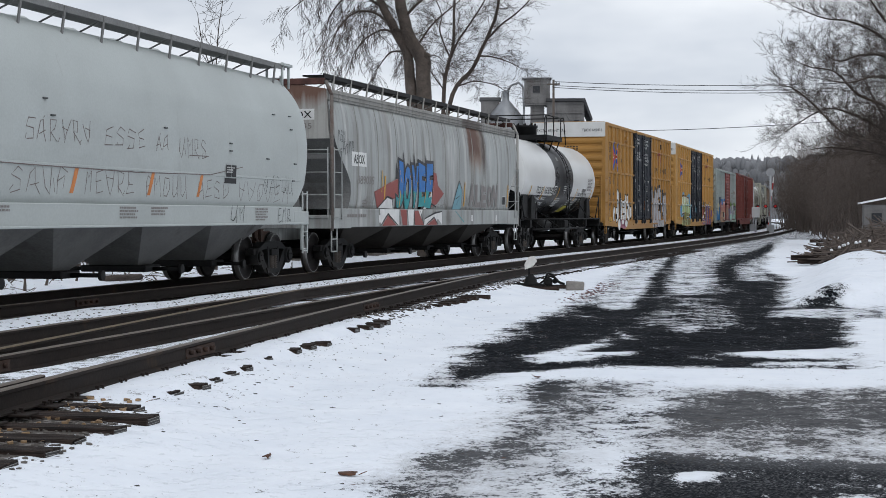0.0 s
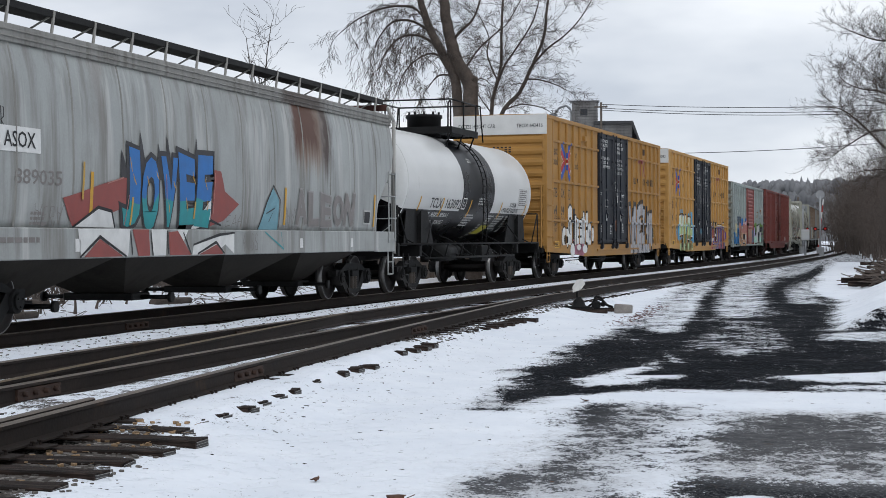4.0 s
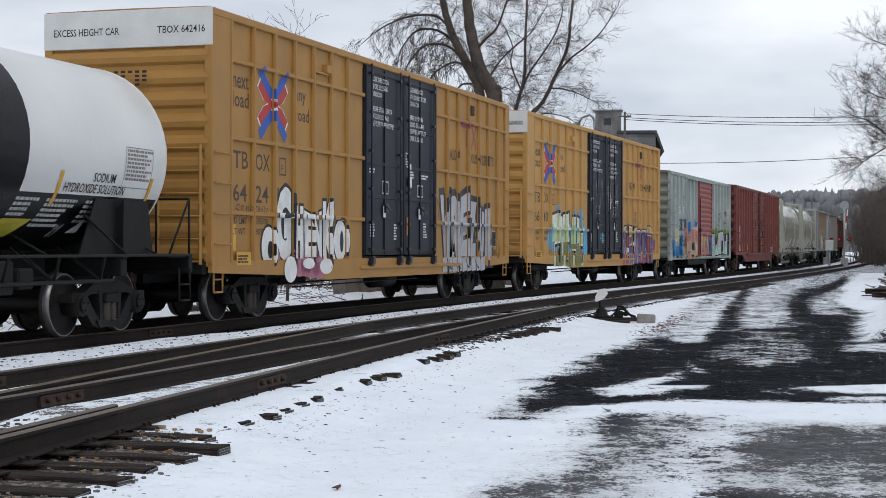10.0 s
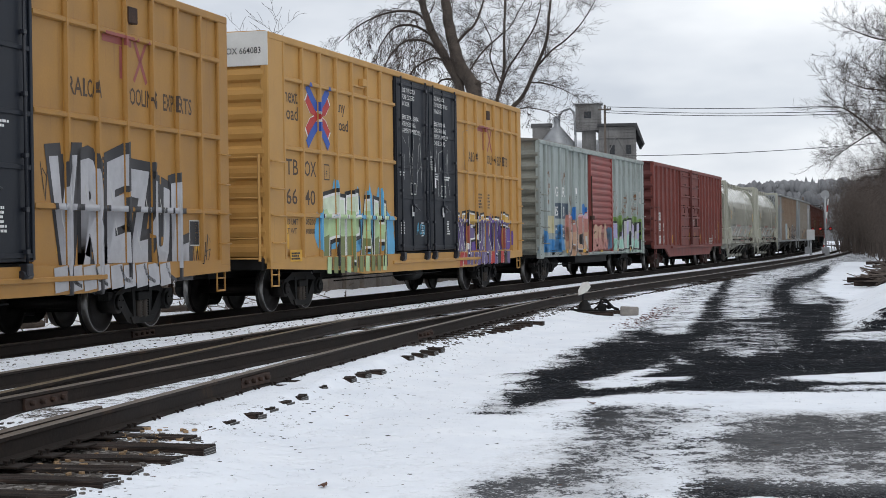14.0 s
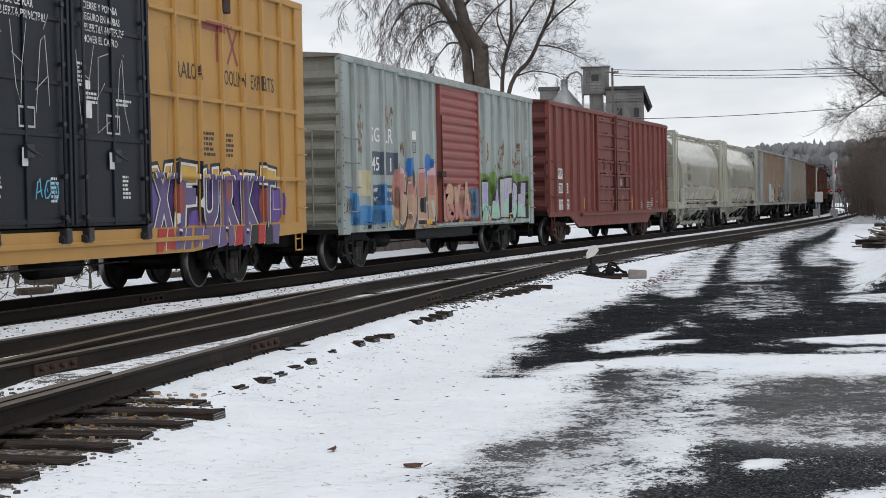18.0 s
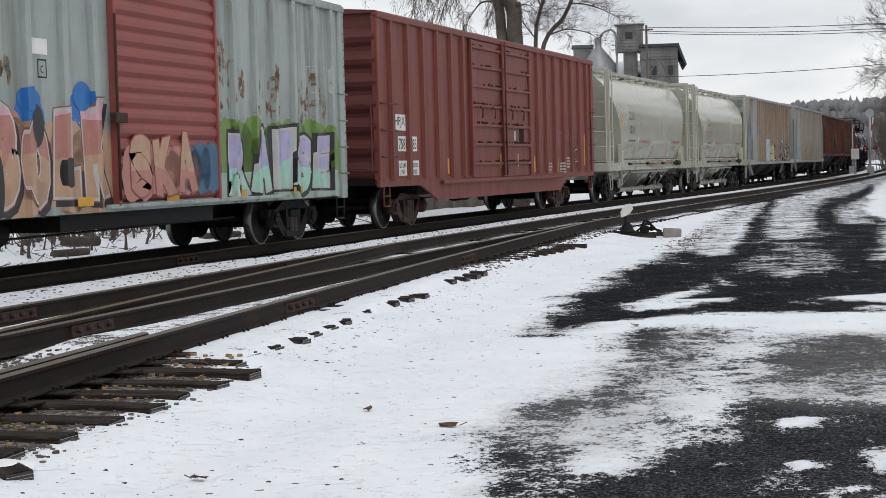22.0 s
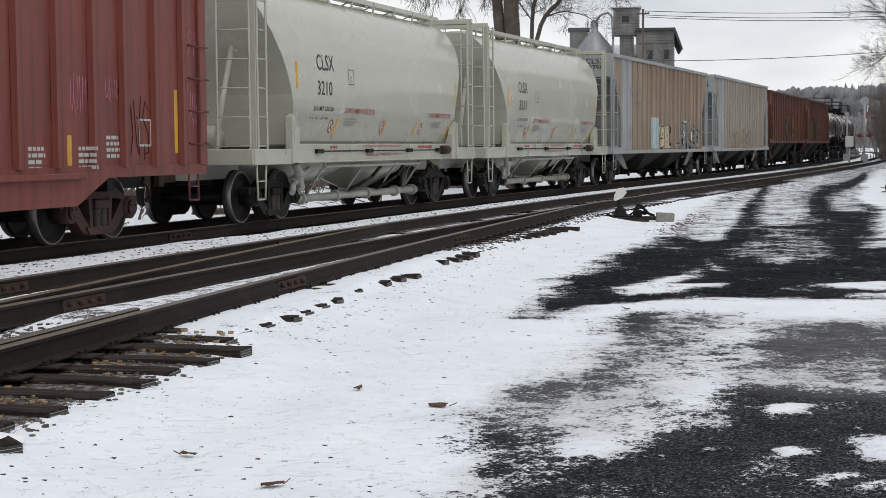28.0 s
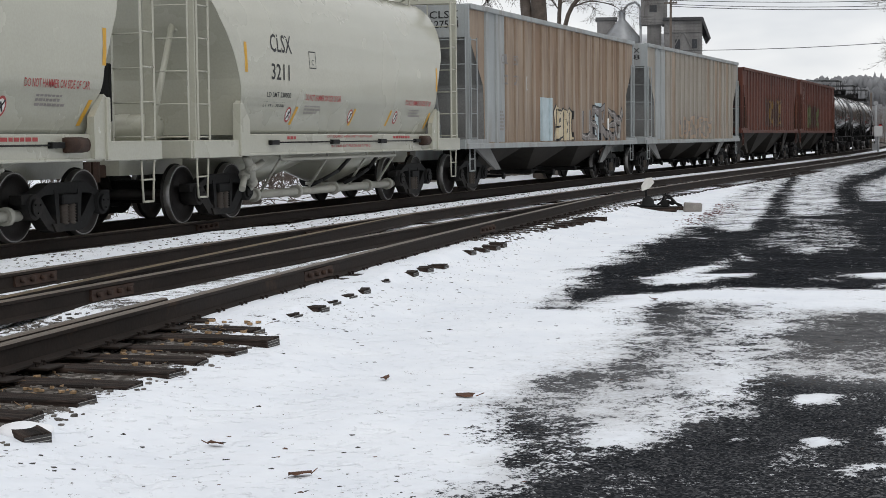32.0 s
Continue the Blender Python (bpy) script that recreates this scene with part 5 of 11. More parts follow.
    for tx, y, w in (("RAI", yl(13.30), 0.48), ("LCAR", yl(13.78), 0.52), ("POO", yl(15.12), 0.5), ("LING", yl(15.64), 0.56), ("EXPE", yl(16.42), 0.5), ("RTS", yl(17.02), 0.5)):
        text_on(car, tx, y, 3.42, 0.26, w, D, surf)
    bars_on(car, yl(14.3), 2.55, 5, 0.05, 0.55, D, surf, 7)
    bars_on(car, yl(15.2), 2.55, 5, 0.05, 0.45, D, surf, 8)
    bm = bmesh.new()
    bbox(bm, x, x + 0.10, yl(15.05), yl(15.35), 4.62, 4.86, 0.01)
    part("lamp_bracket", bm, M_RUST, car)
    bm = bmesh.new()
    bbox(bm, x, x + 0.06, yl(4.55), yl(5.25), 4.60, 4.64, 0.006)
    bbox(bm, x, x + 0.10, yl(5.05), yl(5.3), 4.64, 4.80, 0.01)
    part("lamp_bracket", bm, body_mat, car)
    for y in (0.90, 5.9, 12.9, 17.6):
        plate_on(car, yl(y), yl(y) + 0.14, 1.22, 1.70, P_YELLOW, surf, name="reflector")
    plate_on(car, yl(0.95), yl(1.55), 0.98, 1.20, P_YELLOW, Surf(SIDE - 0.004), name="yellow_notice")
    bars_on(car, yl(1.0), 1.12, 3, 0.03, 0.5, P_BLACK, Surf(SIDE), 9)
    plate_on(car, yl(17.35), yl(17.75), 1.30, 1.72, P_BLACK, surf, name="stencil_panel")
    frame_on(car, yl(17.35), yl(17.75), 1.30, 1.72, 0.02, P_DULLWHITE, surf, 0.006)
    # climbing gear
    grab_irons(car, body_mat, SIDE - 0.01, yl(0.06), yl(0.62), (1.35, 1.85, 2.35, 2.85))
    grab_irons(car, body_mat, SIDE - 0.01, yl(18.45), yl(18.85), (1.35, 1.85, 2.35, 2.85))
    for s in (-1, 1):
        ladder("end_ladder", car, body_mat, (SIDE - 0.16, s * (h + 0.13)), (SIDE - 0.92, s * (h + 0.13)), 1.05, 2.9, 6, 0.017, 0.030)
        stirrup(car, body_mat, s * (h - 0.32), Z0 + 0.1, drop=0.42)
    couplers(car, h + 0.05)
    bogies(car, (-h + 2.62, h - 2.55))
    if tagset == 1:
        low = Surf(SIDE + 0.004)
        puffs(car, yl(2.9), yl(5.6), 0.95, 1.75, P_DULLPINK, surf, 11, 6, 1.08, label="pink spray behind white letters")
        puffs(car, yl(3.2), yl(4.9), 0.72, 1.10, P_DULLPINK, low, 13, 5, 0.68)
        ovals(car, "sprayed_outline", [(yl(2.42), 1.30, 0.36, 0.40), (yl(6.0), 1.42, 0.40, 0.46)], P_BLACK, surf, 0.006)
        ovals(car, "sprayed_eye", [(yl(2.42), 1.30, 0.31, 0.35), (yl(6.0), 1.42, 0.35, 0.41)], P_WHITE, surf, 0.009, "round white sprayed eye")
        ovals(car, "sprayed_pupil", [(yl(2.50), 1.24, 0.12, 0.16), (yl(6.08), 1.40, 0.10, 0.22)], P_BLACK, surf, 0.0115)
        burner(car, "GHENK", yl(2.72), yl(5.75), 1.08, 2.10, [(P_WHITE, 1.0)], P_BLACK, surf, 11, tops=(1.28, 0.95, 0.82, 0.84, 1.12), widths=(1.35, 1.0, 0.8, 0.8, 1.25), fat=0.07, edge=0.045,
               shade=P_INK, label="fat white sprayed letter")
        ovals(car, "sprayed_foot", [(yl(3.3), 0.88, 0.30, 0.24), (yl(5.1), 0.92, 0.34, 0.15), (yl(4.2), 0.98, 0.3, 0.10)], P_WHITE, low, 0.006)
        burner(car, "VREZUL", yl(12.68), yl(17.35), 1.02, 2.62, [(P_SILVER, 1.0)], P_INK, surf, 12, tops=(1.0, 1.02, 0.96, 0.90, 0.80, 0.86), widths=(1.1, 1.0, 0.85, 1.0, 0.9, 0.9), fat=0.075, edge=0.09,
               shade=P_INK, shine=P_DULLWHITE, label="silver sprayed letter with a dark outline")
        bm = bmesh.new()
        for i in range(9):
            stroke(bm, [(yl(12.9 + i * 0.42), 1.04), (yl(12.9 + i * 0.42 + 0.03), 0.70)], 0.40, 0, 0.95)
        for i in range(5):
            a = 13.1 + i * 0.8
            stroke(bm, [(yl(a), 1.03), (yl(a + 0.14), 0.84), (yl(a + 0.40), 0.76)], 0.07, 1, 0.7)
        low.lay(bm, 0.003)
        tagged(part("sprayed_drip", bm, [P_SILVER, P_INK], car), kind="stuff")
        scrawl(car, yl(0.9), yl(2.3), 1.83, 2.0, P_BLACK, Surf(SIDE - 0.005), 5, 0.02)
        scrawl(car, yl(12.5), yl(13.0), 1.95, 2.5, P_BLACK, surf, 6, 0.025, 2)
        scrawl(car, yl(17.5), yl(18.3), 1.0, 1.45, P_BLACK, surf, 9, 0.03, 3)
    else:
        puffs(car, yl(2.6), yl(6.9), 1.1, 2.0, P_BRIGHTSKY, surf, 21, 7, 1.08, label="light blue spray behind pale green letters")
        for y, q, w in ((3.5, 2.62, 0.20), (4.9, 2.52, 0.16), (5.55, 2.66, 0.28), (6.25, 2.55, 0.24), (2.75, 2.1, 0.16)):
            bm = bmesh.new()
            blob(bm, [(yl(y) - w, q - 0.75), (yl(y) - w * 0.8, q - 0.3), (yl(y) - w * 0.3, q - 0.05), (yl(y), q), (yl(y) + w * 0.4, q - 0.1), (yl(y) + w * 0.9, q - 0.35), (yl(y) + w, q - 0.75)])
            surf.lay(bm, 0.0042)
            part("sprayed_flame", bm, P_BRIGHTSKY, car, "light blue sprayed flame tip")
        ovals(car, "spray_cloud", [(yl(7.0), 1.25, 0.30, 0.42)], P_BRIGHTSKY, surf, 0.004)
        burner(car, "FIFAH", yl(2.75), yl(6.75), 0.98, 2.30, [(P_OLIVE, 0.34), (P_PALEGREEN, 0.74), (P_CHALK, 1.2)], P_BLACK, surf, 23, rim=P_WHITE, tops=(1.03, 1.0, 1.02, 0.98, 0.95),
               widths=(1.0, 0.6, 1.0, 1.05, 1.05), fat=0.085, edge=0.065, floor=0.80, lean=0.05, label="pale green sprayed letter with a white rim")
        bm = bmesh.new()
        for i in range(10):
            stroke(bm, [(yl(3.0 + i * 0.38), 1.04), (yl(3.0 + i * 0.38) - 0.02, 0.71)], 0.26, 0 if i % 3 else 1, 0.9)
            stroke(bm, [(yl(3.17 + i * 0.38), 1.04), (yl(3.17 + i * 0.38), 0.80)], 0.06, 2, 0.6)
        Surf(SIDE + 0.004).lay(bm, 0.003)
        tagged(part("sprayed_drip", bm, [P_OLIVE, P_PALEGREEN, P_BLACK], car), kind="stuff")
        puffs(car, yl(12.4), yl(17.6), 1.0, 1.9, P_PURPLE, surf, 24, 9, 1.08, label="dark violet spray behind violet letters")
        ovals(car, "sprayed_spot", [(yl(13.3), 1.5, 0.22, 0.3), (yl(15.2), 1.62, 0.2, 0.24), (yl(16.9), 1.4, 0.24, 0.3)], P_MAROON, surf, 0.0105, "dull red sprayed spot")
        burner(car, "XFURKT", yl(12.25), yl(17.55), 1.02, 2.0, [(P_VIOLET, 0.86), (P_MUSTARD, 1.3)], P_BLACK, surf, 25, rim=P_WHITE, tops=(1.05, 1.08, 1.0, 0.98, 0.98, 1.04), fat=0.085, edge=0.06,
               lean=0.16, label="violet sprayed letter topped with yellow")
        low = Surf(SIDE + 0.004)
        bm = bmesh.new()
        r = random.Random(26)
        for i in range(15):
            y = yl(12.4 + i * 0.34)
            blob(bm, [(y, 1.04), (y + r.uniform(0.2, 0.36), 1.04), (y + r.uniform(0.1, 0.36), r.uniform(0.68, 0.74)), (y - r.uniform(0.0, 0.12), r.uniform(0.68, 0.74))], r.choice((0, 0, 0, 1, 2)))
            if i % 2:
                stroke(bm, [(y, 1.04), (y - 0.10, 0.70)], 0.03, 3)
        low.lay(bm, 0.003)
        tagged(part("sprayed_drip", bm, [P_VIOLET, P_RED, P_BLACK, P_WHITE], car), kind="stuff")
        for a, b, c, d, q in ((7.6, 9.3, 2.7, 3.7, 31), (9.9, 11.6, 2.5, 3.5, 32)):
            scrawl(car, yl(a), yl(b), c, d, P_DULLWHITE, flat, q, 0.018, 3)
        scrawl(car, yl(8.7), yl(9.4), 1.5, 1.75, P_SKY, flat, 33, 0.03, 3)
        scrawl(car, yl(12.9), yl(14.8), 2.2, 4.4, P_GREYTAG, surf, 34, 0.016, 2)
    CARS.append((car, s0 + h, h - 2.6))
    return car


high_cube("tall yellow boxcar with navy doors, white and silver graffiti", 0.3, "TBOX 642416", M_YELLOW, False, 1)
high_cube("tall yellow boxcar with navy doors, green and violet graffiti", 21.1, "TBOX 664083", M_YELLOW2, True, 2)


# ---- pale green boxcar with a red door ----
M_SEA = streaky("faded_sea_green_paint", (0.335, 0.38, 0.365), (0.12, 0.115, 0.09), (0.46, 0.49, 0.475), 0.55, 0.35, 0.6, (), 3.0)
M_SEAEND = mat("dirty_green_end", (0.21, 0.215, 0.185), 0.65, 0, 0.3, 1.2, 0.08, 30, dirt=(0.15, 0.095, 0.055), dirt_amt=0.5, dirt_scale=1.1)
M_DOORRED = mat("faded_red_door", (0.26, 0.066, 0.056), 0.5, 0, 0.15, 1.4, 0.05, 40, dirt=(0.13, 0.035, 0.03), dirt_amt=0.3, streak=0.8)
M_RUSTPATCH = mat("rust_scab", (0.22, 0.125, 0.070), 0.85, 0, 0.4, 6, 0.2, 30, dirt=(0.38, 0.43, 0.42), dirt_amt=0.66, dirt_scale=5.0)
M_OX = streaky("oxide_red_paint", (0.188, 0.045, 0.034), (0.068, 0.020, 0.016), (0.24, 0.072, 0.054), 0.55, 0.3, 0.55, (), 6.0)
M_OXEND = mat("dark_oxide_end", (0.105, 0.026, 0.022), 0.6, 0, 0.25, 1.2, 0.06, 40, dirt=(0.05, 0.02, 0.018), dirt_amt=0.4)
P_STENBLUE = sprite("slate_blue_spray", (0.055, 0.13, 0.22))
M_STENCIL = sprite("stencil_block_blue_grey", (0.075, 0.10, 0.13))


def pressed_end(car, h, s, Z0, H, material, n=9, amp=0.09):
    bm = bmesh.new()
    step = (H - Z0 - 0.35) / n
    prof = [(0.0, Z0)]
    for i in range(n):
        z = Z0 + 0.12 + step * i
        prof += [(0.0, z), (amp * 0.7, z + step * 0.18), (amp, z + step * 0.40), (amp * 0.7, z + step * 0.62), (0.0, z + step * 0.80)]
    prof += [(0.0, H), (-0.12, H), (-0.12, Z0)]
    prism(bm, [(s * (h - 0.08 + a), b) for a, b in prof], "x", -SIDE + 0.06, SIDE - 0.06)
    part("end_wall", bm, material, car)


def rib_set(car, surf_x, ys, z0, z1, material, w=0.16, d=0.055):
    bm = bmesh.new()
    prism(bm, [(-0.02, -w / 2), (0.0, -w / 2), (d, -w * 0.40), (d, w * 0.40), (0.0, w / 2), (-0.02, w / 2)], "z", z0, z1)
    me = finish(bm, "rib", material)
    for y in ys:
        child("rib", me, car, pose(surf_x, y, 0))


def green_boxcar(s0):
    L, H, Z0 = 15.9, 4.42, 0.80
    h = L / 2
    car = car_root("boxcar", "faded sea-green boxcar with a red door and bright graffiti")
    yl = lambda s: s - 40.8 - h
    x = SIDE - 0.06
    d0, d1 = yl(47.45), yl(50.65)
    ys = [yl(v) for v in (41.6, 42.47, 43.36, 44.3, 45.2, 46.1, 46.9, 51.5, 52.38, 53.2, 54.1, 55.1, 56.0)]
    surf = Surf(x, [(y, 0.16, 0.075) for y in ys])
    for sx in (1, -1):
        for a, b in ((-h + 0.1, d0), (d1, h - 0.1)):
            side_box(car, "side_sheet", M_SEA, sx, x - 0.05, x, a, b, Z0, H - 0.08)
        side_box(car, "door_sill", M_SEA, sx, x - 0.05, x, d0, d1, Z0, Z0 + 0.14)
        side_box(car, "corner_post", M_SEA, sx, x - 0.08, x + 0.05, -h, -h + 0.42, Z0 - 0.04, H - 0.04, 0.015)
        side_box(car, "corner_post", M_SEA, sx, x - 0.08, x + 0.05, h - 0.30, h, Z0 - 0.04, H - 0.04, 0.015)
        side_box(car, "top_chord", M_SEA, sx, x - 0.06, x + 0.07, -h, h, H - 0.12, H, 0.015)
    rib_set(car, x, ys, Z0 + 0.05, H - 0.12, M_SEA, 0.16, 0.075)
    bm = bmesh.new()
    for i in range(22):
        for yy in (-h + 0.06, h - 0.06):
            bmesh.ops.create_icosphere(bm, subdivisions=1, radius=0.014, matrix=Matrix.Translation((x + 0.05, yy, Z0 + 0.1 + i * 0.158)))
    tagged(part("rivet_line", bm, M_BLACKSTEEL, car), kind="stuff")
    bm = bmesh.new()
    prism(bm, [(-SIDE, H - 0.02), (SIDE - 0.02, H - 0.02), (SIDE - 0.04, H + 0.03), (0, H + 0.16), (-SIDE + 0.04, H + 0.03)], "y", -h, h)
    for i in range(1, 13):
        y = -h + L * i / 13
        prism(bm, [(-SIDE + 0.06, H + 0.03), (SIDE - 0.05, H + 0.03), (0, H + 0.20)], "y", y - 0.05, y + 0.05)
    part("roof", bm, M_ROOF, car)
    for s in (1, -1):
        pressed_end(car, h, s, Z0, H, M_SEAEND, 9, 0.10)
    # sliding door with level pressings, on tracks
    bm = bmesh.new()
    prof = [(x - 0.02, Z0 + 0.10)]
    n = 15
    for i in range(n):
        z = Z0 + 0.16 + (H - Z0 - 0.40) * i / n
        k = (H - Z0 - 0.40) / n
        prof += [(x + 0.045, z), (x + 0.085, z + k * 0.3), (x + 0.085, z + k * 0.62), (x + 0.045, z + k * 0.92)]
    prof += [(x + 0.045, H - 0.16), (x - 0.02, H - 0.16)]
    prism(bm, prof, "y", d0 - 0.05, d1 + 0.05)
    bbox(bm, x, x + 0.11, d0 - 0.09, d0 - 0.02, Z0 + 0.08, H - 0.14, 0.01)
    bbox(bm, x, x + 0.11, d1 + 0.02, d1 + 0.09, Z0 + 0.08, H - 0.14, 0.01)
    door = part("sliding_door", bm, M_DOORRED, car, "faded red sliding door with level pressings")
    bm = bmesh.new()
    rod(bm, (x + 0.14, d0 - 0.12, Z0 + 0.15), (x + 0.14, d0 - 0.12, H - 0.9), 0.02, 7)
    bbox(bm, x + 0.08, x + 0.18, d0 - 0.24, d0 + 0.10, 2.02, 2.16, 0.01)
    part("door_handle", bm, M_RUST, door)
    bm = bmesh.new()
    bbox(bm, x, x + 0.12, d0 - 3.2, d1 + 0.6, H - 0.16, H - 0.10, 0.01)
    bbox(bm, x, x + 0.10, d0 - 0.3, d1 + 3.0, Z0 + 0.04, Z0 + 0.10, 0.01)
    part("door_track", bm, M_SEA, car)
    bm = bmesh.new()
    box(bm, -x, x - 0.1, -h + 0.05, h - 0.05, Z0 - 0.02, Z0 + 0.08)
    box(bm, -0.25, 0.25, -h, h, Z0 - 0.26, Z0)
    box(bm, -x + 0.2, x - 0.25, -2.4, 2.4, Z0 - 0.24, Z0)
    part("underframe", bm, M_BLACKSTEEL, car)
    bm = bmesh.new()
    lathe(bm, [(-0.5, 0.0), (-0.5, 0.19), (0.5, 0.19), (0.5, 0.0)], "y", 14, (0.6, -3.4, Z0 - 0.22))
    rod(bm, (0.9, -5, Z0 - 0.3), (0.9, 4, Z0 - 0.26), 0.018, 6)
    part("brake_gear", bm, M_BLACKSTEEL, car)
    text_on(car, "SG", yl(42.60), 2.72, 0.32, 0.62, P_WHITE, surf)
    text_on(car, "LR", yl(43.50), 2.72, 0.32, 0.60, P_WHITE, surf)
    for a, b, tx, w in ((42.56, 43.28, "45", 0.50), (43.44, 44.22, "11", 0.42)):
        plate_on(car, yl(a), yl(b), 2.02, 2.52, M_STENCIL, surf, 0.003, "stencil_block")
        text_on(car, tx, yl(a) + 0.10, 2.10, 0.30, w, P_WHITE, surf, 0.007)
        plate_on(car, yl(a), yl(b), 1.36, 1.80, M_STENCIL, surf, 0.003, "stencil_block")
    for tx, y, z, w in (("LD LMT", 42.62, 1.64, 0.42), ("155900", 43.50, 1.64, 0.45), ("LT WT", 42.62, 1.44, 0.38), ("64100", 43.55, 1.44, 0.40)):
        text_on(car, tx, yl(y), z, 0.09, w, P_WHITE, surf, 0.007)
    text_on(car, "SGLR 4511", -1.0, 0, 0.1, 0.5, P_WHITE, Surf(0.0)).matrix_basis = pose(-0.9, -h - 0.02, H - 0.26, 0, 0, -90)
    plate_on(car, yl(45.35), yl(45.75), 2.86, 3.06, P_WHITE, surf, name="white_patch")
    frame_on(car, yl(45.50), yl(45.72), 2.56, 2.80, 0.02, P_BLACK, surf)
    text_on(car, "C", yl(45.57), 2.62, 0.10, 0.07, P_BLACK, surf)
    for a, b, c, d in ((41.7, 42.2, 3.0, 3.45), (41.75, 42.1, 2.5, 2.9), (43.5, 44.1, 3.1, 3.5), (53.0, 53.5, 2.3, 2.8), (44.65, 44.85, 2.55, 2.72), (51.55, 51.95, 2.55, 2.95), (54.2, 54.9, 2.2, 2.75), (51.0, 51.5, 2.3, 3.1), (52.4, 53.3, 2.3, 2.9), (54.3, 55.1, 2.4, 3.0), (50.95, 51.2, 2.9, 3.4), (53.1, 53.5, 2.7, 3.1), (55.4, 55.9, 2.3, 2.8)):
        r = random.Random(int(a * 10))
        bm = bmesh.new()
        for k in range(13):
            cy, cz = yl(r.uniform(a, b)), r.uniform(c, d)
            pts = [(cy + r.uniform(0.015, 0.07) * math.cos(q), cz + r.uniform(0.03, 0.13) * math.sin(q)) for q in [i * 0.7 for i in range(9)]]
            bm.faces.new([bm.verts.new((*p, 0)) for p in pts])
        surf.lay(bm, 0.003)
        tagged(part("rust_patch", bm, M_RUSTPATCH, car), kind="stuff")
    for a in (46.3, 48.9, 51.4, 53.9, 44.0):
        plate_on(car, yl(a), yl(a) + 0.42, Z0 + 0.10, Z0 + 0.22, P_YELLOW, Surf(x + 0.046), 0.012, "reflector")
    plate_on(car, yl(41.75), yl(41.85), 1.35, 2.35, P_YELLOW, surf, name="reflector")
    plate_on(car, yl(41.85), yl(42.40), 1.55, 2.1, sprite("cream_patch", (0.50, 0.46, 0.30)), surf, name="faded_patch")
    # graffiti: blue drifts, salmon letters, pale letters in a green field
    bm = bmesh.new()
    for cy, cz, ry, rz in ((41.3, 0.95, 0.55, 0.75), (42.2, 0.95, 0.75, 0.42), (43.3, 1.0, 0.7, 0.85), (42.9, 0.95, 0.5, 0.5)):
        blob(bm, [(yl(cy) + ry * math.cos(a), max(Z0 - 0.02, cz + rz * math.sin(a))) for a in [i * math.pi / 7 for i in range(8)]])
    surf.lay(bm, 0.003)
    part("spray_cloud", bm, P_BRIGHTBLUE, car, "blue spray along the lower side")
    bm = bmesh.new()
    for cy, cz, ry, rz in ((45.25, 1.9, 0.40, 0.50), (46.55, 1.9, 0.45, 0.55)):
        blob(bm, [(yl(cy) + ry * math.cos(a), max(Z0, cz + rz * math.sin(a))) for a in [i * math.pi / 7 for i in range(8)]])
    surf.lay(bm, 0.003)
    part("spray_cloud", bm, P_COBALT, car)
    puffs(car, yl(44.3), yl(47.3), 0.82, 2.0, P_PEACH, surf, 41, 7, 0.80, label="peach and pink spray along the side")
    puffs(car, yl(44.2), yl(45.0), 1.2, 2.2, P_SALMON, surf, 46, 3, 0.80)
    burner(car, "BOLK", yl(44.25), yl(47.3), 1.00, 2.25, [(P_PEACH, 0.45), (P_SALMON, 0.8), (P_PALEPINK, 1.3)], P_MAROON, surf, 42, rim=P_DULLWHITE, fat=0.11, edge=0.025, tops=(1.0, 0.9, 0.95, 1.05),
           shade=P_INK, label="peach sprayed letter with a pale rim")
    ovals(car, "sprayed_spot", [(yl(45.25), 2.28, 0.28, 0.16), (yl(46.6), 2.36, 0.24, 0.20)], P_COBALT, surf, 0.0105, "blue sprayed spot")
    ovals(car, "sprayed_spot", [(yl(45.4), 1.95, 0.2, 0.28), (yl(46.1), 1.35, 0.16, 0.2), (yl(44.5), 1.2, 0.12, 0.4)], P_INK, surf, 0.0110, "black sprayed spot")
    plank = Surf(x + 0.086)
    puffs(car, yl(49.5), yl(50.6), 0.95, 1.75, P_STENBLUE, plank, 48, 3, 0.92)
    puffs(car, yl(47.6), yl(49.8), 0.95, 1.75, P_SALMON, plank, 43, 6, 0.92)
    burner(car, "SKA", yl(47.7), yl(49.9), 1.02, 1.95, [(P_SALMON, 0.4), (P_PEACH, 1.3)], P_MAROON, plank, 47, fat=0.09, edge=0.025, lean=0.2, label="salmon sprayed letter across the door")
    puffs(car, yl(50.95), yl(56.2), 0.95, 2.15, P_GREEN, surf, 44, 10, 0.82, label="moss-green spray field")
    plate_on(car, yl(50.95), yl(56.3), 0.82, 1.3, sprite("pale_mint_spray", (0.33, 0.42, 0.36)), surf, 0.0042, "spray_cloud")
    burner(car, "RAISE", yl(51.2), yl(55.9), 0.98, 2.05, [(P_MINT, 0.35), (P_LILAC, 1.3)], P_INK, surf, 45, rim=P_DULLWHITE, fat=0.085, edge=0.065, lean=0.14, shine=P_BRIGHTSKY, label="lilac sprayed letter rimmed with white")
    scrawl(car, yl(42.1), yl(43.9), 0.86, 1.02, P_BLACK, surf, 45, 0.02, 10)
    scrawl(car, yl(41.0), yl(41.5), 1.2, 1.5, P_BLACK, Surf(x + 0.052), 46, 0.02, 5)
    scrawl(car, yl(54.8), yl(56.4), 2.5, 3.2, P_DULLWHITE, surf, 47, 0.02, 3)
    grab_irons(car, M_SEAEND, x + 0.05, yl(40.95), yl(41.65), (1.25, 1.75, 2.25, 2.75))
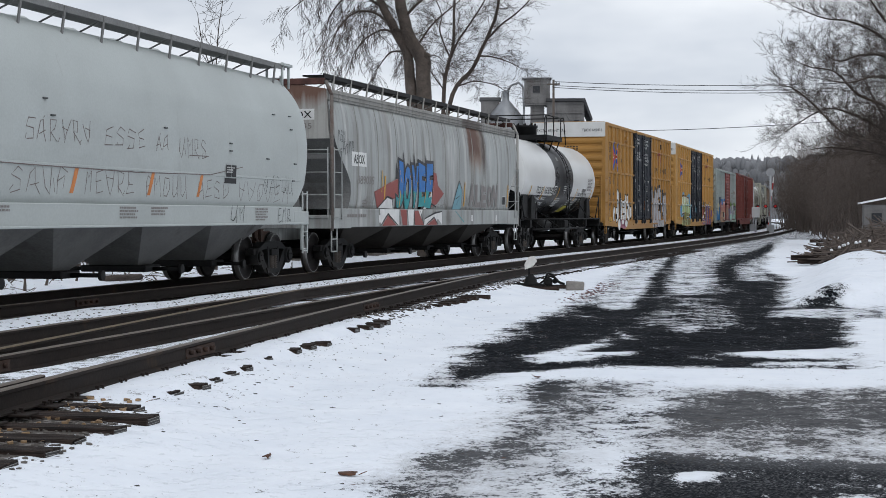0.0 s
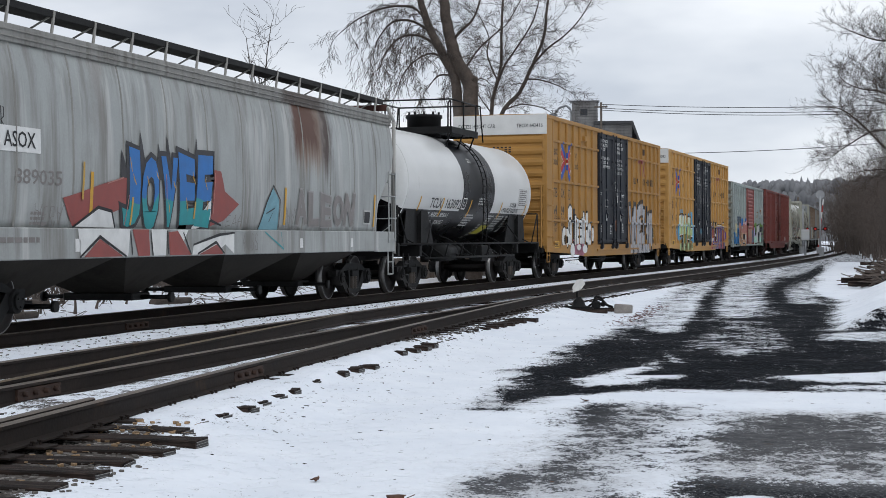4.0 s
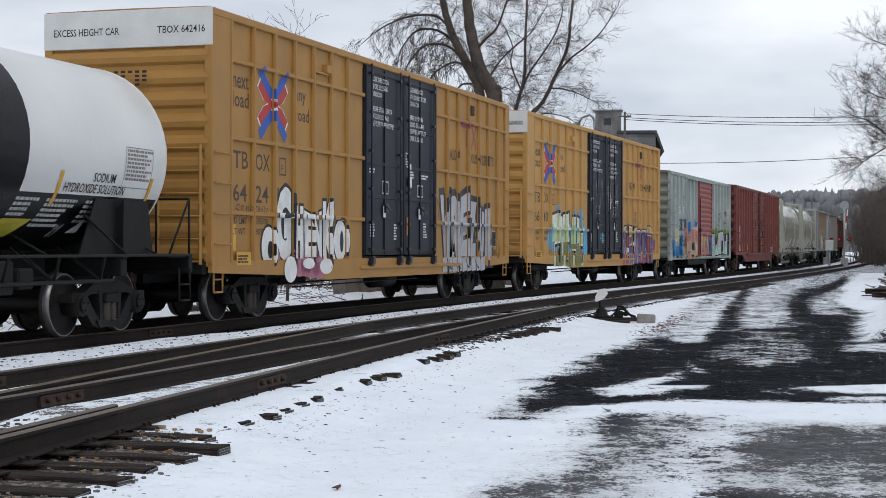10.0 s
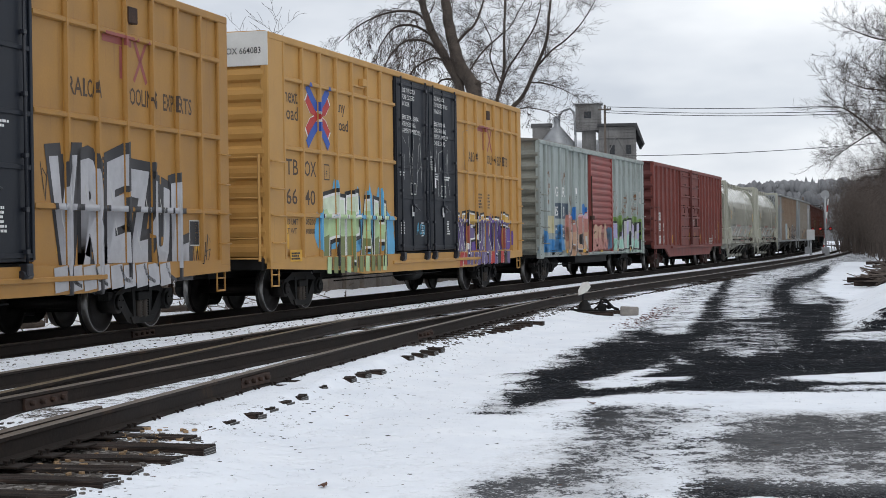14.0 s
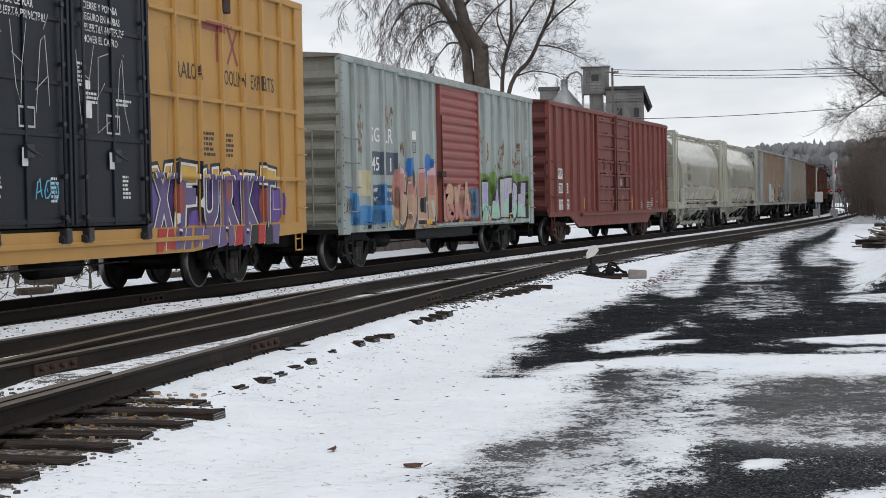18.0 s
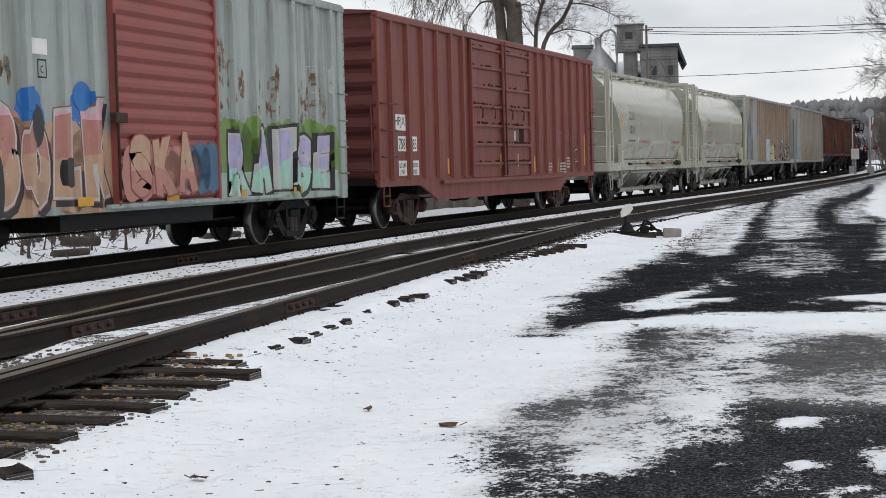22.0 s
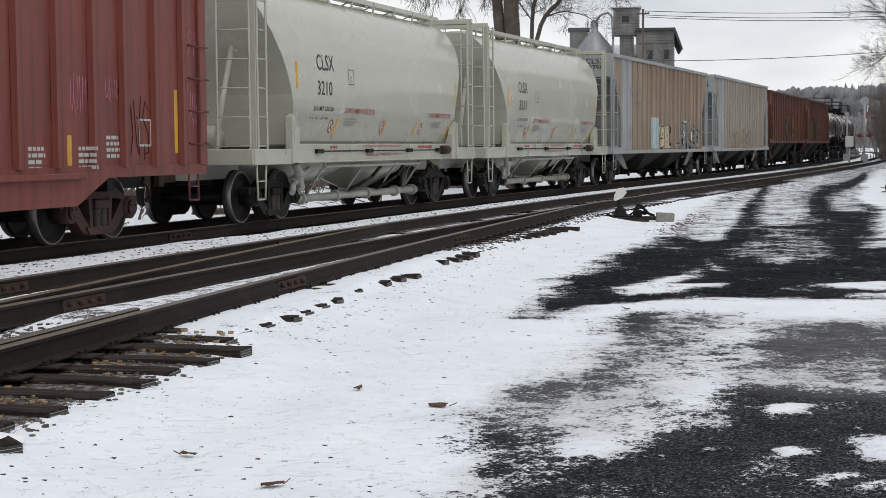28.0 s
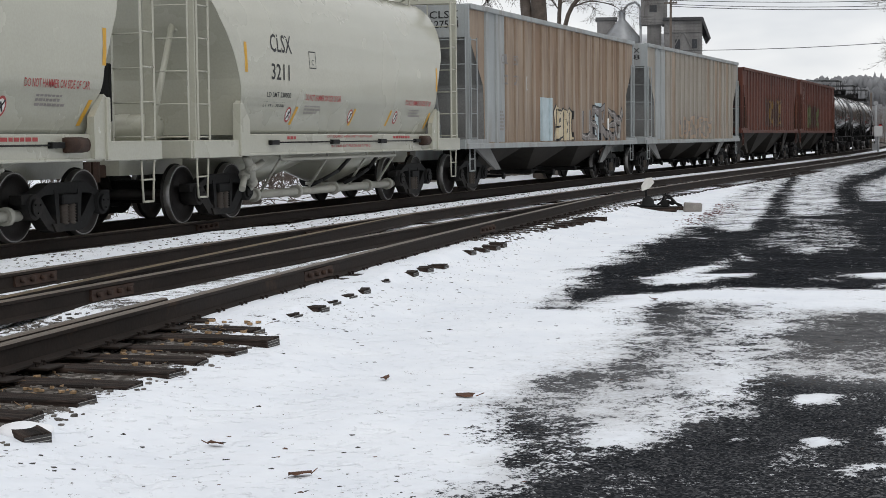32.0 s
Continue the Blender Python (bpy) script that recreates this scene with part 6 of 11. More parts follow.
    grab_irons(car, M_SEAEND, x + 0.05, yl(56.25), yl(56.6), (1.25, 1.75, 2.25, 2.75))
    for s in (-1, 1):
        ladder("end_ladder", car, M_SEAEND, (SIDE - 0.12, s * (h + 0.10)), (SIDE - 0.62, s * (h + 0.10)), 1.0, 2.9, 6, 0.012, 0.018)
        stirrup(car, M_BLACKSTEEL, s * (h - 0.35), Z0, drop=0.42, w=0.4)
    couplers(car, h + 0.05)
    bogies(car, (-h + 2.0, h - 1.75))
    CARS.append((car, s0 + h, h - 1.9))


green_boxcar(42.1)


def red_boxcar(s0):
    L, H, Z0 = 18.9, 4.50, 1.06
    h = L / 2
    car = car_root("boxcar", "oxide-red boxcar with double ribbed doors and white stencils")
    yl = lambda s: s - 57.4 - h
    x = SIDE - 0.06
    d0, d1 = yl(63.6), yl(68.85)
    ys = [yl(v) for v in (58.22, 59.25, 60.24, 61.2, 62.2, 63.1, 69.75, 70.62, 71.6, 72.6, 73.5, 74.5, 75.45)]
    surf = Surf(x, [(y, 0.18, 0.08) for y in ys])
    for sx in (1, -1):
        bm = bmesh.new()
        for a, b in ((-h + 0.1, d0), (d1, h - 0.1)):
            side_box(car, "side_sheet", M_OX, sx, x - 0.05, x, a, b, Z0, H - 0.08)
        side_box(car, "corner_post", M_OX, sx, x - 0.08, x + 0.055, -h, -h + 0.30, Z0, H - 0.04, 0.015)
        side_box(car, "corner_post", M_OX, sx, x - 0.08, x + 0.055, h - 0.26, h, Z0, H - 0.04, 0.015)
        side_box(car, "top_chord", M_OX, sx, x - 0.06, x + 0.08, -h, h, H - 0.13, H, 0.015)
        side_box(car, "door_track", M_OX, sx, x - 0.02, x + 0.12, d0 - 2.3, d1 + 3.4, Z0 - 0.14, Z0 - 0.06, 0.01)
        sill = [(-h, Z0 - 0.14), (-h + 2.6, Z0 - 0.14), (-h + 3.7, Z0 - 0.50), (h - 4.2, Z0 - 0.50), (h - 3.3, Z0 - 0.14), (h, Z0 - 0.14), (h, Z0 + 0.02), (-h, Z0 + 0.02)]
        prism(bm, sill, "x", x - 0.03, x + 0.03)
        if sx < 0:
            bmesh.ops.scale(bm, vec=(-1, 1, 1), verts=bm.verts)
        part("side_sill", bm, M_OX, car)
    rib_set(car, x, ys, Z0, H - 0.12, M_OX, 0.18, 0.08)
    bm = bmesh.new()
    prism(bm, [(-SIDE, H - 0.02), (SIDE, H - 0.02), (SIDE - 0.04, H + 0.03), (0, H + 0.15), (-SIDE + 0.04, H + 0.03)], "y", -h, h)
    for i in range(1, 15):
        y = -h + L * i / 15
        prism(bm, [(-SIDE + 0.06, H + 0.03), (SIDE - 0.05, H + 0.03), (0, H + 0.19)], "y", y - 0.04, y + 0.04)
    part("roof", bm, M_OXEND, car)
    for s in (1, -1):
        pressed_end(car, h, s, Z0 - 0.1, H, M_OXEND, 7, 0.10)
    for i in range(2):
        a = d0 + (d1 - d0) * i / 2 + 0.02
        b = d0 + (d1 - d0) * (i + 1) / 2 - 0.02
        bm = bmesh.new()
        bbox(bm, x - 0.02, x + 0.045, a, b, Z0 - 0.04, H - 0.14, 0.01)
        d = part("door", bm, M_OX, car, "oxide-red plug door with level ribs")
        for k in range(7):
            z = Z0 + 0.30 + k * 0.47
            side_box(d, "door_rib", M_OX, 1, x + 0.045, x + 0.10, a + 0.06, b - 0.06, z - 0.035, z + 0.035, 0.012)
        for c in (a + 0.03, b - 0.03):
            side_box(d, "door_stile", M_OX, 1, x + 0.03, x + 0.10, c - 0.04, c + 0.04, Z0 - 0.02, H - 0.15, 0.01)
        bm = bmesh.new()
        c = b - 0.12 if i == 0 else a + 0.12
        rod(bm, (x + 0.13, c, Z0), (x + 0.13, c, H - 0.05), 0.024, 8)
        part("lock_rod", bm, M_OXEND, d)
        for q in (0.55, 1.6):
            bm = bmesh.new()
            pipe(bm, [(x + 0.12, a + q, 2.75), (x + 0.16, a + q + 0.1, 2.70), (x + 0.14, a + q + 0.12, 2.48)], 0.02, 6)
            part("door_handle", bm, M_OXEND, d)
    # one dark brown for scuffs, grime and the painted shade beside the ribs
    dark = mat("scuff_and_rib_shade_brown", (0.042, 0.019, 0.015), 0.9, 0, 0.3, 5.0, 0.05, 40, spec=0.1)
    r = random.Random(77)
    bm = bmesh.new()
    for k in range(7):                                     # scraped rust along the foot of each rib, thickest low down
        z = Z0 + 0.30 + k * 0.47
        for _ in range(30 if k < 4 else 12):
            cy, w, hh = r.uniform(d0 + 0.1, d1 - 0.1), r.uniform(0.04, 0.20), r.uniform(0.012, 0.05)
            blob(bm, [(cy + w * math.cos(q) * r.uniform(0.7, 1.2), z + 0.06 + hh * math.sin(q) * r.uniform(0.5, 1.4)) for q in [i * 0.7 for i in range(9)]])
        for _ in range(14 if k < 4 else 6):
            cy = r.uniform(d0 + 0.1, d1 - 0.1)
            stroke(bm, [(cy, z + 0.05), (cy + r.uniform(-0.01, 0.01), z - r.uniform(0.05, 0.28))], r.uniform(0.008, 0.03), 0, 0.4)
    for _ in range(60):
        cy, z = r.choice((d0 + 0.08, d0 + 2.62, d1 - 0.08)) + r.uniform(-0.05, 0.05), r.uniform(Z0 + 0.1, H - 0.5)
        stroke(bm, [(cy, z), (cy + r.uniform(-0.02, 0.02), z - r.uniform(0.05, 0.3))], r.uniform(0.01, 0.04), 0, 0.4)
    Surf(x + 0.046).lay(bm, 0.002)
    tagged(part("paint_scuffing", bm, dark, car), kind="stuff")
    bm = bmesh.new()
    for y in ys:                                           # rib shading and grime painted in beside the ribs, runs below the roof edge
        for _ in range(10):
            z, q = r.uniform(Z0 + 0.2, H - 0.3), r.uniform(0.2, 1.0)
            o = r.choice((-0.105, 0.105))
            stroke(bm, [(y + o, z), (y + o + r.uniform(-0.01, 0.01), max(Z0 + 0.05, z - q))], r.uniform(0.01, 0.03), 0, 0.3)
    for _ in range(40):
        y, z = r.uniform(-h + 0.5, h - 0.5), r.uniform(1.4, 3.0)
        if not d0 - 0.1 < y < d1 + 0.1:
            stroke(bm, [(y, z), (y + r.uniform(-0.03, 0.03), z - r.uniform(0.1, 0.5))], r.uniform(0.008, 0.02), 0, 0.3)
    surf.lay(bm, 0.003)
    tagged(part("rib_shade_and_grime", bm, dark, car), kind="stuff")
    plate_on(car, d0 + 4.2, d0 + 4.65, 1.85, 2.35, dark, Surf(x + 0.046), 0.004, "card_board")
    plate_on(car, d0 + 3.7, d0 + 3.86, 1.95, 2.2, P_DULLWHITE, Surf(x + 0.046), 0.004, "paper_card")
    for a, b, z0, z1, tx, th in ((58.42, 59.12, 2.10, 2.44, "HPJX", 0.24), (58.62, 59.12, 1.66, 1.98, "758", 0.23), (59.36, 59.82, 1.66, 1.98, "085", 0.23),
                                 (58.64, 59.14, 1.14, 1.46, "LD LMT", 0.10), (59.40, 59.92, 1.14, 1.46, "185900", 0.10)):
        plate_on(car, yl(a), yl(b), z0, z1, P_WHITE, surf, 0.003, "white_stencil_block")
        top = z1 - th - 0.05
        text_on(car, tx, yl(a) + 0.05, top, th, yl(b) - yl(a) - 0.10, P_BLACK, surf, 0.006)
        if th < 0.2:
            text_on(car, "LT WT" if tx[0] == "L" else "77100", yl(a) + 0.05, top - 0.145, th, (yl(b) - yl(a)) * 0.62, P_BLACK, surf, 0.006)
    for y, z0, z1 in ((58.36, 1.25, 2.2), (61.9, 1.15, 1.5), (69.4, 1.1, 1.55), (71.9, 1.1, 1.5), (75.2, 1.25, 2.2)):
        plate_on(car, yl(y), yl(y) + 0.12, z0, z1, P_YELLOW, surf, name="reflector")
    for y in (66.0, 67.6):
        plate_on(car, yl(y), yl(y) + 0.10, 1.25, 1.6, P_YELLOW, Surf(x + 0.046), name="reflector")
    for a, c in ((70.9, 1.3), (72.2, 1.3), (73.0, 1.45)):
        bars_on(car, yl(a), c, 4, 0.05, 0.45, P_DULLWHITE, surf, int(a * 10))
    frame_on(car, yl(74.0), yl(74.4), 1.35, 1.75, 0.03, P_DULLWHITE, surf)
    for a, b, c, d, q in ((75.55, 76.1, 2.75, 3.15, 61), (75.6, 76.1, 1.7, 2.2, 62), (72.0, 72.5, 1.8, 2.3, 63), (73.0, 73.4, 2.0, 2.3, 64)):
        scrawl(car, yl(a), yl(b), c, d, P_PINK, surf, q, 0.014, 3)
    scrawl(car, yl(73.6), yl(74.4), 1.2, 2.0, dark, surf, 65, 0.03, 3)
    bm = bmesh.new()
    box(bm, -x, x - 0.1, -h + 0.05, h - 0.05, Z0 - 0.10, Z0 + 0.04)
    box(bm, -0.25, 0.25, -h - 0.3, h + 0.3, Z0 - 0.36, Z0 - 0.08)
    for y in (-h + 2.9, h - 2.9, -2.5, 0, 2.5):
        box(bm, -x + 0.15, x - 0.15, y - 0.1, y + 0.1, Z0 - 0.34, Z0 - 0.1)
    part("underframe", bm, M_BLACKSTEEL, car)
    bm = bmesh.new()
    lathe(bm, [(-0.5, 0.0), (-0.5, 0.19), (0.5, 0.19), (0.5, 0.0)], "y", 14, (0.6, -1.4, Z0 - 0.42))
    rod(bm, (0.9, -6, Z0 - 0.45), (0.9, 5, Z0 - 0.45), 0.018, 6)
    part("brake_gear", bm, M_BLACKSTEEL, car)
    grab_irons(car, M_OXEND, x + 0.055, yl(57.50), yl(58.35), (1.55, 2.1, 2.65))
    grab_irons(car, M_OXEND, x + 0.055, yl(75.6), yl(76.2), (1.4, 1.9, 2.4, 2.9))
    for s in (-1, 1):
        ladder("end_ladder", car, M_OXEND, (SIDE - 0.14, s * (h + 0.10)), (SIDE - 0.70, s * (h + 0.10)), 1.3, 2.6, 4, 0.012, 0.018)
        stirrup(car, M_OXEND, s * (h - 0.45), Z0 - 0.12, drop=0.42, w=0.34)
    couplers(car, h + 0.12)
    bogies(car, (-h + 2.9, h - 2.75), M_TRUCKRED)
    CARS.append((car, s0 + h, h - 2.8))


red_boxcar(59.9)


# ---- covered hoppers ----
M_PALE = mat("pale_grey_green_paint", (0.44, 0.47, 0.455), 0.5, 0, 0.10, 0.7, 0.03, 30, dirt=(0.30, 0.30, 0.28), dirt_amt=0.22, dirt_scale=1.0, streak=0.8)
GREY_RUST = ((3.0, 4.5, 2.62, 3.2, (0.27, 0.15, 0.07), 0.5), (2.7, 4.2, 2.85, 3.5, (0.10, 0.045, 0.028), 1.0), (4.3, 4.9, 2.6, 3.3, (0.06, 0.036, 0.028), 0.95),
             (-5.2, -4.9, 2.6, 3.9, (0.16, 0.10, 0.07), 0.45), (-7.6, -7.45, 2.4, 3.9, (0.15, 0.12, 0.10), 0.5), (0.1, 0.25, 2.4, 3.9, (0.16, 0.11, 0.08), 0.35))
M_WORN = streaky("weathered_grey_paint", (0.37, 0.385, 0.375), (0.16, 0.15, 0.13), (0.55, 0.55, 0.53), 0.65, 0.6, 0.6, GREY_RUST, 3.4)
M_FASCIA = streaky("stained_roof_edge", (0.29, 0.285, 0.265), (0.11, 0.10, 0.085), (0.42, 0.41, 0.38), 0.6, 0.3, 0.65, ((2.2, 4.6, 3.6, 4.1, (0.07, 0.05, 0.04), 0.8),))
M_RUSTGREY = mat("rusty_grey_post", (0.17, 0.15, 0.135), 0.75, 0, 0.3, 3, 0.1, 30, dirt=(0.095, 0.045, 0.032), dirt_amt=0.6, dirt_scale=3.0)
M_REDBEAM = mat("rust_red_beam", (0.085, 0.038, 0.030), 0.8, 0, 0.4, 4, 0.1, 30)
M_ENDGREY = streaky("rust_topped_end", (0.40, 0.395, 0.37), (0.15, 0.13, 0.11), (0.44, 0.43, 0.40), 0.5, 0.3, 0.65, ((-9.6, -8.6, 3.75, 4.2, (0.13, 0.055, 0.03), 0.9),))
M_WORNDARK = mat("dark_grey_paint", (0.20, 0.20, 0.195), 0.7, 0, 0.25, 1.0, 0.08, 30, dirt=(0.08, 0.07, 0.06), dirt_amt=0.4)
M_CREAM = mat("clean_warm_grey_paint", (0.405, 0.402, 0.335), 0.26, 0, 0.06, 0.6, 0.02, 30, dirt=(0.30, 0.28, 0.23), dirt_amt=0.08, dirt_scale=1.0, streak=0.8, coat=0.25)
M_CREAMTRIM = mat("warm_grey_fittings", (0.36, 0.355, 0.31), 0.5, 0, 0.12, 2, 0.04, 40, dirt=(0.20, 0.18, 0.15), dirt_amt=0.3)
M_TAN = streaky("rust_streaked_grey_paint", (0.275, 0.205, 0.145), (0.125, 0.070, 0.040), (0.36, 0.33, 0.29), 0.7, 0.45, 0.6, (), 2.0)
M_ASH = streaky("chalky_grey_paint", (0.29, 0.262, 0.22), (0.15, 0.115, 0.085), (0.41, 0.39, 0.36), 0.55, 0.35, 0.6, (), 2.5)
M_HAZE = streaky("pale_blue_grey_paint", (0.30, 0.322, 0.325), (0.19, 0.16, 0.13), (0.42, 0.44, 0.44), 0.45, 0.4, 0.6, (), 2.2)
M_RUSTSHEET = streaky("rust_washed_sheet", (0.235, 0.155, 0.098), (0.10, 0.052, 0.028), (0.34, 0.30, 0.25), 0.8, 0.5, 0.65, (), 3.0)
M_BROWN = streaky("rust_brown_paint", (0.088, 0.024, 0.014), (0.028, 0.011, 0.008), (0.17, 0.055, 0.024), 0.7, 0.5, 0.65, (), 2.5)
# base colour cut so that shade under the cars is partly painted in
M_UNDER = mat("shade_dark_dusty_underside", (0.044, 0.040, 0.035), 0.85, 0, 0.35, 1.2, 0.15, 25, dirt=(0.022, 0.019, 0.017), dirt_amt=0.45, spec=0.2)


def lerp_table(tab):
    def f(z):
        if z <= tab[0][0]:
            return tab[0][1]
        for (a, u), (b, v) in zip(tab[:-1], tab[1:]):
            if z <= b:
                t = (z - a) / (b - a)
                return u + (v - u) * t
        return tab[-1][1]
    return f


def hopper_body(car, curve, yend, z0, z1, crown, material, end_mat, step=0.16, name="body", smooth=True):
    n = max(4, int((z1 - z0) / step))
    zs = [z0 + (z1 - z0) * i / n for i in range(n + 1)]
    bm = bmesh.new()
    rows = {}
    for sx in (1, -1):
        for sy in (-1, 1):
            rows[sx, sy] = [bm.verts.new((sx * curve(z), sy * yend(z), z)) for z in zs]
    for sx in (1, -1):
        a, b = rows[sx, -1], rows[sx, 1]
        for i in range(n):
            f = bm.faces.new((a[i], b[i], b[i + 1], a[i + 1]))
            f.smooth = smooth
    ridge = [bm.verts.new((0, s * yend(z1), crown)) for s in (-1, 1)]
    for sx in (1, -1):
        bm.faces.new((rows[sx, -1][-1], rows[sx, 1][-1], ridge[1], ridge[0]))
    bm.faces.new((rows[1, -1][0], rows[1, 1][0], rows[-1, 1][0], rows[-1, -1][0]))
    part(name, bm, material, car)
    for sy in (-1, 1):
        bm = bmesh.new()
        l = [bm.verts.new((curve(z) - 0.004, sy * yend(z), z)) for z in zs]
        r = [bm.verts.new((-curve(z) + 0.004, sy * yend(z), z)) for z in zs]
        for i in range(n):
            bm.faces.new((l[i], r[i], r[i + 1], l[i + 1]))
        t = bm.verts.new((0, sy * yend(z1), crown))
        bm.faces.new((l[-1], r[-1], t))
        part("slope_sheet", bm, end_mat, car)


def bays(car, ys, half, z_top, z_low, material, w=1.25):
    for y in ys:
        bm = bmesh.new()
        top = [(-w, y - half), (w, y - half), (w, y + half), (-w, y + half)]
        low = [(-0.45, y - 0.28), (0.45, y - 0.28), (0.45, y + 0.28), (-0.45, y + 0.28)]
        a = [bm.verts.new((*p, z_top)) for p in top]
        b = [bm.verts.new((*p, z_low)) for p in low]
        for i in range(4):
            bm.faces.new((a[i], a[(i + 1) % 4], b[(i + 1) % 4], b[i]))
        bm.faces.new(a)
        bm.faces.new(b[::-1])
        bay = part("hopper_bay", bm, material, car)
        bm = bmesh.new()
        bbox(bm, -0.62, 0.62, y - 0.33, y + 0.33, z_low - 0.12, z_low, 0.015)
        for sx in (1, -1):
            rod(bm, (sx * 0.62, y, z_low - 0.07), (sx * 1.12, y, z_low - 0.07), 0.035, 8)
            rod(bm, (sx * 1.12, y, z_low - 0.07), (sx * 1.18, y, z_low - 0.07), 0.085, 10)
        part("outlet_gate", bm, M_BLACKSTEEL, bay)


def roof_walk(car, h, z, x, material, posts, rise=0.24, width=0.45, post_mat=None):
    """Running boards along the roof's edges, each carried on its own short posts."""
    bm = bmesh.new()
    rod(bm, (0.0, 0, -0.14), (0.03, 0.05, rise + 0.02), 0.024, 5)
    rod(bm, (-width + 0.04, 0, -0.02), (0.0, 0, rise - 0.05), 0.016, 5)
    post_me = finish(bm, "walk_post", post_mat or material)
    for sx in (1, -1):
        bm = bmesh.new()
        bbox(bm, sx * x - width / 2, sx * x + width / 2, -h, h, z + rise - 0.03, z + rise, 0.006)
        bbox(bm, sx * x + sx * width / 2 - 0.015, sx * x + sx * width / 2 + 0.015, -h, h, z + rise - 0.07, z + rise + 0.035, 0.005)
        walk_ = part("roof_walk", bm, material, car)
        for i in range(posts):
            child("walk_post", post_me, walk_, pose(sx * (x + width / 2 - 0.01), -h + 2 * h * (i + 0.5) / posts, z, 0, 0, 0 if sx > 0 else 180))


def hatches(car, h, z, material, n, trough=False):
    if trough:
        bm = bmesh.new()
        bbox(bm, -0.30, 0.30, -h, h, z, z + 0.10, 0.02)
        hatch = part("trough_hatch", bm, material, car)
        bm = bmesh.new()
        bbox(bm, -0.36, 0.36, -0.03, 0.03, z + 0.09, z + 0.14, 0.01)
        me = finish(bm, "hatch_strap", material)
        for i in range(n):
            child("hatch_strap", me, hatch, pose(0, -h + 2 * h * (i + 0.5) / n, 0))
        return
    bm = bmesh.new()
    lathe(bm, [(z, 0.34), (z + 0.09, 0.34), (z + 0.13, 0.28), (z + 0.14, 0.0)], "z", 16)
    me = finish(bm, "roof_hatch", material)
    for i in range(n):
        child("roof_hatch", me, car, pose(0, -h + 2 * h * (i + 0.5) / n, 0))


def end_platform(car, h, inner, z0, z1, material, plate=True):
    for s in (-1, 1):
        bm = bmesh.new()
        a, b = sorted((s * inner, s * h))
        for sx in (1, -1):
            bbox(bm, sx * SIDE - 0.05 * sx - 0.05, sx * SIDE - 0.05 * sx + 0.05, a, b, z0, z1, 0.01)
        bbox(bm, -SIDE + 0.02, SIDE - 0.02, s * h - 0.05, s * h + 0.05, z0, z1, 0.012)
        if plate:
            box(bm, -SIDE + 0.06, SIDE - 0.06, a, b, z0 + 0.02, z0 + 0.06)
        box(bm, -0.28, 0.28, a - 0.4 if s > 0 else a, b + (0.4 if s < 0 else 0), z0 - 0.26, z0 + 0.02)
        part("end_platform", bm, material, car)


def cylinder_brake(car, y, x, z, material, r=0.22, l=0.55):
    bm = bmesh.new()
    lathe(bm, [(-l, 0.0), (-l, r * 0.8), (-l + 0.08, r), (l - 0.08, r), (l, r * 0.8), (l, 0.0)], "x", 18, (x, y, z))
    part("brake_reservoir", bm, material, car)


def seams(car, surf_curve, ys, z0, z1, material, w=0.03, d=0.010):
    for y in ys:
        bm = bmesh.new()
        n = 14
        L = []
        for i in range(n + 1):
            z = z0 + (z1 - z0) * i / n
            L.append([bm.verts.new((surf_curve(z) + k, y + q, z)) for k, q in ((0.0, -w), (d, -w / 2), (d, w / 2), (0.0, w))])
        for a, b in zip(L[:-1], L[1:]):
            for i in range(3):
                bm.faces.new((a[i], a[i + 1], b[i + 1], b[i]))
        part("side_seam", bm, material, car)


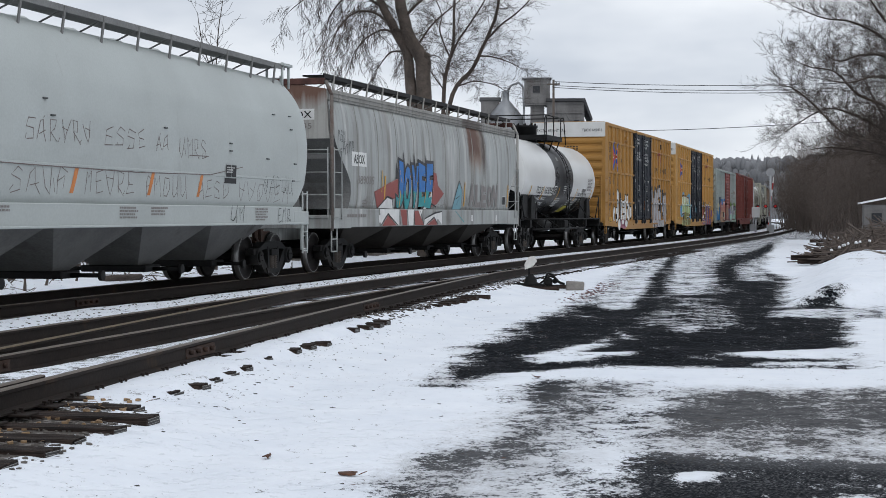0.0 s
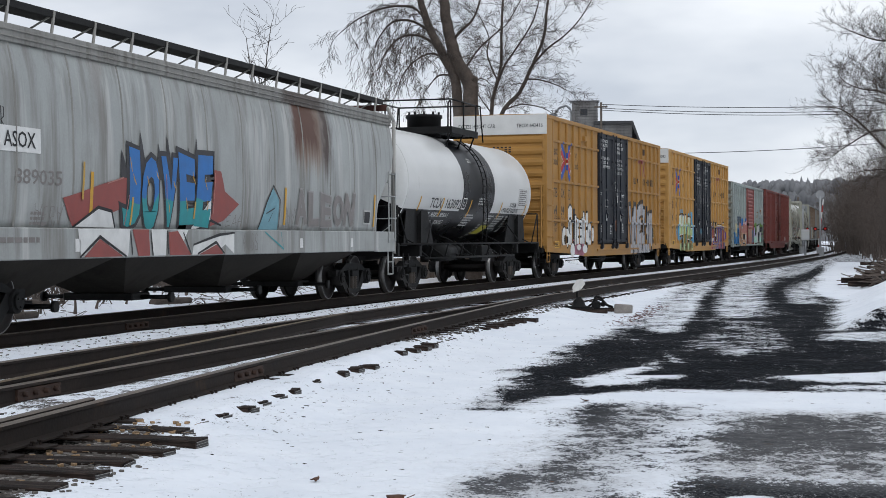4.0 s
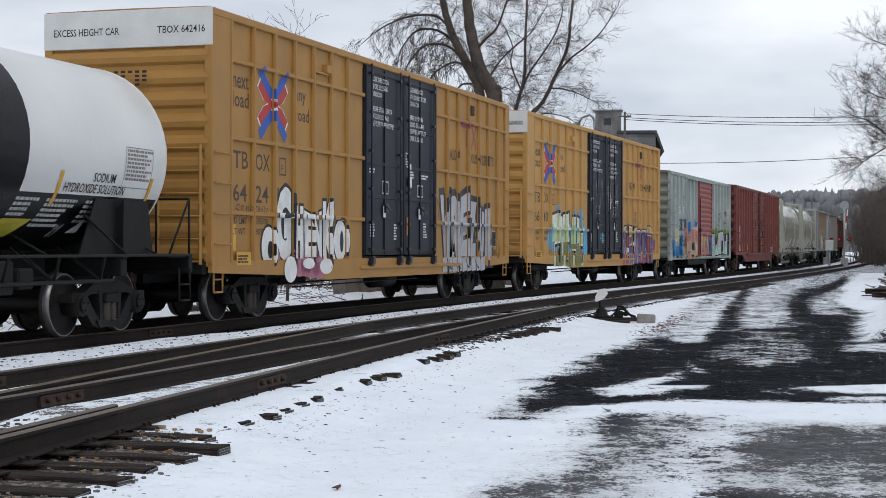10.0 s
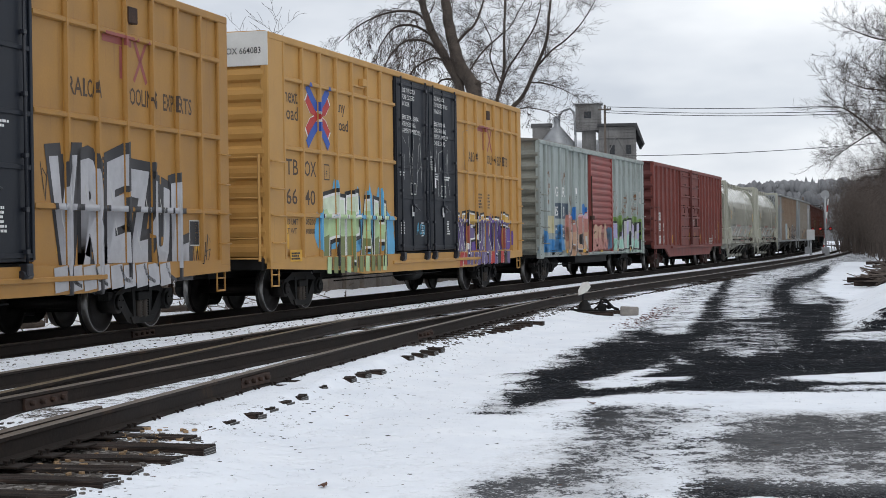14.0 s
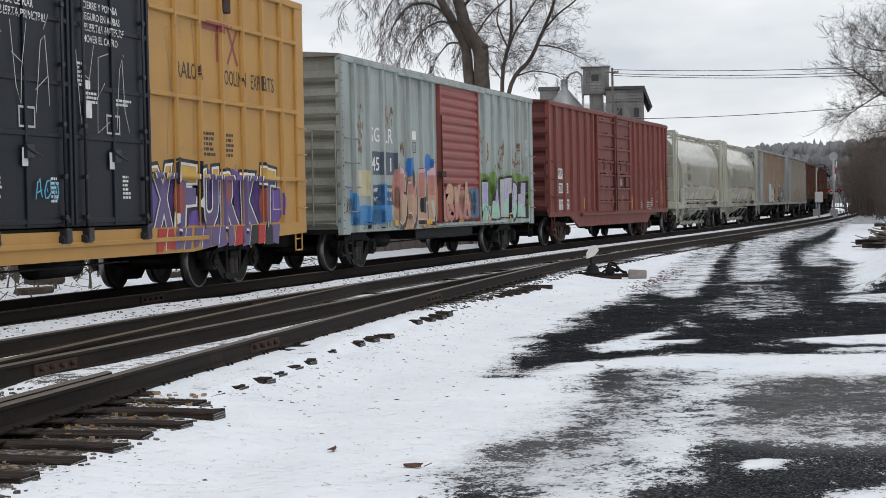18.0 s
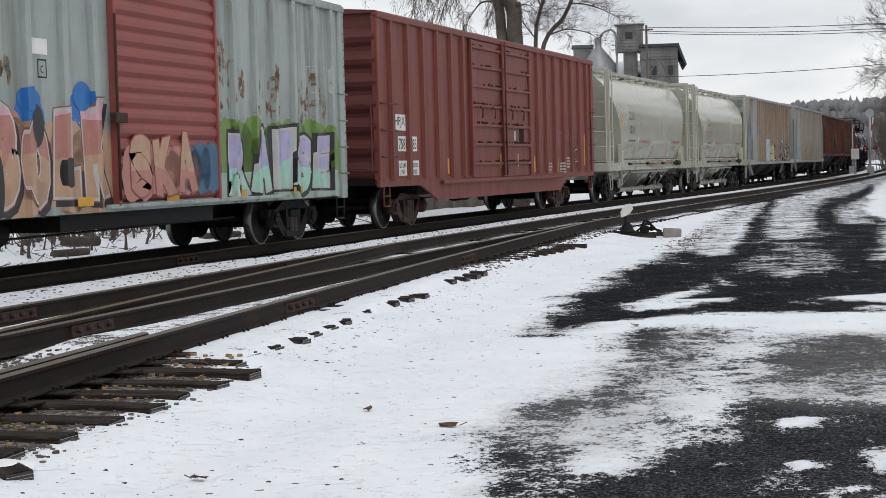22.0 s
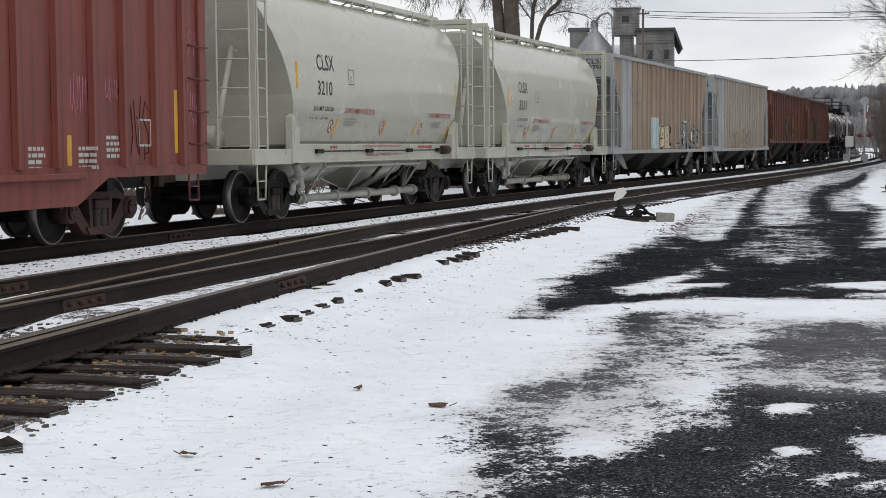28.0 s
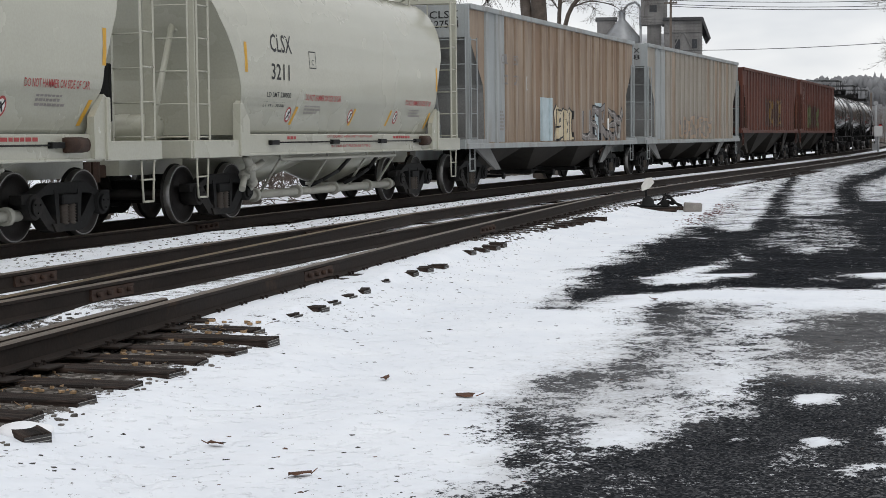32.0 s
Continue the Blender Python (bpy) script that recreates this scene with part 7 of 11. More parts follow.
# the pale grey-green leading car
def pale_hopper(center):
    car = car_root("covered_hopper", "pale grey-green covered hopper car with scrawled tags")
    curve = lerp_table([(1.46, 1.50), (1.7, 1.53), (2.2, 1.55), (2.8, 1.545), (3.3, 1.49), (3.7, 1.36), (3.95, 1.22), (4.12, 1.06)])
    yend = lerp_table([(1.46, 8.25), (1.6, 8.5), (1.95, 8.9), (2.5, 9.07), (3.1, 9.08), (3.6, 8.95), (4.07, 8.62)])
    surf = Surf(curve=curve, zcuts=[1.6, 1.8, 2.0, 2.2, 2.4, 2.6, 2.8, 3.0, 3.2])
    hopper_body(car, curve, yend, 1.46, 4.12, 4.24, M_PALE, M_WORNDARK, 0.12)
    bm = bmesh.new()
    for sx in (1, -1):
        bbox(bm, sx * 1.50 - 0.05, sx * 1.50 + 0.05, -8.7, 8.7, 1.14, 1.47, 0.012)
        bbox(bm, sx * 1.50 - 0.09, sx * 1.50 + 0.09, -8.7, 8.7, 1.11, 1.15, 0.01)
    part("side_sill", bm, M_PALE, car)
    for z in (2.02,):
        bm = bmesh.new()
        bbox(bm, curve(z) - 0.01, curve(z) + 0.012, -8.6, 8.6, z - 0.02, z + 0.02, 0.004)
        part("side_seam", bm, M_PALE, car)
    end_platform(car, 9.15, 8.2, 1.10, 1.38, M_PALE)
    # chutes are a darker grey: the shade below the sill is in the colour
    bays(car, (-6.4, -3.2, 0.0, 3.2, 6.3), 1.55, 1.16, 0.42, mat("shade_dark_dusty_chute", (0.15, 0.15, 0.145), 0.8, 0, 0.3, 1.2, 0.1, 25, dirt=(0.07, 0.065, 0.06), dirt_amt=0.45), 1.12)
    roof_walk(car, 8.7, 4.14, 0.90, M_WORNDARK, 13, 0.26, 0.55)
    hatches(car, 8.4, 4.22, M_PALE, 10)
    ladder("side_ladder", car, M_PALE, (SIDE - 0.02, 8.80), (SIDE - 0.02, 9.10), 0.55, 1.75, 4, 0.013, 0.02)
    for s in (-1, 1):
        ladder("end_ladder", car, M_PALE, (0.95, s * 9.10), (0.45, s * 9.10), 1.2, 4.2, 8, 0.013, 0.02)
        stirrup(car, M_PALE, s * 8.95, 1.14, drop=0.55)
        bm = bmesh.new()
        for xx, yy in ((1.18, 8.55), (1.18, 8.95), (0.7, 8.95)):
            rod(bm, (xx, s * yy, 3.95), (xx, s * yy, 4.48), 0.03, 6)
        bbox(bm, 0.55, 1.25, s * 8.75 - 0.28, s * 8.75 + 0.28, 4.40, 4.46, 0.01)
        part("roof_end_frame", bm, M_PALE, car)
    tag = sprite("rusty_scrawl", (0.17, 0.13, 0.12))
    for k, (a, b, c, d, n) in enumerate(((-3.2, -1.1, 2.36, 2.66, 6), (-0.7, 0.9, 2.36, 2.66, 4), (1.2, 1.8, 2.36, 2.62, 2), (2.2, 3.5, 2.30, 2.62, 4),
                                         (-3.6, -1.8, 1.62, 1.98, 4), (-1.4, 0.5, 1.62, 1.98, 5), (0.8, 2.6, 1.60, 1.95, 5), (3.0, 4.6, 1.60, 1.92, 4))):
        scrawl(car, a, b, c, d, tag, surf, 80 + k, 0.017, n)
    scrawl(car, 5.0, 8.0, 1.56, 1.90, P_GREYTAG, surf, 91, 0.018, 6)
    scrawl(car, 6.4, 8.2, 1.72, 2.05, P_BLACK, surf, 92, 0.016, 5)
    scrawl(car, 4.6, 5.4, 1.18, 1.46, P_BLACK, Surf(1.552), 93, 0.022, 2)
    scrawl(car, 7.2, 8.0, 1.16, 1.44, P_BLACK, Surf(1.552), 94, 0.02, 3)
    bm = bmesh.new()
    stroke(bm, [(-8.0, 2.04), (-3.0, 2.0), (0.5, 1.98), (3.6, 2.02), (5.2, 2.2)], 0.014)
    stroke(bm, [(2.6, 2.33), (3.5, 2.34)], 0.014)
    surf.lay(bm, 0.014)
    part("scrawled_line", bm, tag, car)
    for y in (-1.85, 0.9, 3.0):
        plate_on(car, y, y + 0.12, 1.62, 2.0, P_ORANGE, surf, 0.005, "orange_streak", shear=0.16)
    for y in (4.35, 4.62):
        plate_on(car, y, y + 0.24, 2.0, 2.22, P_BLACK, surf, 0.016, "stencil_panel")
    plate_on(car, 4.30, 4.90, 1.88, 1.98, P_BLACK, surf, 0.005, "stencil_panel")
    bars_on(car, 4.38, 2.16, 3, 0.025, 0.42, P_DULLWHITE, surf, 5, 0.019)
    for y, n in ((-4.2, 2), (-0.2, 4), (1.0, 3), (5.9, 5)):
        bars_on(car, y, 1.40, n, 0.03, 0.7, P_GREYTAG, Surf(1.552), int(y * 10) + 60)
    for y, z in ((-2.6, 2.95), (-2.4, 2.72), (1.6, 2.75), (4.6, 2.62), (4.6, 2.48), (7.1, 3.3), (8.1, 3.32), (8.1, 3.05), (6.6, 2.4), (8.25, 2.35), (8.15, 2.0), (-6.2, 3.1)):
        bm = bmesh.new()
        bbox(bm, surf.x(y, z) - 0.01, surf.x(y, z) + 0.03, y - 0.06, y + 0.06, z - 0.012, z + 0.012, 0.004)
        part("side_lug", bm, M_GREYLUG, car)
    couplers(car, 9.2)
    bogies(car, (-8.1, 8.2))
    CARS.append((car, center, 8.15))


M_GREYLUG = plain("dark_lug", (0.08, 0.085, 0.085), 0.6)
pale_hopper(-43.52)


# the weathered grey car with the painted star shape
P_SKYDULL = sprite("dull_sky_spray", (0.17, 0.34, 0.40))
P_GREYDULL = sprite("pale_grey_spray", (0.30, 0.29, 0.28))


def grey_hopper(center):
    car = car_root("covered_hopper", "weathered grey covered hopper car with red and blue graffiti")
    curve = lerp_table([(1.44, 1.49), (1.7, 1.525), (2.2, 1.55), (2.8, 1.545), (3.3, 1.52), (3.6, 1.48), (3.86, 1.42)])
    yend = lerp_table([(1.44, 7.95), (1.75, 7.86), (2.05, 7.92), (2.35, 8.25), (2.65, 8.68), (2.95, 8.96), (3.24, 9.12), (3.86, 9.14)])
    surf = Surf(curve=curve, zcuts=[1.6, 1.8, 2.0, 2.2, 2.5, 2.8, 3.1, 3.4, 3.6])
    hopper_body(car, curve, yend, 1.44, 3.86, 3.90, M_WORN, M_WORNDARK, 0.12)
    seams(car, curve, [-7.4 + 1.52 * i for i in range(11)], 1.46, 3.85, M_FASCIA, 0.022, 0.012)
    bm = bmesh.new()
    for sx in (1, -1):
        bbox(bm, sx * 1.40 - 0.06, sx * 1.40 + 0.05, -9.15, 9.15, 3.86, 4.10, 0.01)
        for z in (3.93, 4.02):
            rod(bm, (sx * 1.46, -9.0, z), (sx * 1.46, 9.0, z), 0.014, 6)
    prism(bm, [(-1.36, 4.08), (1.36, 4.08), (0.7, 4.20), (-0.7, 4.20)], "y", -9.1, 9.1)
    part("roof", bm, M_FASCIA, car)
    bm = bmesh.new()
    for sx in (1, -1):
        bbox(bm, sx * 1.50 - 0.05, sx * 1.50 + 0.05, -9.1, 9.1, 1.02, 1.45, 0.015)
    part("side_sill", bm, M_WORN, car)
    for s in (-1, 1):
        bm = bmesh.new()
        prism(bm, [(-1.46, 3.0), (1.46, 3.0), (1.40, 4.10), (0.7, 4.22), (-0.7, 4.22), (-1.40, 4.10)], "y", s * 9.11 - 0.05, s * 9.11 + 0.05)
        part("end_panel", bm, M_ENDGREY, car)
        if s < 0:
            bm = bmesh.new()
            box(bm, 0.30, 1.12, -9.166, -9.161, 3.42, 3.66)
            part("white_stencil_block", bm, P_WHITE, car)
            for tx, za, zh, mt in (("ASOX", 3.46, 0.22, P_BLACK), ("889035", 3.22, 0.18, P_GREYTAG)):
                bm = glyphs(tx)
                x1 = max(v.co.x for v in bm.verts)
                for v in bm.verts:
                    v.co = (0.36 + v.co.x / x1 * 0.70, -9.170, za + v.co.y * zh)
                part("end_lettering", bm, mt, car)
        bm = bmesh.new()
        for x in (-0.55, 0.55):
            prism(bm, [(s * 8.95, 3.1), (s * 9.15, 3.1), (s * 9.0, 1.2), (s * 8.6, 1.2)], "x", x - 0.03, x + 0.03)
        bbox(bm, -1.45, 1.45, s * 8.9 - 0.06, s * 8.9 + 0.06, 2.55, 2.68, 0.01)
        part("end_brace", bm, M_WORNDARK, car)
        # corner post bent over at the roof
        bm = bmesh.new()
        pipe(bm, [(1.53, s * 9.16, 0.95), (1.53, s * 9.16, 3.95), (1.38, s * 9.14, 4.28)], 0.042, 8)
        part("corner_post", bm, M_RUSTGREY if s < 0 else M_ENDGREY, car)
        bm = bmesh.new()
        bbox(bm, -1.36, 1.36, s * 9.14 - 0.05, s * 9.14 + 0.05, 4.20, 4.34, 0.01)
        for sx in (1, -1):
            rod(bm, (sx * 1.40, s * 9.10, 4.1), (sx * 1.2, s * 9.10, 3.2), 0.02, 6)
        part("end_cap_beam", bm, M_REDBEAM, car, "rust-red beam over the end")
        ladder("end_ladder", car, M_WORN, (SIDE - 0.10, s * 9.22), (SIDE - 1.05, s * 9.22), 1.25, 2.75, 4, 0.014, 0.016)
        ladder("side_ladder", car, M_WORN, (SIDE + 0.02, s * 9.12), (SIDE + 0.02, s * 8.62), 1.25, 2.75, 4, 0.014, 0.016)
        stirrup(car, M_WORN, s * 8.95, 1.04, drop=0.55, w=0.36)
        if s > 0:
            cylinder_brake(car, s * 8.75, 0.1, 1.55, M_WORNDARK, 0.28, 0.6)
    end_platform(car, 9.15, 7.9, 1.00, 1.30, M_WORN)
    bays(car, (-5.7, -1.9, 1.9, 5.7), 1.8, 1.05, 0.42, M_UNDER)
    roof_walk(car, 9.05, 4.16, 1.05, M_BLACKSTEEL, 15, 0.26, 0.5, M_ENDGREY)
    hatches(car, 8.8, 4.18, M_WORNDARK, 14, True)
    plate_on(car, -7.86, -6.78, 2.43, 2.76, P_WHITE, surf, 0.006, "white_stencil_block")
    text_on(car, "ASOX", -7.72, 2.49, 0.21, 0.80, P_BLACK, surf, 0.012)
    text_on(car, "889035", -7.45, 2.02, 0.20, 1.25, P_GREYTAG, surf, 0.006)
    bars_on(car, -7.0, 1.62, 3, 0.04, 0.5, P_GREYTAG, surf, 31)
    bars_on(car, -8.2, 1.25, 1, 0.07, 1.9, P_GREYTAG, Surf(1.552), 32)
    # graffiti: red arrow ground, spiky blue letters fading to teal, white wedges running down onto the sill
    sill = Surf(1.552)

    def coat(name, shapes, material, lift, on=surf, lines=(), w=0.03, label=""):
        bm = bmesh.new()
        for sh in shapes:
            blob(bm, sh)
        for ln in lines:
            stroke(bm, ln, w, 0, 0.6)
        on.lay(bm, lift)
        part(name, bm, material, car, label)

    coat("spray_cloud", [[(-6.18, 1.86), (-5.69, 1.95), (-5.13, 2.07), (-4.24, 2.23), (-4.16, 1.81), (-4.65, 1.69), (-5.13, 1.74), (-5.85, 1.47), (-6.01, 1.63)],
                         [(-1.18, 2.45), (-0.78, 2.43), (-0.62, 2.1), (0.02, 1.89), (-0.62, 1.6), (-1.18, 1.5)]], P_MAROON, 0.013, label="dull red arrow-headed graffiti ground")
    spikes = []
    for i in range(11):
        y = -4.35 + i * 0.31
        spikes.append([(y - 0.14, 2.2), (y + (0.10 if i > 5 else -0.10), 2.62 + 0.16 * (i % 3)), (y + 0.16, 2.2)])
    coat("sprayed_outline", spikes, P_INK, 0.015)
    burner(car, "JOVEE", -4.45, -1.15, 1.50, 2.62, [(P_TEAL, 0.38), (P_COBALT, 1.3)], P_INK, Surf(curve=lambda z: curve(z) + 0.010, zcuts=surf.zcuts), 51, fat=0.06, edge=0.06, lean=0.22,
           shine=P_MUSTARD, tops=(1.02, 0.98, 0.94, 0.98, 1.05), label="spiky blue sprayed letter over a red ground")
    coat("sprayed_linework", [], P_SALMON, 0.024, lines=[[(-4.9, 2.1), (-4.4, 2.2)], [(-4.2, 1.95), (-4.3, 1.5)], [(-1.05, 2.4), (-1.1, 1.7)], [(-2.95, 2.3), (-2.9, 1.9)]], w=0.035)
    coat("spray_cloud", [[(-5.77, 1.47), (-5.13, 1.73), (-4.73, 1.68), (-4.6, 1.46)], [(-1.91, 1.46), (-1.75, 1.6), (-1.18, 1.97), (-1.18, 1.6), (-1.59, 1.46)]], P_WHITE, 0.017)
    coat("sprayed_linework", [], P_BLACK, 0.019, lines=[[(-5.85, 1.46), (-5.15, 1.75), (-4.73, 1.70), (-4.58, 1.46)], [(-1.95, 1.46), (-1.15, 2.0)], [(-1.6, 1.46), (-1.15, 1.6), (-0.7, 1.52)]], w=0.05)
    coat("spray_cloud", [[(-5.77, 1.44), (-5.69, 1.04), (-5.13, 1.36), (-4.24, 1.04), (-4.16, 1.44)], [(-3.5, 1.44), (-3.40, 1.04), (-2.95, 1.04), (-2.9, 1.44)], [(-2.5, 1.44), (-2.35, 1.2), (-2.1, 1.44)],
                         [(-1.95, 1.04), (-1.9, 1.2), (-0.22, 1.42), (-0.22, 1.04), (-0.6, 1.2), (-1.1, 1.04)]], P_WHITE, 0.004, on=sill)
    coat("spray_cloud", [[(-5.6, 1.04), (-5.13, 1.30), (-4.4, 1.04)], [(-4.1, 1.44), (-3.55, 1.44), (-3.5, 1.04), (-3.9, 1.04)], [(-2.85, 1.40), (-2.5, 1.42), (-2.0, 1.04), (-2.8, 1.04)], [(-1.7, 1.04), (-0.9, 1.22), (-0.7, 1.04)]], P_MAROON, 0.006, on=sill)
    coat("sprayed_linework", [], P_BLACK, 0.008, on=sill, w=0.05, lines=[[(-5.72, 1.04), (-5.13, 1.33), (-4.3, 1.04)], [(-4.16, 1.42), (-4.1, 1.06)], [(-3.48, 1.44), (-3.40, 1.04)], [(-2.9, 1.42), (-2.85, 1.06)], [(-2.3, 1.4), (-2.0, 1.05)],
                                                                  [(-1.92, 1.2), (-0.9, 1.36), (-0.2, 1.40)], [(-1.75, 1.05), (-1.0, 1.24), (-0.65, 1.05)]])
    coat("spray_cloud", [[(0.99, 1.46), (1.31, 1.94), (1.60, 2.22), (1.92, 2.01), (1.92, 1.46)]], P_SKYDULL, 0.013)
    coat("sprayed_outline", [], P_BLACK, 0.016, w=0.035, lines=[[(0.95, 1.46), (1.31, 1.96), (1.62, 2.27), (1.97, 2.01), (1.96, 1.46)], [(1.3, 1.75), (1.7, 1.85), (1.45, 1.6)]])
    coat("sprayed_outline", [], P_TEAL, 0.005, on=sill, w=0.035, lines=[[(1.2, 1.42), (2.15, 1.10), (2.0, 1.42)]])
    for y, a, b in ((-5.61, 1.85, 2.38), (-4.08, 1.5, 1.92), (-1.83, 1.62, 1.9)):
        coat("sprayed_drip", [], P_MUSTARD, 0.026, w=0.09, lines=[[(y, b), (y - 0.03, a)]])
    burner(car, "ALEON", 2.75, 6.3, 1.56, 2.22, [(P_GREYTAG, 1.3)], P_GREYDULL, Surf(curve=lambda z: curve(z) + 0.008, zcuts=surf.zcuts), 52, fat=0.045, edge=0.03, lean=0.15, label="faded grey-brown sprayed letter")
    scrawl(car, -8.75, -8.2, 2.95, 3.22, P_BLACK, surf, 53, 0.022, 3)
    scrawl(car, -8.45, -7.6, 2.68, 3.0, P_BLACK, surf, 54, 0.022, 4)
    for a, b, c, d, q in ((-6.9, -6.1, 1.48, 1.75, 55), (-0.5, 0.6, 1.5, 1.7, 56), (0.2, 0.9, 1.1, 1.4, 57), (2.2, 3.0, 1.48, 1.85, 58)):
        scrawl(car, a, b, c, d, P_GREYTAG, surf if d > 1.46 else sill, q, 0.018, 4)
    for y, mt in ((-5.4, P_YELLOW), (2.2, P_YELLOW), (7.6, P_YELLOW)):
        plate_on(car, y, y + 0.09, 1.55, 2.25, mt, surf, 0.014, "reflector")
    plate_on(car, 6.95, 7.35, 1.62, 1.88, P_BLACK, surf, 0.012, "stencil_panel")
    frame_on(car, 6.92, 7.38, 1.60, 1.90, 0.03, P_DULLWHITE, surf, 0.016)
    for y in (-5.85, 3.0, 6.0):
        plate_on(car, y, y + 0.16, 1.12, 1.30, P_WHITE, sill, 0.004, "paper_card")
    couplers(car, 9.2)
    bogies(car, (-7.55, 7.55))
    CARS.append((car, center, 7.55))


grey_hopper(-23.57)


# two clean pressure hoppers
P_STENRED = sprite("red_stencil", (0.36, 0.05, 0.05))


def clean_hopper(center, number):
    car = car_root("covered_hopper", "clean warm-grey round-sided covered hopper car")
    curve = lerp_table([(1.38, 1.33), (1.55, 1.385), (1.75, 1.45), (1.90, 1.492), (1.97, 1.535), (2.10, 1.55), (2.6, 1.55), (3.0, 1.52), (3.35, 1.44), (3.7, 1.29), (3.95, 1.12), (4.12, 0.94), (4.22, 0.78)])
    yend = lerp_table([(1.38, 4.75), (1.9, 4.85), (2.3, 4.95), (2.7, 5.15), (3.1, 5.42), (3.54, 5.66), (4.0, 5.80), (4.22, 5.82)])
    surf = Surf(curve=curve, zcuts=[1.5, 1.6, 1.7, 1.8, 1.9, 2.0, 2.1, 2.3, 2.5, 2.7, 2.9, 3.1])
    hopper_body(car, curve, yend, 1.38, 4.22, 4.30, M_CREAM, M_CREAM, 0.08)
    bm = bmesh.new()
    for sx in (1, -1):
        bbox(bm, sx * 1.44 - 0.05, sx * 1.44 + 0.05, -4.9, 4.9, 1.06, 1.39, 0.012)
        bbox(bm, sx * 1.44 - 0.07, sx * 1.44 + 0.08, -4.9, 4.9, 1.04, 1.08, 0.008)
    part("side_sill", bm, M_CREAM, car)
    for s in (-1, 1):
        for sx in (1, -1):
            bm = bmesh.new()
            prof = [(s * 4.62, 1.06), (s * 5.0, 1.06), (s * 5.0, 1.86), (s * 4.9, 1.92), (s * 4.62, 1.62)]
            prism(bm, prof, "x", sx * 1.50 - 0.05, sx * 1.50 + 0.055)
            bbox(bm, sx * 1.50 - 0.06, sx * 1.50 + 0.09, s * 4.97 - 0.05, s * 4.97 + 0.05, 1.04, 1.88, 0.012)
            part("bolster_plate", bm, M_CREAM, car)
        bm = bmesh.new()
        for x in (-0.6, 0.6):
            rod(bm, (x, s * 5.3, 3.3), (x * 1.1, s * 6.3, 1.3), 0.05, 8)
            bbox(bm, x - 0.10, x + 0.10, s * 5.35 - 0.05, s * 5.35 + 0.05, 3.0, 3.5, 0.03)
        part("end_brace", bm, M_CREAM, car)
        bm = bmesh.new()
        for x in (SIDE - 0.10, -SIDE + 0.10):
            bbox(bm, x - 0.07, x + 0.07, s * 6.42 - 0.03, s * 6.42 + 0.03, 1.0, 4.42, 0.008)
        bbox(bm, -SIDE + 0.1, SIDE - 0.1, s * 6.42 - 0.05, s * 6.42 + 0.05, 4.30, 4.42, 0.01)
        part("end_post", bm, M_CREAM, car)
        ladder("end_ladder", car, M_CREAM, (SIDE - 0.12, s * 6.50), (SIDE - 0.72, s * 6.50), 1.35, 4.3, 7, 0.014, 0.018)
        ladder("side_ladder", car, M_CREAM, (SIDE - 0.02, s * 6.40), (SIDE - 0.02, s * 6.02), 1.35, 4.3, 7, 0.014, 0.022)
        stirrup(car, M_CREAM, s * 6.22, 1.06, drop=0.62, w=0.40, flare=0.05)
        cylinder_brake(car, s * 5.7, 0.0, 1.5, M_CREAM, 0.22, 0.5)
        bm = bmesh.new()
        bbox(bm, -0.3, -0.1, s * 6.1 - 0.05, s * 6.1 + 0.05, 1.6, 2.5, 0.02)
        part("brake_housing", bm, M_BLACKSTEEL, car)
    end_platform(car, 6.58, 4.9, 1.03, 1.30, M_CREAM)
    # round-bellied discharge hoppers and the pneumatic pipe below
    for y in (-2.1, 2.1):
        bm = bmesh.new()
        n, a, b = 12, [], []
        for i in range(n):
            an = 2 * math.pi * i / n
            a.append(bm.verts.new((1.28 * max(-1, min(1, 1.3 * math.cos(an))), y + 2.05 * max(-1, min(1, 1.3 * math.sin(an))), 1.10)))
            b.append(bm.verts.new((0.30 * math.cos(an), y + 0.30 * math.sin(an), 0.44)))
        for i in range(n):
            f = bm.faces.new((a[i], a[(i + 1) % n], b[(i + 1) % n], b[i]))
            f.smooth = True
        bm.faces.new(a)
        bm.faces.new(b[::-1])
        bay = part("hopper_bay", bm, M_CREAM, car)
        bm = bmesh.new()
        lathe(bm, [(0.44, 0.32), (0.38, 0.32), (0.36, 0.2), (0.28, 0.2), (0.28, 0.0)], "z", 14, (0, y, 0))
        part("outlet_gate", bm, M_CREAMTRIM, bay)
    bm = bmesh.new()
    rod(bm, (0.95, -3.6, 0.36), (0.95, 3.7, 0.36), 0.075, 12)
    for y in (-3.2, -1.4, 0.4, 2.2, 3.4):
        rod(bm, (0.95, y - 0.05, 0.36), (0.95, y + 0.05, 0.36), 0.12, 12)
    rod(bm, (0.0, -2.1, 0.36), (0.95, -2.1, 0.36), 0.06, 10)
    rod(bm, (0.0, 2.1, 0.36), (0.95, 2.1, 0.36), 0.06, 10)
    part("discharge_pipe", bm, M_CREAMTRIM, car)
    bm = bmesh.new()
    rod(bm, (1.42, -3.1, 0.96), (1.42, 2.6, 0.96), 0.03, 8)
    for y in (-3.1, -1.0, 1.0, 2.6):
        rod(bm, (1.42, y, 0.96), (1.40, y, 1.1), 0.02, 6)
        rod(bm, (1.40, y, 0.96), (0.98, y + 0.1, 0.40), 0.022, 6)
    pipe(bm, [(1.32, -4.3, 1.04), (1.34, -4.15, 0.85), (1.22, -3.85, 0.60), (1.02, -3.65, 0.40)], 0.07, 10)
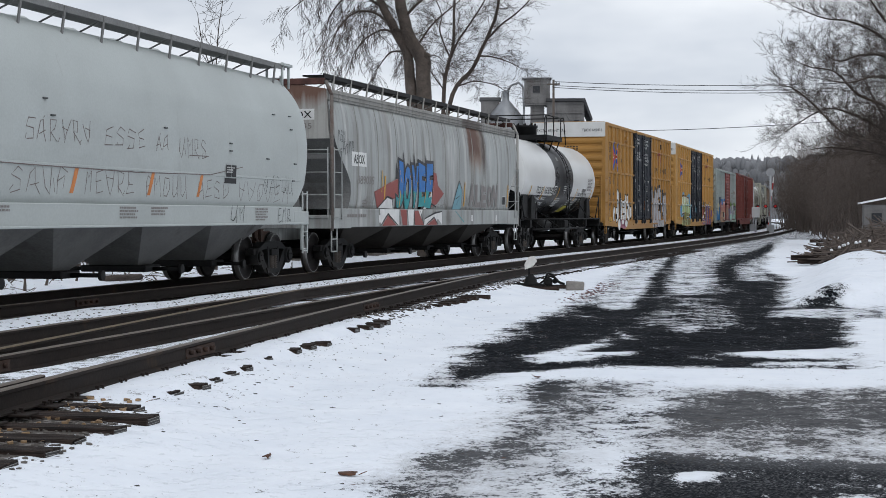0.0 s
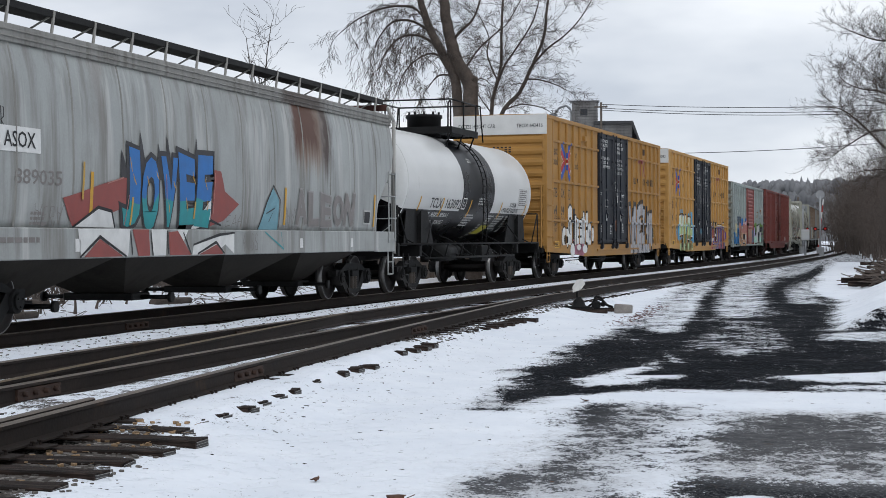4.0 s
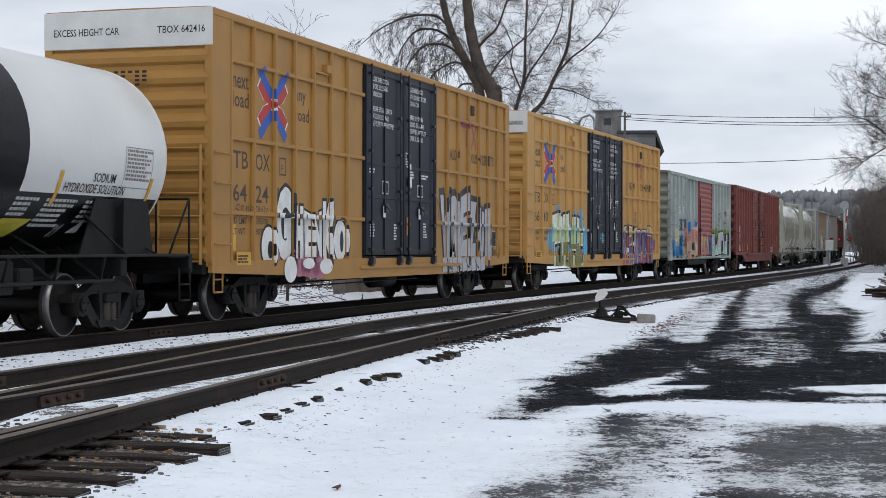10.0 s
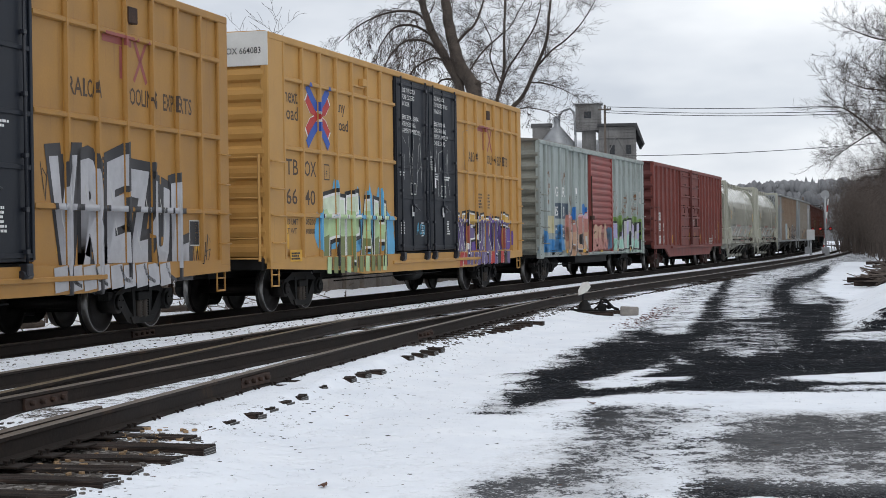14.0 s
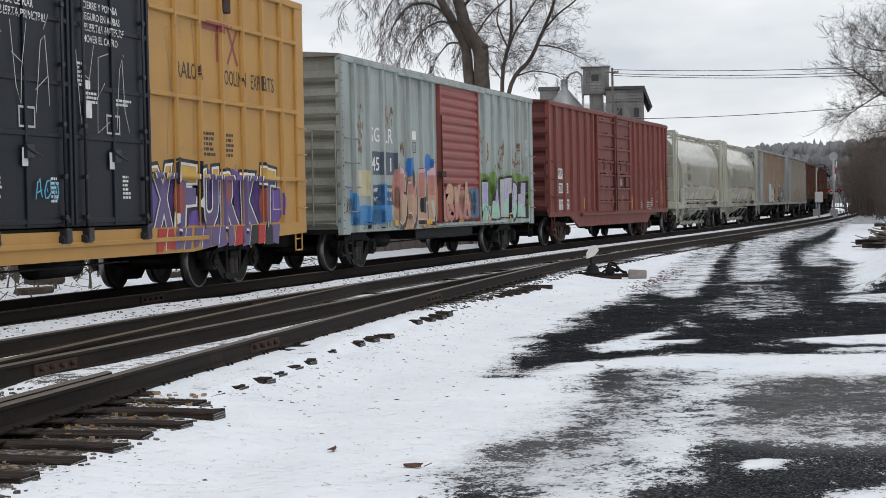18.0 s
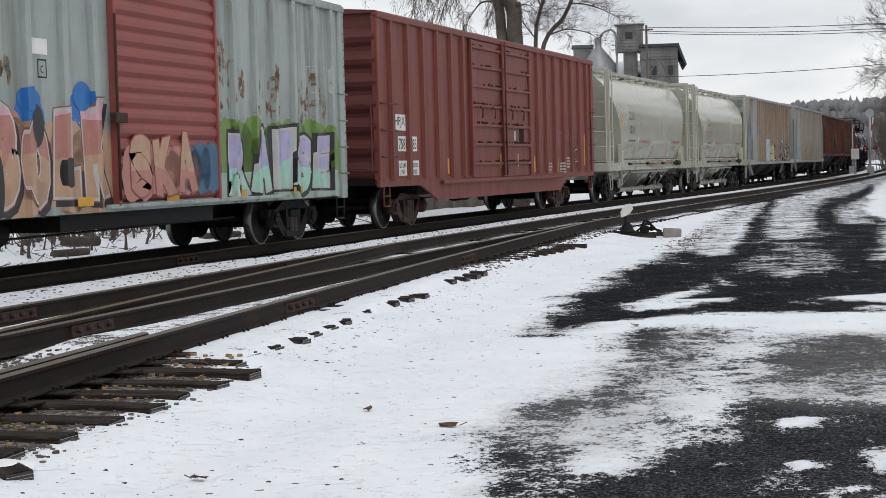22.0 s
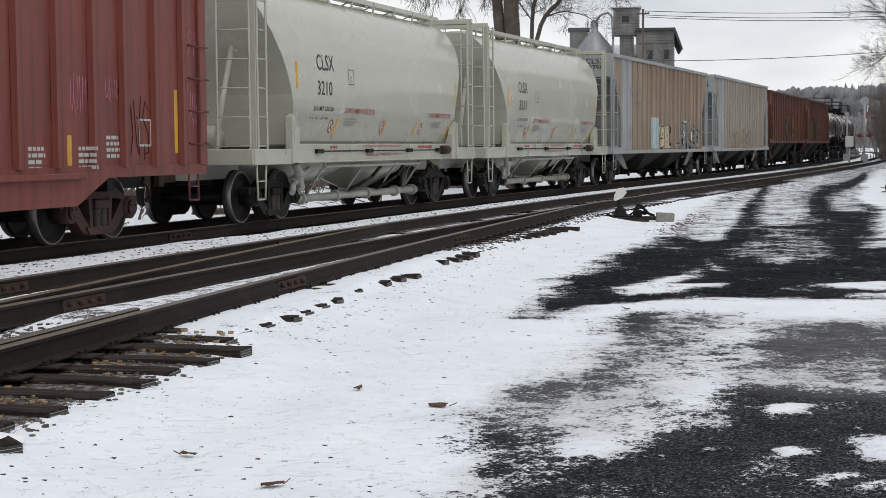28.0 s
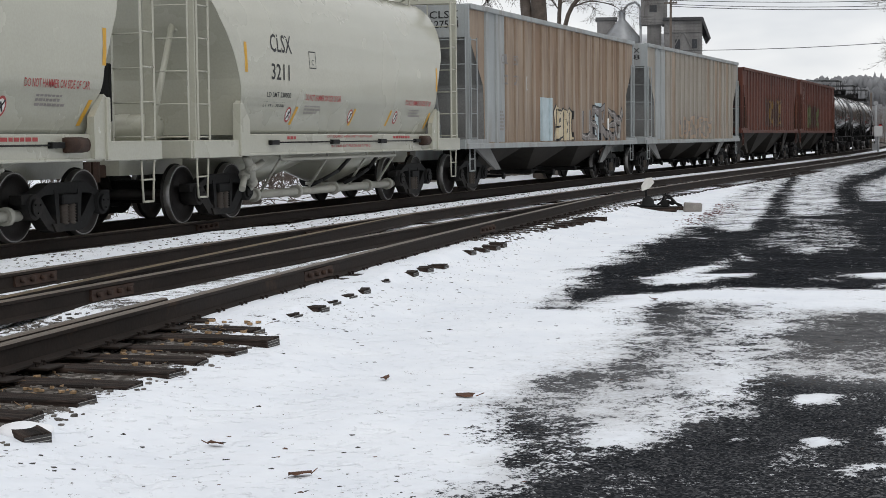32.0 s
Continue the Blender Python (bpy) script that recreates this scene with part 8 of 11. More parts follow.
    pipe(bm, [(1.32, -4.45, 0.50), (1.2, -4.1, 0.72), (1.25, -3.5, 0.92)], 0.055, 10)
    for p in ((1.34, -4.15, 0.85), (1.22, -3.85, 0.60), (1.2, -4.1, 0.72)):
        bmesh.ops.create_icosphere(bm, subdivisions=2, radius=0.10, matrix=Matrix.Translation(p))
    part("air_piping", bm, M_CREAMTRIM, car)
    for y0, y1 in ((-0.9, 0.25), (0.8, 1.7)):
        bm = bmesh.new()
        pipe(bm, [(1.36, y1, 0.94), (1.30, (y0 + y1) / 2 + 0.1, 0.70), (1.18, y0 + 0.2, 0.55), (1.02, y0, 0.45)], 0.035, 8)
        part("rubber_hose", bm, M_BLACKSTEEL, car)
    bm = bmesh.new()
    rod(bm, (1.52, -3.6, 1.25), (1.52, 4.3, 1.25), 0.014, 6)
    for y in (-3.6, -0.9, 1.6, 3.7):
        bbox(bm, 1.48, 1.56, y - 0.16, y + 0.16, 1.21, 1.29, 0.01)
    part("valve_rod", bm, M_BLACKSTEEL, car)
    bm = bmesh.new()
    lathe(bm, [(3.9, 0.05), (3.9, 0.10), (4.35, 0.10), (4.35, 0.04)], "y", 12, (1.53, 0, 1.25))
    rod(bm, (1.53, 4.42, 1.25), (1.56, 4.42, 1.25), 0.09, 12)
    part("hand_valve", bm, M_RUST, car)
    roof_walk(car, 5.9, 4.20, 0.62, M_CREAM, 9, 0.20, 0.4)
    hatches(car, 5.2, 4.27, M_CREAM, 5)
    mark, num = number.split()
    text_on(car, mark, -3.72, 2.75, 0.30, 0.88, P_BLACK, surf)
    text_on(car, num, -3.72, 2.29, 0.27, 0.74, P_BLACK, surf)
    frame_on(car, -2.11, -1.80, 2.53, 2.83, 0.018, P_BLACK, surf)
    text_on(car, "C", -2.0, 2.59, 0.10, 0.09, P_BLACK, surf)
    text_on(car, "LD LMT 230100" if num == "3210" else "LD LMT 230000", -3.90, 2.0, 0.085, 0.98, P_BLACK, surf)
    text_on(car, "LT WT 55900" if num == "3210" else "LT WT 56000", -3.95, 1.84, 0.085, 0.86, P_BLACK, surf)
    for y, w in ((-2.27, 1.65), (2.95, 1.6)):
        text_on(car, "DO NOT HAMMER ON SIDE OF CAR", y, 1.97, 0.11, w, P_STENRED, surf)
    for y in (-2.2, 3.3):
        bars_on(car, y, 1.86, 3, 0.035, 0.8, P_GREYTAG, surf, int(y * 7) + 50)
    for y in (-2.84, 0.06, 2.56):
        bm = bmesh.new()
        k = 18
        for a0, a1, mi in ((0.115, 0.085, 1), (0.085, 0.0, 0)):
            for i in range(k):
                t, u = 2 * math.pi * i / k, 2 * math.pi * (i + 1) / k
                c = [(y + a0 * math.cos(t), 1.72 + a0 * 1.15 * math.sin(t)), (y + a0 * math.cos(u), 1.72 + a0 * 1.15 * math.sin(u)),
                     (y + a1 * math.cos(u), 1.72 + a1 * 1.15 * math.sin(u)), (y + a1 * math.cos(t), 1.72 + a1 * 1.15 * math.sin(t))]
                if a1 == 0:
                    c = c[:3]
                bm.faces.new([bm.verts.new((*p, 0)) for p in c]).material_index = mi
        surf.lay(bm, 0.004)
        part("hammer_notice", bm, [P_WHITE, P_STENRED], car)
        bm = bmesh.new()
        stroke(bm, [(y - 0.07, 1.64), (y + 0.07, 1.80)], 0.03)
        stroke(bm, [(y + 0.05, 1.66), (y - 0.03, 1.78)], 0.03)
        surf.lay(bm, 0.007)
        part("notice_strokes", bm, P_BLACK, car)
    for y, z0, z1, sh in ((-4.75, 2.38, 2.86, 0.0), (4.88, 2.30, 2.8, 0.05), (-2.72, 1.55, 1.86, 0.16), (0.05, 1.55, 1.86, 0.16), (2.05, 1.55, 1.86, 0.16), (4.45, 1.5, 1.84, 0.18)):
        plate_on(car, y, y + 0.10, z0, z1, P_YELLOW, surf, 0.004, "reflector", shear=sh)
    text_on(car, "CAR EQUIPPED WITH SAFETY RELIEF VALVES", -1.2, 1.315, 0.05, 2.3, P_STENRED, Surf(1.492))
    text_on(car, "IN TRANSIT PRESSURE 2 PSI.G", -1.0, 1.145, 0.05, 2.0, P_STENRED, Surf(1.492))
    bars_on(car, 2.3, 1.30, 1, 0.05, 1.4, P_STENRED, Surf(1.492), 72)
    bars_on(car, -3.0, 1.30, 1, 0.05, 0.5, P_STENRED, Surf(1.492), 73)
    couplers(car, 6.62)
    bogies(car, (-4.7, 4.7))
    CARS.append((car, center, 4.7))


clean_hopper(87.2, "CLSX 3210")
clean_hopper(101.4, "CLSX 3211")


# ---- ribbed hoppers ----
def ribbed_hopper(center, h, label, body, dark, z_top, z_low, tags, number="", trim=None, sheets=()):
    car = car_root("covered_hopper", label)
    trim = trim or body
    x = SIDE - 0.05
    curve = lambda z: x
    yend = lerp_table([(z_low, h - 1.42), (2.5, h - 1.36), (3.55, h - 0.42), (z_top, h - 0.36)])
    n = int((2 * h - 2.6) / 0.78)
    ys = [-h + 1.55 + (2 * h - 3.1) * i / n for i in range(n + 1)]
    surf = Surf(x + (0.006 if sheets else 0.0), [(y, 0.20, 0.05) for y in ys])
    hopper_body(car, curve, yend, z_low, z_top, z_top + 0.14, body, dark, 0.2, smooth=False)
    if sheets:
        rib_set(car, x, ys[:2], z_low + 0.02, z_top - 0.06, sheets[0], 0.20, 0.05)
        rib_set(car, x, ys[2:], z_low + 0.02, z_top - 0.06, sheets[1], 0.20, 0.05)
    else:
        rib_set(car, x, ys, z_low + 0.02, z_top - 0.06, body, 0.20, 0.05)
    r = random.Random(int(center * 10))
    for i, (ya, yb) in enumerate(zip(ys[:-1], ys[1:]) if sheets else ()):
        mt = sheets[0] if i < 2 else sheets[1] if i == 2 else r.choice(sheets[1:])
        side_box(car, "side_sheet", mt, 1, x - 0.01, x + 0.006, ya + 0.09, yb - 0.09, z_low + 0.05, z_top - 0.10)
    bm = bmesh.new()
    for sx in (1, -1):
        bbox(bm, sx * SIDE - 0.07, sx * SIDE + 0.03, -h + 0.3, h - 0.3, z_top - 0.10, z_top + 0.02, 0.012)
        bbox(bm, sx * SIDE - 0.06, sx * SIDE + 0.03, -h, h, z_low - 0.10, z_low + 0.03, 0.012)
    part("side_sill", bm, trim, car)
    for s in (-1, 1):
        bm = bmesh.new()
        bbox(bm, -SIDE + 0.05, SIDE - 0.05, s * (h - 0.33) - 0.05, s * (h - 0.33) + 0.05, z_top - 0.75, z_top + 0.02, 0.01)
        part("end_panel", bm, trim, car)
        bm = bmesh.new()
        for xx in (SIDE - 0.08, -SIDE + 0.08):
            bbox(bm, xx - 0.05, xx + 0.05, s * (h - 0.30) - 0.04, s * (h - 0.30) + 0.04, z_low, z_top, 0.008)
        for xx in (-0.5, 0.5):
            rod(bm, (xx, s * (h - 0.40), z_top - 0.7), (xx, s * (h - 1.1), z_low + 0.1), 0.05, 6)
        part("corner_post", bm, trim, car)
        ladder("end_ladder", car, trim, (SIDE - 0.10, s * (h - 0.22)), (SIDE - 0.95, s * (h - 0.22)), z_low + 0.15, z_top - 0.8, 5, 0.013, 0.018)
        ladder("side_ladder", car, trim, (SIDE, s * (h - 0.30)), (SIDE, s * (h - 0.75)), z_low + 0.15, z_top - 0.8, 5, 0.013, 0.018)
        stirrup(car, trim, s * (h - 0.5), z_low - 0.06, drop=0.55, w=0.36)
        cylinder_brake(car, s * (h - 1.0), 0.0, z_low + 0.32, dark, 0.22, 0.5)
        bm = bmesh.new()
        prism(bm, [(s * (h - 1.40), z_low - 0.02), (s * (h - 2.6), z_low - 0.02), (s * (h - 3.6), 0.5), (s * (h - 3.2), 0.5)], "x", SIDE - 0.40, SIDE - 0.34)
        part("slope_brace", bm, dark, car)
    end_platform(car, h, h - 1.5, z_low - 0.10, z_low + 0.12, trim)
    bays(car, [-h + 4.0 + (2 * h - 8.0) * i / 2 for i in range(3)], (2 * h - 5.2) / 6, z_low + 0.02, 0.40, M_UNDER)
    bm = bmesh.new()
    bbox(bm, -0.35, 0.35, -h + 0.4, h - 0.4, z_top + 0.16, z_top + 0.20, 0.01)
    bbox(bm, -0.55, 0.55, -h + 1.0, h - 1.0, z_top + 0.08, z_top + 0.15, 0.02)
    part("roof_walk", bm, trim, car)
    if number:
        mark, num = number.split()
        for tx, z in ((mark, z_top - 0.30), (num, z_top - 0.52)):
            bm = glyphs(tx)
            x1 = max(v.co.x for v in bm.verts)
            for v in bm.verts:
                v.co = (0.55 + v.co.x / x1 * 0.72, -(h - 0.33) - 0.058, z + v.co.y * 0.24)
            part("end_lettering", bm, P_BLACK, car)
    tags(car, surf, h)
    couplers(car, h + 0.05)
    bogies(car, (-h + 1.65, h - 1.65))
    CARS.append((car, center, h - 1.65))


def tags_tan(car, surf, h):
    for tx, y, z, w in (("CL", -h + 2.75, 3.1, 0.4), ("SX", -h + 3.75, 3.1, 0.4), ("12", -h + 2.85, 2.6, 0.3), ("75", -h + 3.75, 2.6, 0.35)):
        text_on(car, tx, y, z, 0.24, w, P_GREYTAG, surf)
    frame_on(car, -h + 4.7, -h + 4.92, 2.5, 2.85, 0.03, P_DULLWHITE, surf)
    bars_on(car, -h + 2.6, 1.9, 6, 0.05, 0.35, P_GREYTAG, surf, 3)
    plate_on(car, -h + 6.1, -h + 7.2, 1.2, 2.35, sprite("pale_blue_patch", (0.42, 0.50, 0.53)), surf, name="paint_patch")
    graffiti(car, -h + 7.5, -h + 9.1, 1.2, 2.1, 2, [sprite("cream_spray", (0.55, 0.47, 0.33))], P_BLACK, surf, 61, weight=0.5, label="cream sprayed letters")
    graffiti(car, -h + 10.4, -h + 15.2, 1.2, 2.2, 5, [P_GREYTAG], P_BLACK, surf, 62, weight=0.24, accent=P_DULLWHITE, label="grey sprayed letters")
    plate_on(car, -h + 11.7, -h + 12.5, 1.2, 2.3, sprite("pale_blue_patch", (0.42, 0.50, 0.53)), surf, name="paint_patch")
    plate_on(car, -h + 13.2, -h + 13.5, 1.5, 1.85, P_WHITE, surf, 0.012, name="paper_card")


def tags_ash(car, surf, h):
    graffiti(car, -h + 5.2, -h + 11.0, 1.2, 2.0, 7, [sprite("dull_peach_spray", (0.36, 0.27, 0.20))], P_GREYTAG, surf, 63, weight=0.2, label="faded peach sprayed letters")


def tags_brown(car, surf, h):
    graffiti(car, -h + 6.5, -h + 11.5, 1.7, 3.0, 4, [sprite("dull_mustard_spray", (0.15, 0.085, 0.025)), P_BROWNLINE], P_BROWNLINE, surf, 64, weight=0.3, label="mustard sprayed letters")


def tags_brown2(car, surf, h):
    graffiti(car, -h + 3.5, -h + 8.5, 1.7, 3.0, 4, [sprite("dull_green_spray", (0.08, 0.09, 0.035)), P_BROWNLINE], P_BROWNLINE, surf, 65, weight=0.3, label="green sprayed letters")
    plate_on(car, -h + 1.6, -h + 2.1, 3.0, 3.9, P_DULLWHITE, surf, name="paint_patch")


P_BROWNLINE = sprite("brown_line_paint", (0.05, 0.02, 0.015))
ribbed_hopper(117.1, 8.6, "grey ribbed hopper car streaked tan with rust", M_TAN, M_WORNDARK, 4.36, 1.14, tags_tan, "CLSX 1275R1", M_HAZE, (M_HAZE, M_TAN, M_RUSTSHEET, M_RUSTSHEET, M_TAN))
ribbed_hopper(135.4, 8.5, "chalky grey ribbed hopper car with faded tags", M_ASH, M_WORNDARK, 4.40, 1.14, tags_ash, "CLSX 128", M_HAZE, (M_HAZE, M_ASH, M_ASH, M_TAN))
ribbed_hopper(153.2, 8.7, "rust-brown ribbed hopper car with mustard graffiti", M_BROWN, M_UNDER, 4.26, 1.50, tags_brown)
ribbed_hopper(171.4, 8.7, "rust-brown ribbed hopper car with green graffiti", M_BROWN, M_UNDER, 4.28, 1.50, tags_brown2)


# ---- tank cars ----
M_TIN = mat("grey_sheet_metal", (0.26, 0.27, 0.28), 0.45, 0.4, 0.2, 1, 0.05, 30, dirt=(0.14, 0.10, 0.08), dirt_amt=0.3)
M_TANKWHITE = mat("white_tank_paint", (0.66, 0.66, 0.64), 0.35, 0, 0.07, 0.9, 0.02, 30, dirt=(0.45, 0.43, 0.40), dirt_amt=0.18, dirt_scale=0.9, streak=0.5, coat=0.2)
M_TANKBLACK = mat("black_tank_paint", (0.0045, 0.0045, 0.0055), 0.30, 0, 0.3, 1.0, 0.02, 30, dirt=(0.018, 0.018, 0.018), dirt_amt=0.15, dirt_scale=0.9, streak=0.5, spec=0.12)
M_TANKFAR = mat("glossy_dark_tank_paint", (0.055, 0.054, 0.055), 0.22, 0, 0.3, 0.8, 0.03, 30, spec=0.6, coat=0.5, dirt=(0.12, 0.11, 0.10), dirt_amt=0.3, dirt_scale=0.8, streak=0.5)


def tank_car(center, half, trucks, label, two_tone, band=(-1.8, 1.2), marks=True):
    car = car_root("tank_car", label)
    zc, R = 2.66, 1.42
    b0, b1 = band
    shell = half - 0.85
    zs = 2.01                                             # where the white ends
    a_split = math.asin((zs - zc) / R)
    angs = [a_split + (math.pi - 2 * a_split) * i / 28 for i in range(29)]
    angs += [math.pi - a_split + (math.pi + 2 * a_split) * i / 20 for i in range(1, 20)]
    stations = []
    for i in range(8):                                    # domed heads
        t = math.pi / 2 * i / 8
        stations.append((-shell - 0.42 * math.cos(t), R * math.sin(t) ** 0.75 if i else 0.02))
    stations += [(-shell, R), (-shell + 0.8, R), (b0, R), (b1, R), (shell - 0.8, R), (shell, R)]
    stations += [(-y, r) for y, r in stations[:8][::-1]]
    bm = bmesh.new()
    rings = [[bm.verts.new((r * math.cos(a), y, zc + r * math.sin(a))) for a in angs] for y, r in stations]
    k = len(angs)
    for (ya, _), (yb, _), p, q in zip(stations[:-1], stations[1:], rings[:-1], rings[1:]):
        for i in range(k):
            f = bm.faces.new((p[i], p[(i + 1) % k], q[(i + 1) % k], q[i]))
            f.smooth = True
            white = i < 28 and not (b0 - 0.01 <= ya and yb <= b1 + 0.01)
            f.material_index = 0 if (white and two_tone) else 1
    bm.faces.new(rings[0])
    bm.faces.new(rings[-1])
    part("tank_shell", bm, [M_TANKWHITE, M_TANKBLACK if two_tone else M_TANKFAR], car, "white tank shell, black below and round the middle" if two_tone else "")
    for y in (-shell, -shell + 3.4, shell - 3.4, shell):
        t = bmesh.new()
        lathe(t, [(y - 0.025, R - 0.01), (y - 0.02, R + 0.006), (y + 0.02, R + 0.006), (y + 0.025, R - 0.01)], "y", 48, (0, 0, zc))
        if abs(abs(y) - shell) < 0.01:
            part("weld_ring", t, M_TANKWHITE if two_tone else M_TANKFAR, car)
        else:
            t.free()
    # frame
    bm = bmesh.new()
    for s in (-1, 1):
        a, b = sorted((s * (half - 2.6), s * half))
        box(bm, -0.32, 0.32, a, b, 0.78, 1.12)
        bbox(bm, -SIDE + 0.1, SIDE - 0.1, s * half - 0.07, s * half + 0.07, 0.88, 1.18, 0.012)
        bbox(bm, -1.32, 1.32, s * trucks - 0.10, s * trucks + 0.10, 0.86, 1.12, 0.012)
        prism(bm, [(-1.35, 1.12), (1.35, 1.12), (1.36, 2.0), (1.1, 1.6), (0.6, 1.32), (0, 1.24), (-0.6, 1.32), (-1.1, 1.6), (-1.36, 2.0)], "y", s * trucks - 0.09, s * trucks + 0.09)
        box(bm, -SIDE + 0.15, SIDE - 0.15, s * half - 0.75 if s > 0 else -half, half if s > 0 else -half + 0.75, 1.12, 1.17)
    part("stub_frame", bm, M_BLACKSTEEL, car)
    bm = bmesh.new()
    for sx in (1, -1):
        rod(bm, (sx * 1.46, -half + 0.1, 1.16), (sx * 1.46, half - 0.1, 1.16), 0.022, 8)
        for y in (-half + 1.2, -2.2, 2.2, half - 1.2):
            rod(bm, (sx * 1.46, y, 1.16), (sx * 0.9, y, 1.45), 0.018, 6)
        for s in (-1, 1):
            rod(bm, (sx * 1.44, s * (half - 2.2), 1.16), (sx * 1.25, s * (half - 3.2), 1.75), 0.02, 6)
    part("side_handrail", bm, M_BLACKSTEEL, car)
    for s in (-1, 1):
        bm = bmesh.new()
        for sx in (1, -1):
            pipe(bm, [(sx * 1.42, s * half, 1.15), (sx * 1.42, s * half, 2.05), (sx * 0.85, s * half, 2.05), (sx * 0.85, s * half, 1.15)], 0.02, 7)
            rod(bm, (sx * 1.42, s * half, 2.05), (sx * 1.42, s * (half - 0.75), 1.15), 0.02, 6)
        part("end_rail", bm, M_BLACKSTEEL, car)
        stirrup(car, M_BLACKSTEEL, s * (half - 0.35), 0.95, drop=0.5, w=0.4)
    bm = bmesh.new()
    lathe(bm, [(-0.5, 0.0), (-0.5, 0.18), (0.5, 0.18), (0.5, 0.0)], "y", 14, (0.6, 0.4, 0.98))
    rod(bm, (0.8, -3.6, 0.85), (0.8, 3.4, 0.85), 0.02, 6)
    lathe(bm, [(1.26, 0.35), (0.95, 0.30), (0.88, 0.12), (0.65, 0.12)], "z", 14, (0, -0.3, 0))
    part("bottom_outlet", bm, M_BLACKSTEEL, car)
    bm = bmesh.new()
    lathe(bm, [(-0.7, 0.0), (-0.7, 0.22), (0.7, 0.22), (0.7, 0.0)], "y", 16, (1.0, -1.9, 0.92))
    part("brake_reservoir", bm, M_BLACKSTEEL, car)
    for sx in (1, -1):
        bm = bmesh.new()
        rod(bm, (sx * 1.30, -half + 2.4, 0.80), (sx * 1.30, half - 2.4, 0.80), 0.03, 8)
        for k in range(7):
            y = -half + 2.8 + (2 * half - 5.6) * k / 6
            rod(bm, (sx * 1.30, y, 0.80), (sx * 1.40, y, 1.18), 0.022, 6)
            rod(bm, (sx * 1.30, y, 0.80), (sx * 0.6, y + 0.1, 1.30), 0.03, 6)
        part("brake_pipe", bm, M_BLACKSTEEL, car)
    bm = bmesh.new()
    bbox(bm, 0.95, 1.25, 1.0, 1.7, 0.66, 1.10, 0.03)
    bbox(bm, 1.0, 1.2, 1.9, 2.3, 0.72, 1.0, 0.03)
    part("brake_valve", bm, M_BLACKSTEEL, car)
    for s in (-1, 1):
        for sx in (1, -1):
            bm = bmesh.new()
            prism(bm, [(s * (half - 0.95), 1.14), (s * (trucks - 1.25), 1.14), (s * (trucks - 0.75), 1.98), (s * (half - 1.15), 1.98)], "x", sx * 1.24 - 0.012, sx * 1.24 + 0.012)
            part("saddle_plate", bm, M_BLACKSTEEL, car)
    # dome, platform, rails and ladders
    yc = -0.3 if marks else (b0 + b1) / 2
    bm = bmesh.new()
    lathe(bm, [(zc + R - 0.08, 0.46), (zc + R + 0.44, 0.46), (zc + R + 0.48, 0.50), (zc + R + 0.56, 0.50), (zc + R + 0.58, 0.0)], "z", 22, (0, yc, 0))
    dome = part("manway", bm, M_BLACKSTEEL, car, "black bolted manway drum")
    bm = bmesh.new()
    for i in range(10):
        a = 2 * math.pi * i / 10
        rod(bm, (0.42 * math.cos(a), yc + 0.42 * math.sin(a), zc + R + 0.56), (0.42 * math.cos(a), yc + 0.42 * math.sin(a), zc + R + 0.64), 0.03, 6)
    part("manway_bolts", bm, M_BLACKSTEEL, dome)
    zp = zc + R + 0.02
    for sx in (1, -1):
        bm = bmesh.new()
        bbox(bm, sx * 0.85 - 0.30, sx * 0.85 + 0.30, yc - 1.25, yc + 1.25, zp, zp + 0.05, 0.008)
        part("deck", bm, M_TIN if two_tone else M_BLACKSTEEL, car)
        for y in (yc - 1.1, yc, yc + 1.1):
            bm = bmesh.new()
            rod(bm, (sx * 1.1, y, zp), (sx * 0.95, y, zc + 1.05), 0.022, 6)
            part("deck_bracket", bm, M_BLACKSTEEL, car)
    for sy in (-1, 1):
        bm = bmesh.new()
        bbox(bm, -1.15, 1.15, yc + sy * 1.0 - 0.25, yc + sy * 1.0 + 0.25, zp + 0.002, zp + 0.048, 0.008)
        part("cross_deck", bm, M_BLACKSTEEL, car)
    for sx in (1, -1):
        bm = bmesh.new()
        bbox(bm, sx * 1.15 - 0.015, sx * 1.15 + 0.015, yc - 1.25, yc + 1.25, zp - 0.04, zp + 0.14, 0.005)
        part("toe_board", bm, M_BLACKSTEEL, car)
    for sy in (1, -1):
        bm = bmesh.new()
        bbox(bm, -1.15, 1.15, yc + sy * 1.25 - 0.015, yc + sy * 1.25 + 0.015, zp - 0.04, zp + 0.14, 0.005)
        part("toe_board", bm, M_BLACKSTEEL, car)
    bm = bmesh.new()
    zt = zp + 0.86
    for sx in (1, -1):
        for y in (-1.2, 0.0, 1.2):
            rod(bm, (sx * 1.12, yc + y, zp), (sx * 1.12, yc + y, zt), 0.022, 7)
        rod(bm, (sx * 1.12, yc - 1.2, zt), (sx * 1.12, yc + 1.2, zt), 0.022, 7)
        pipe(bm, [(sx * 1.12, yc - 1.2, zt), (sx * 1.12, yc - 1.42, zt - 0.12), (sx * 1.12, yc - 1.45, zp - 0.2)], 0.022, 7)
        for q in (0.30, 0.62):
            pipe(bm, [(sx * 1.12, yc + q * 0.0 + 1.2, zt), (sx * 1.20, yc + 1.35, zt), (sx * 1.28, yc + 1.35, zp - 0.15)], 0.02, 6)
    for sy in (-1, 1):
        rod(bm, (-1.12, yc + sy * 1.2, zt), (1.12, yc + sy * 1.2, zt), 0.022, 7)
    part("platform_rail", bm, M_BLACKSTEEL, car)
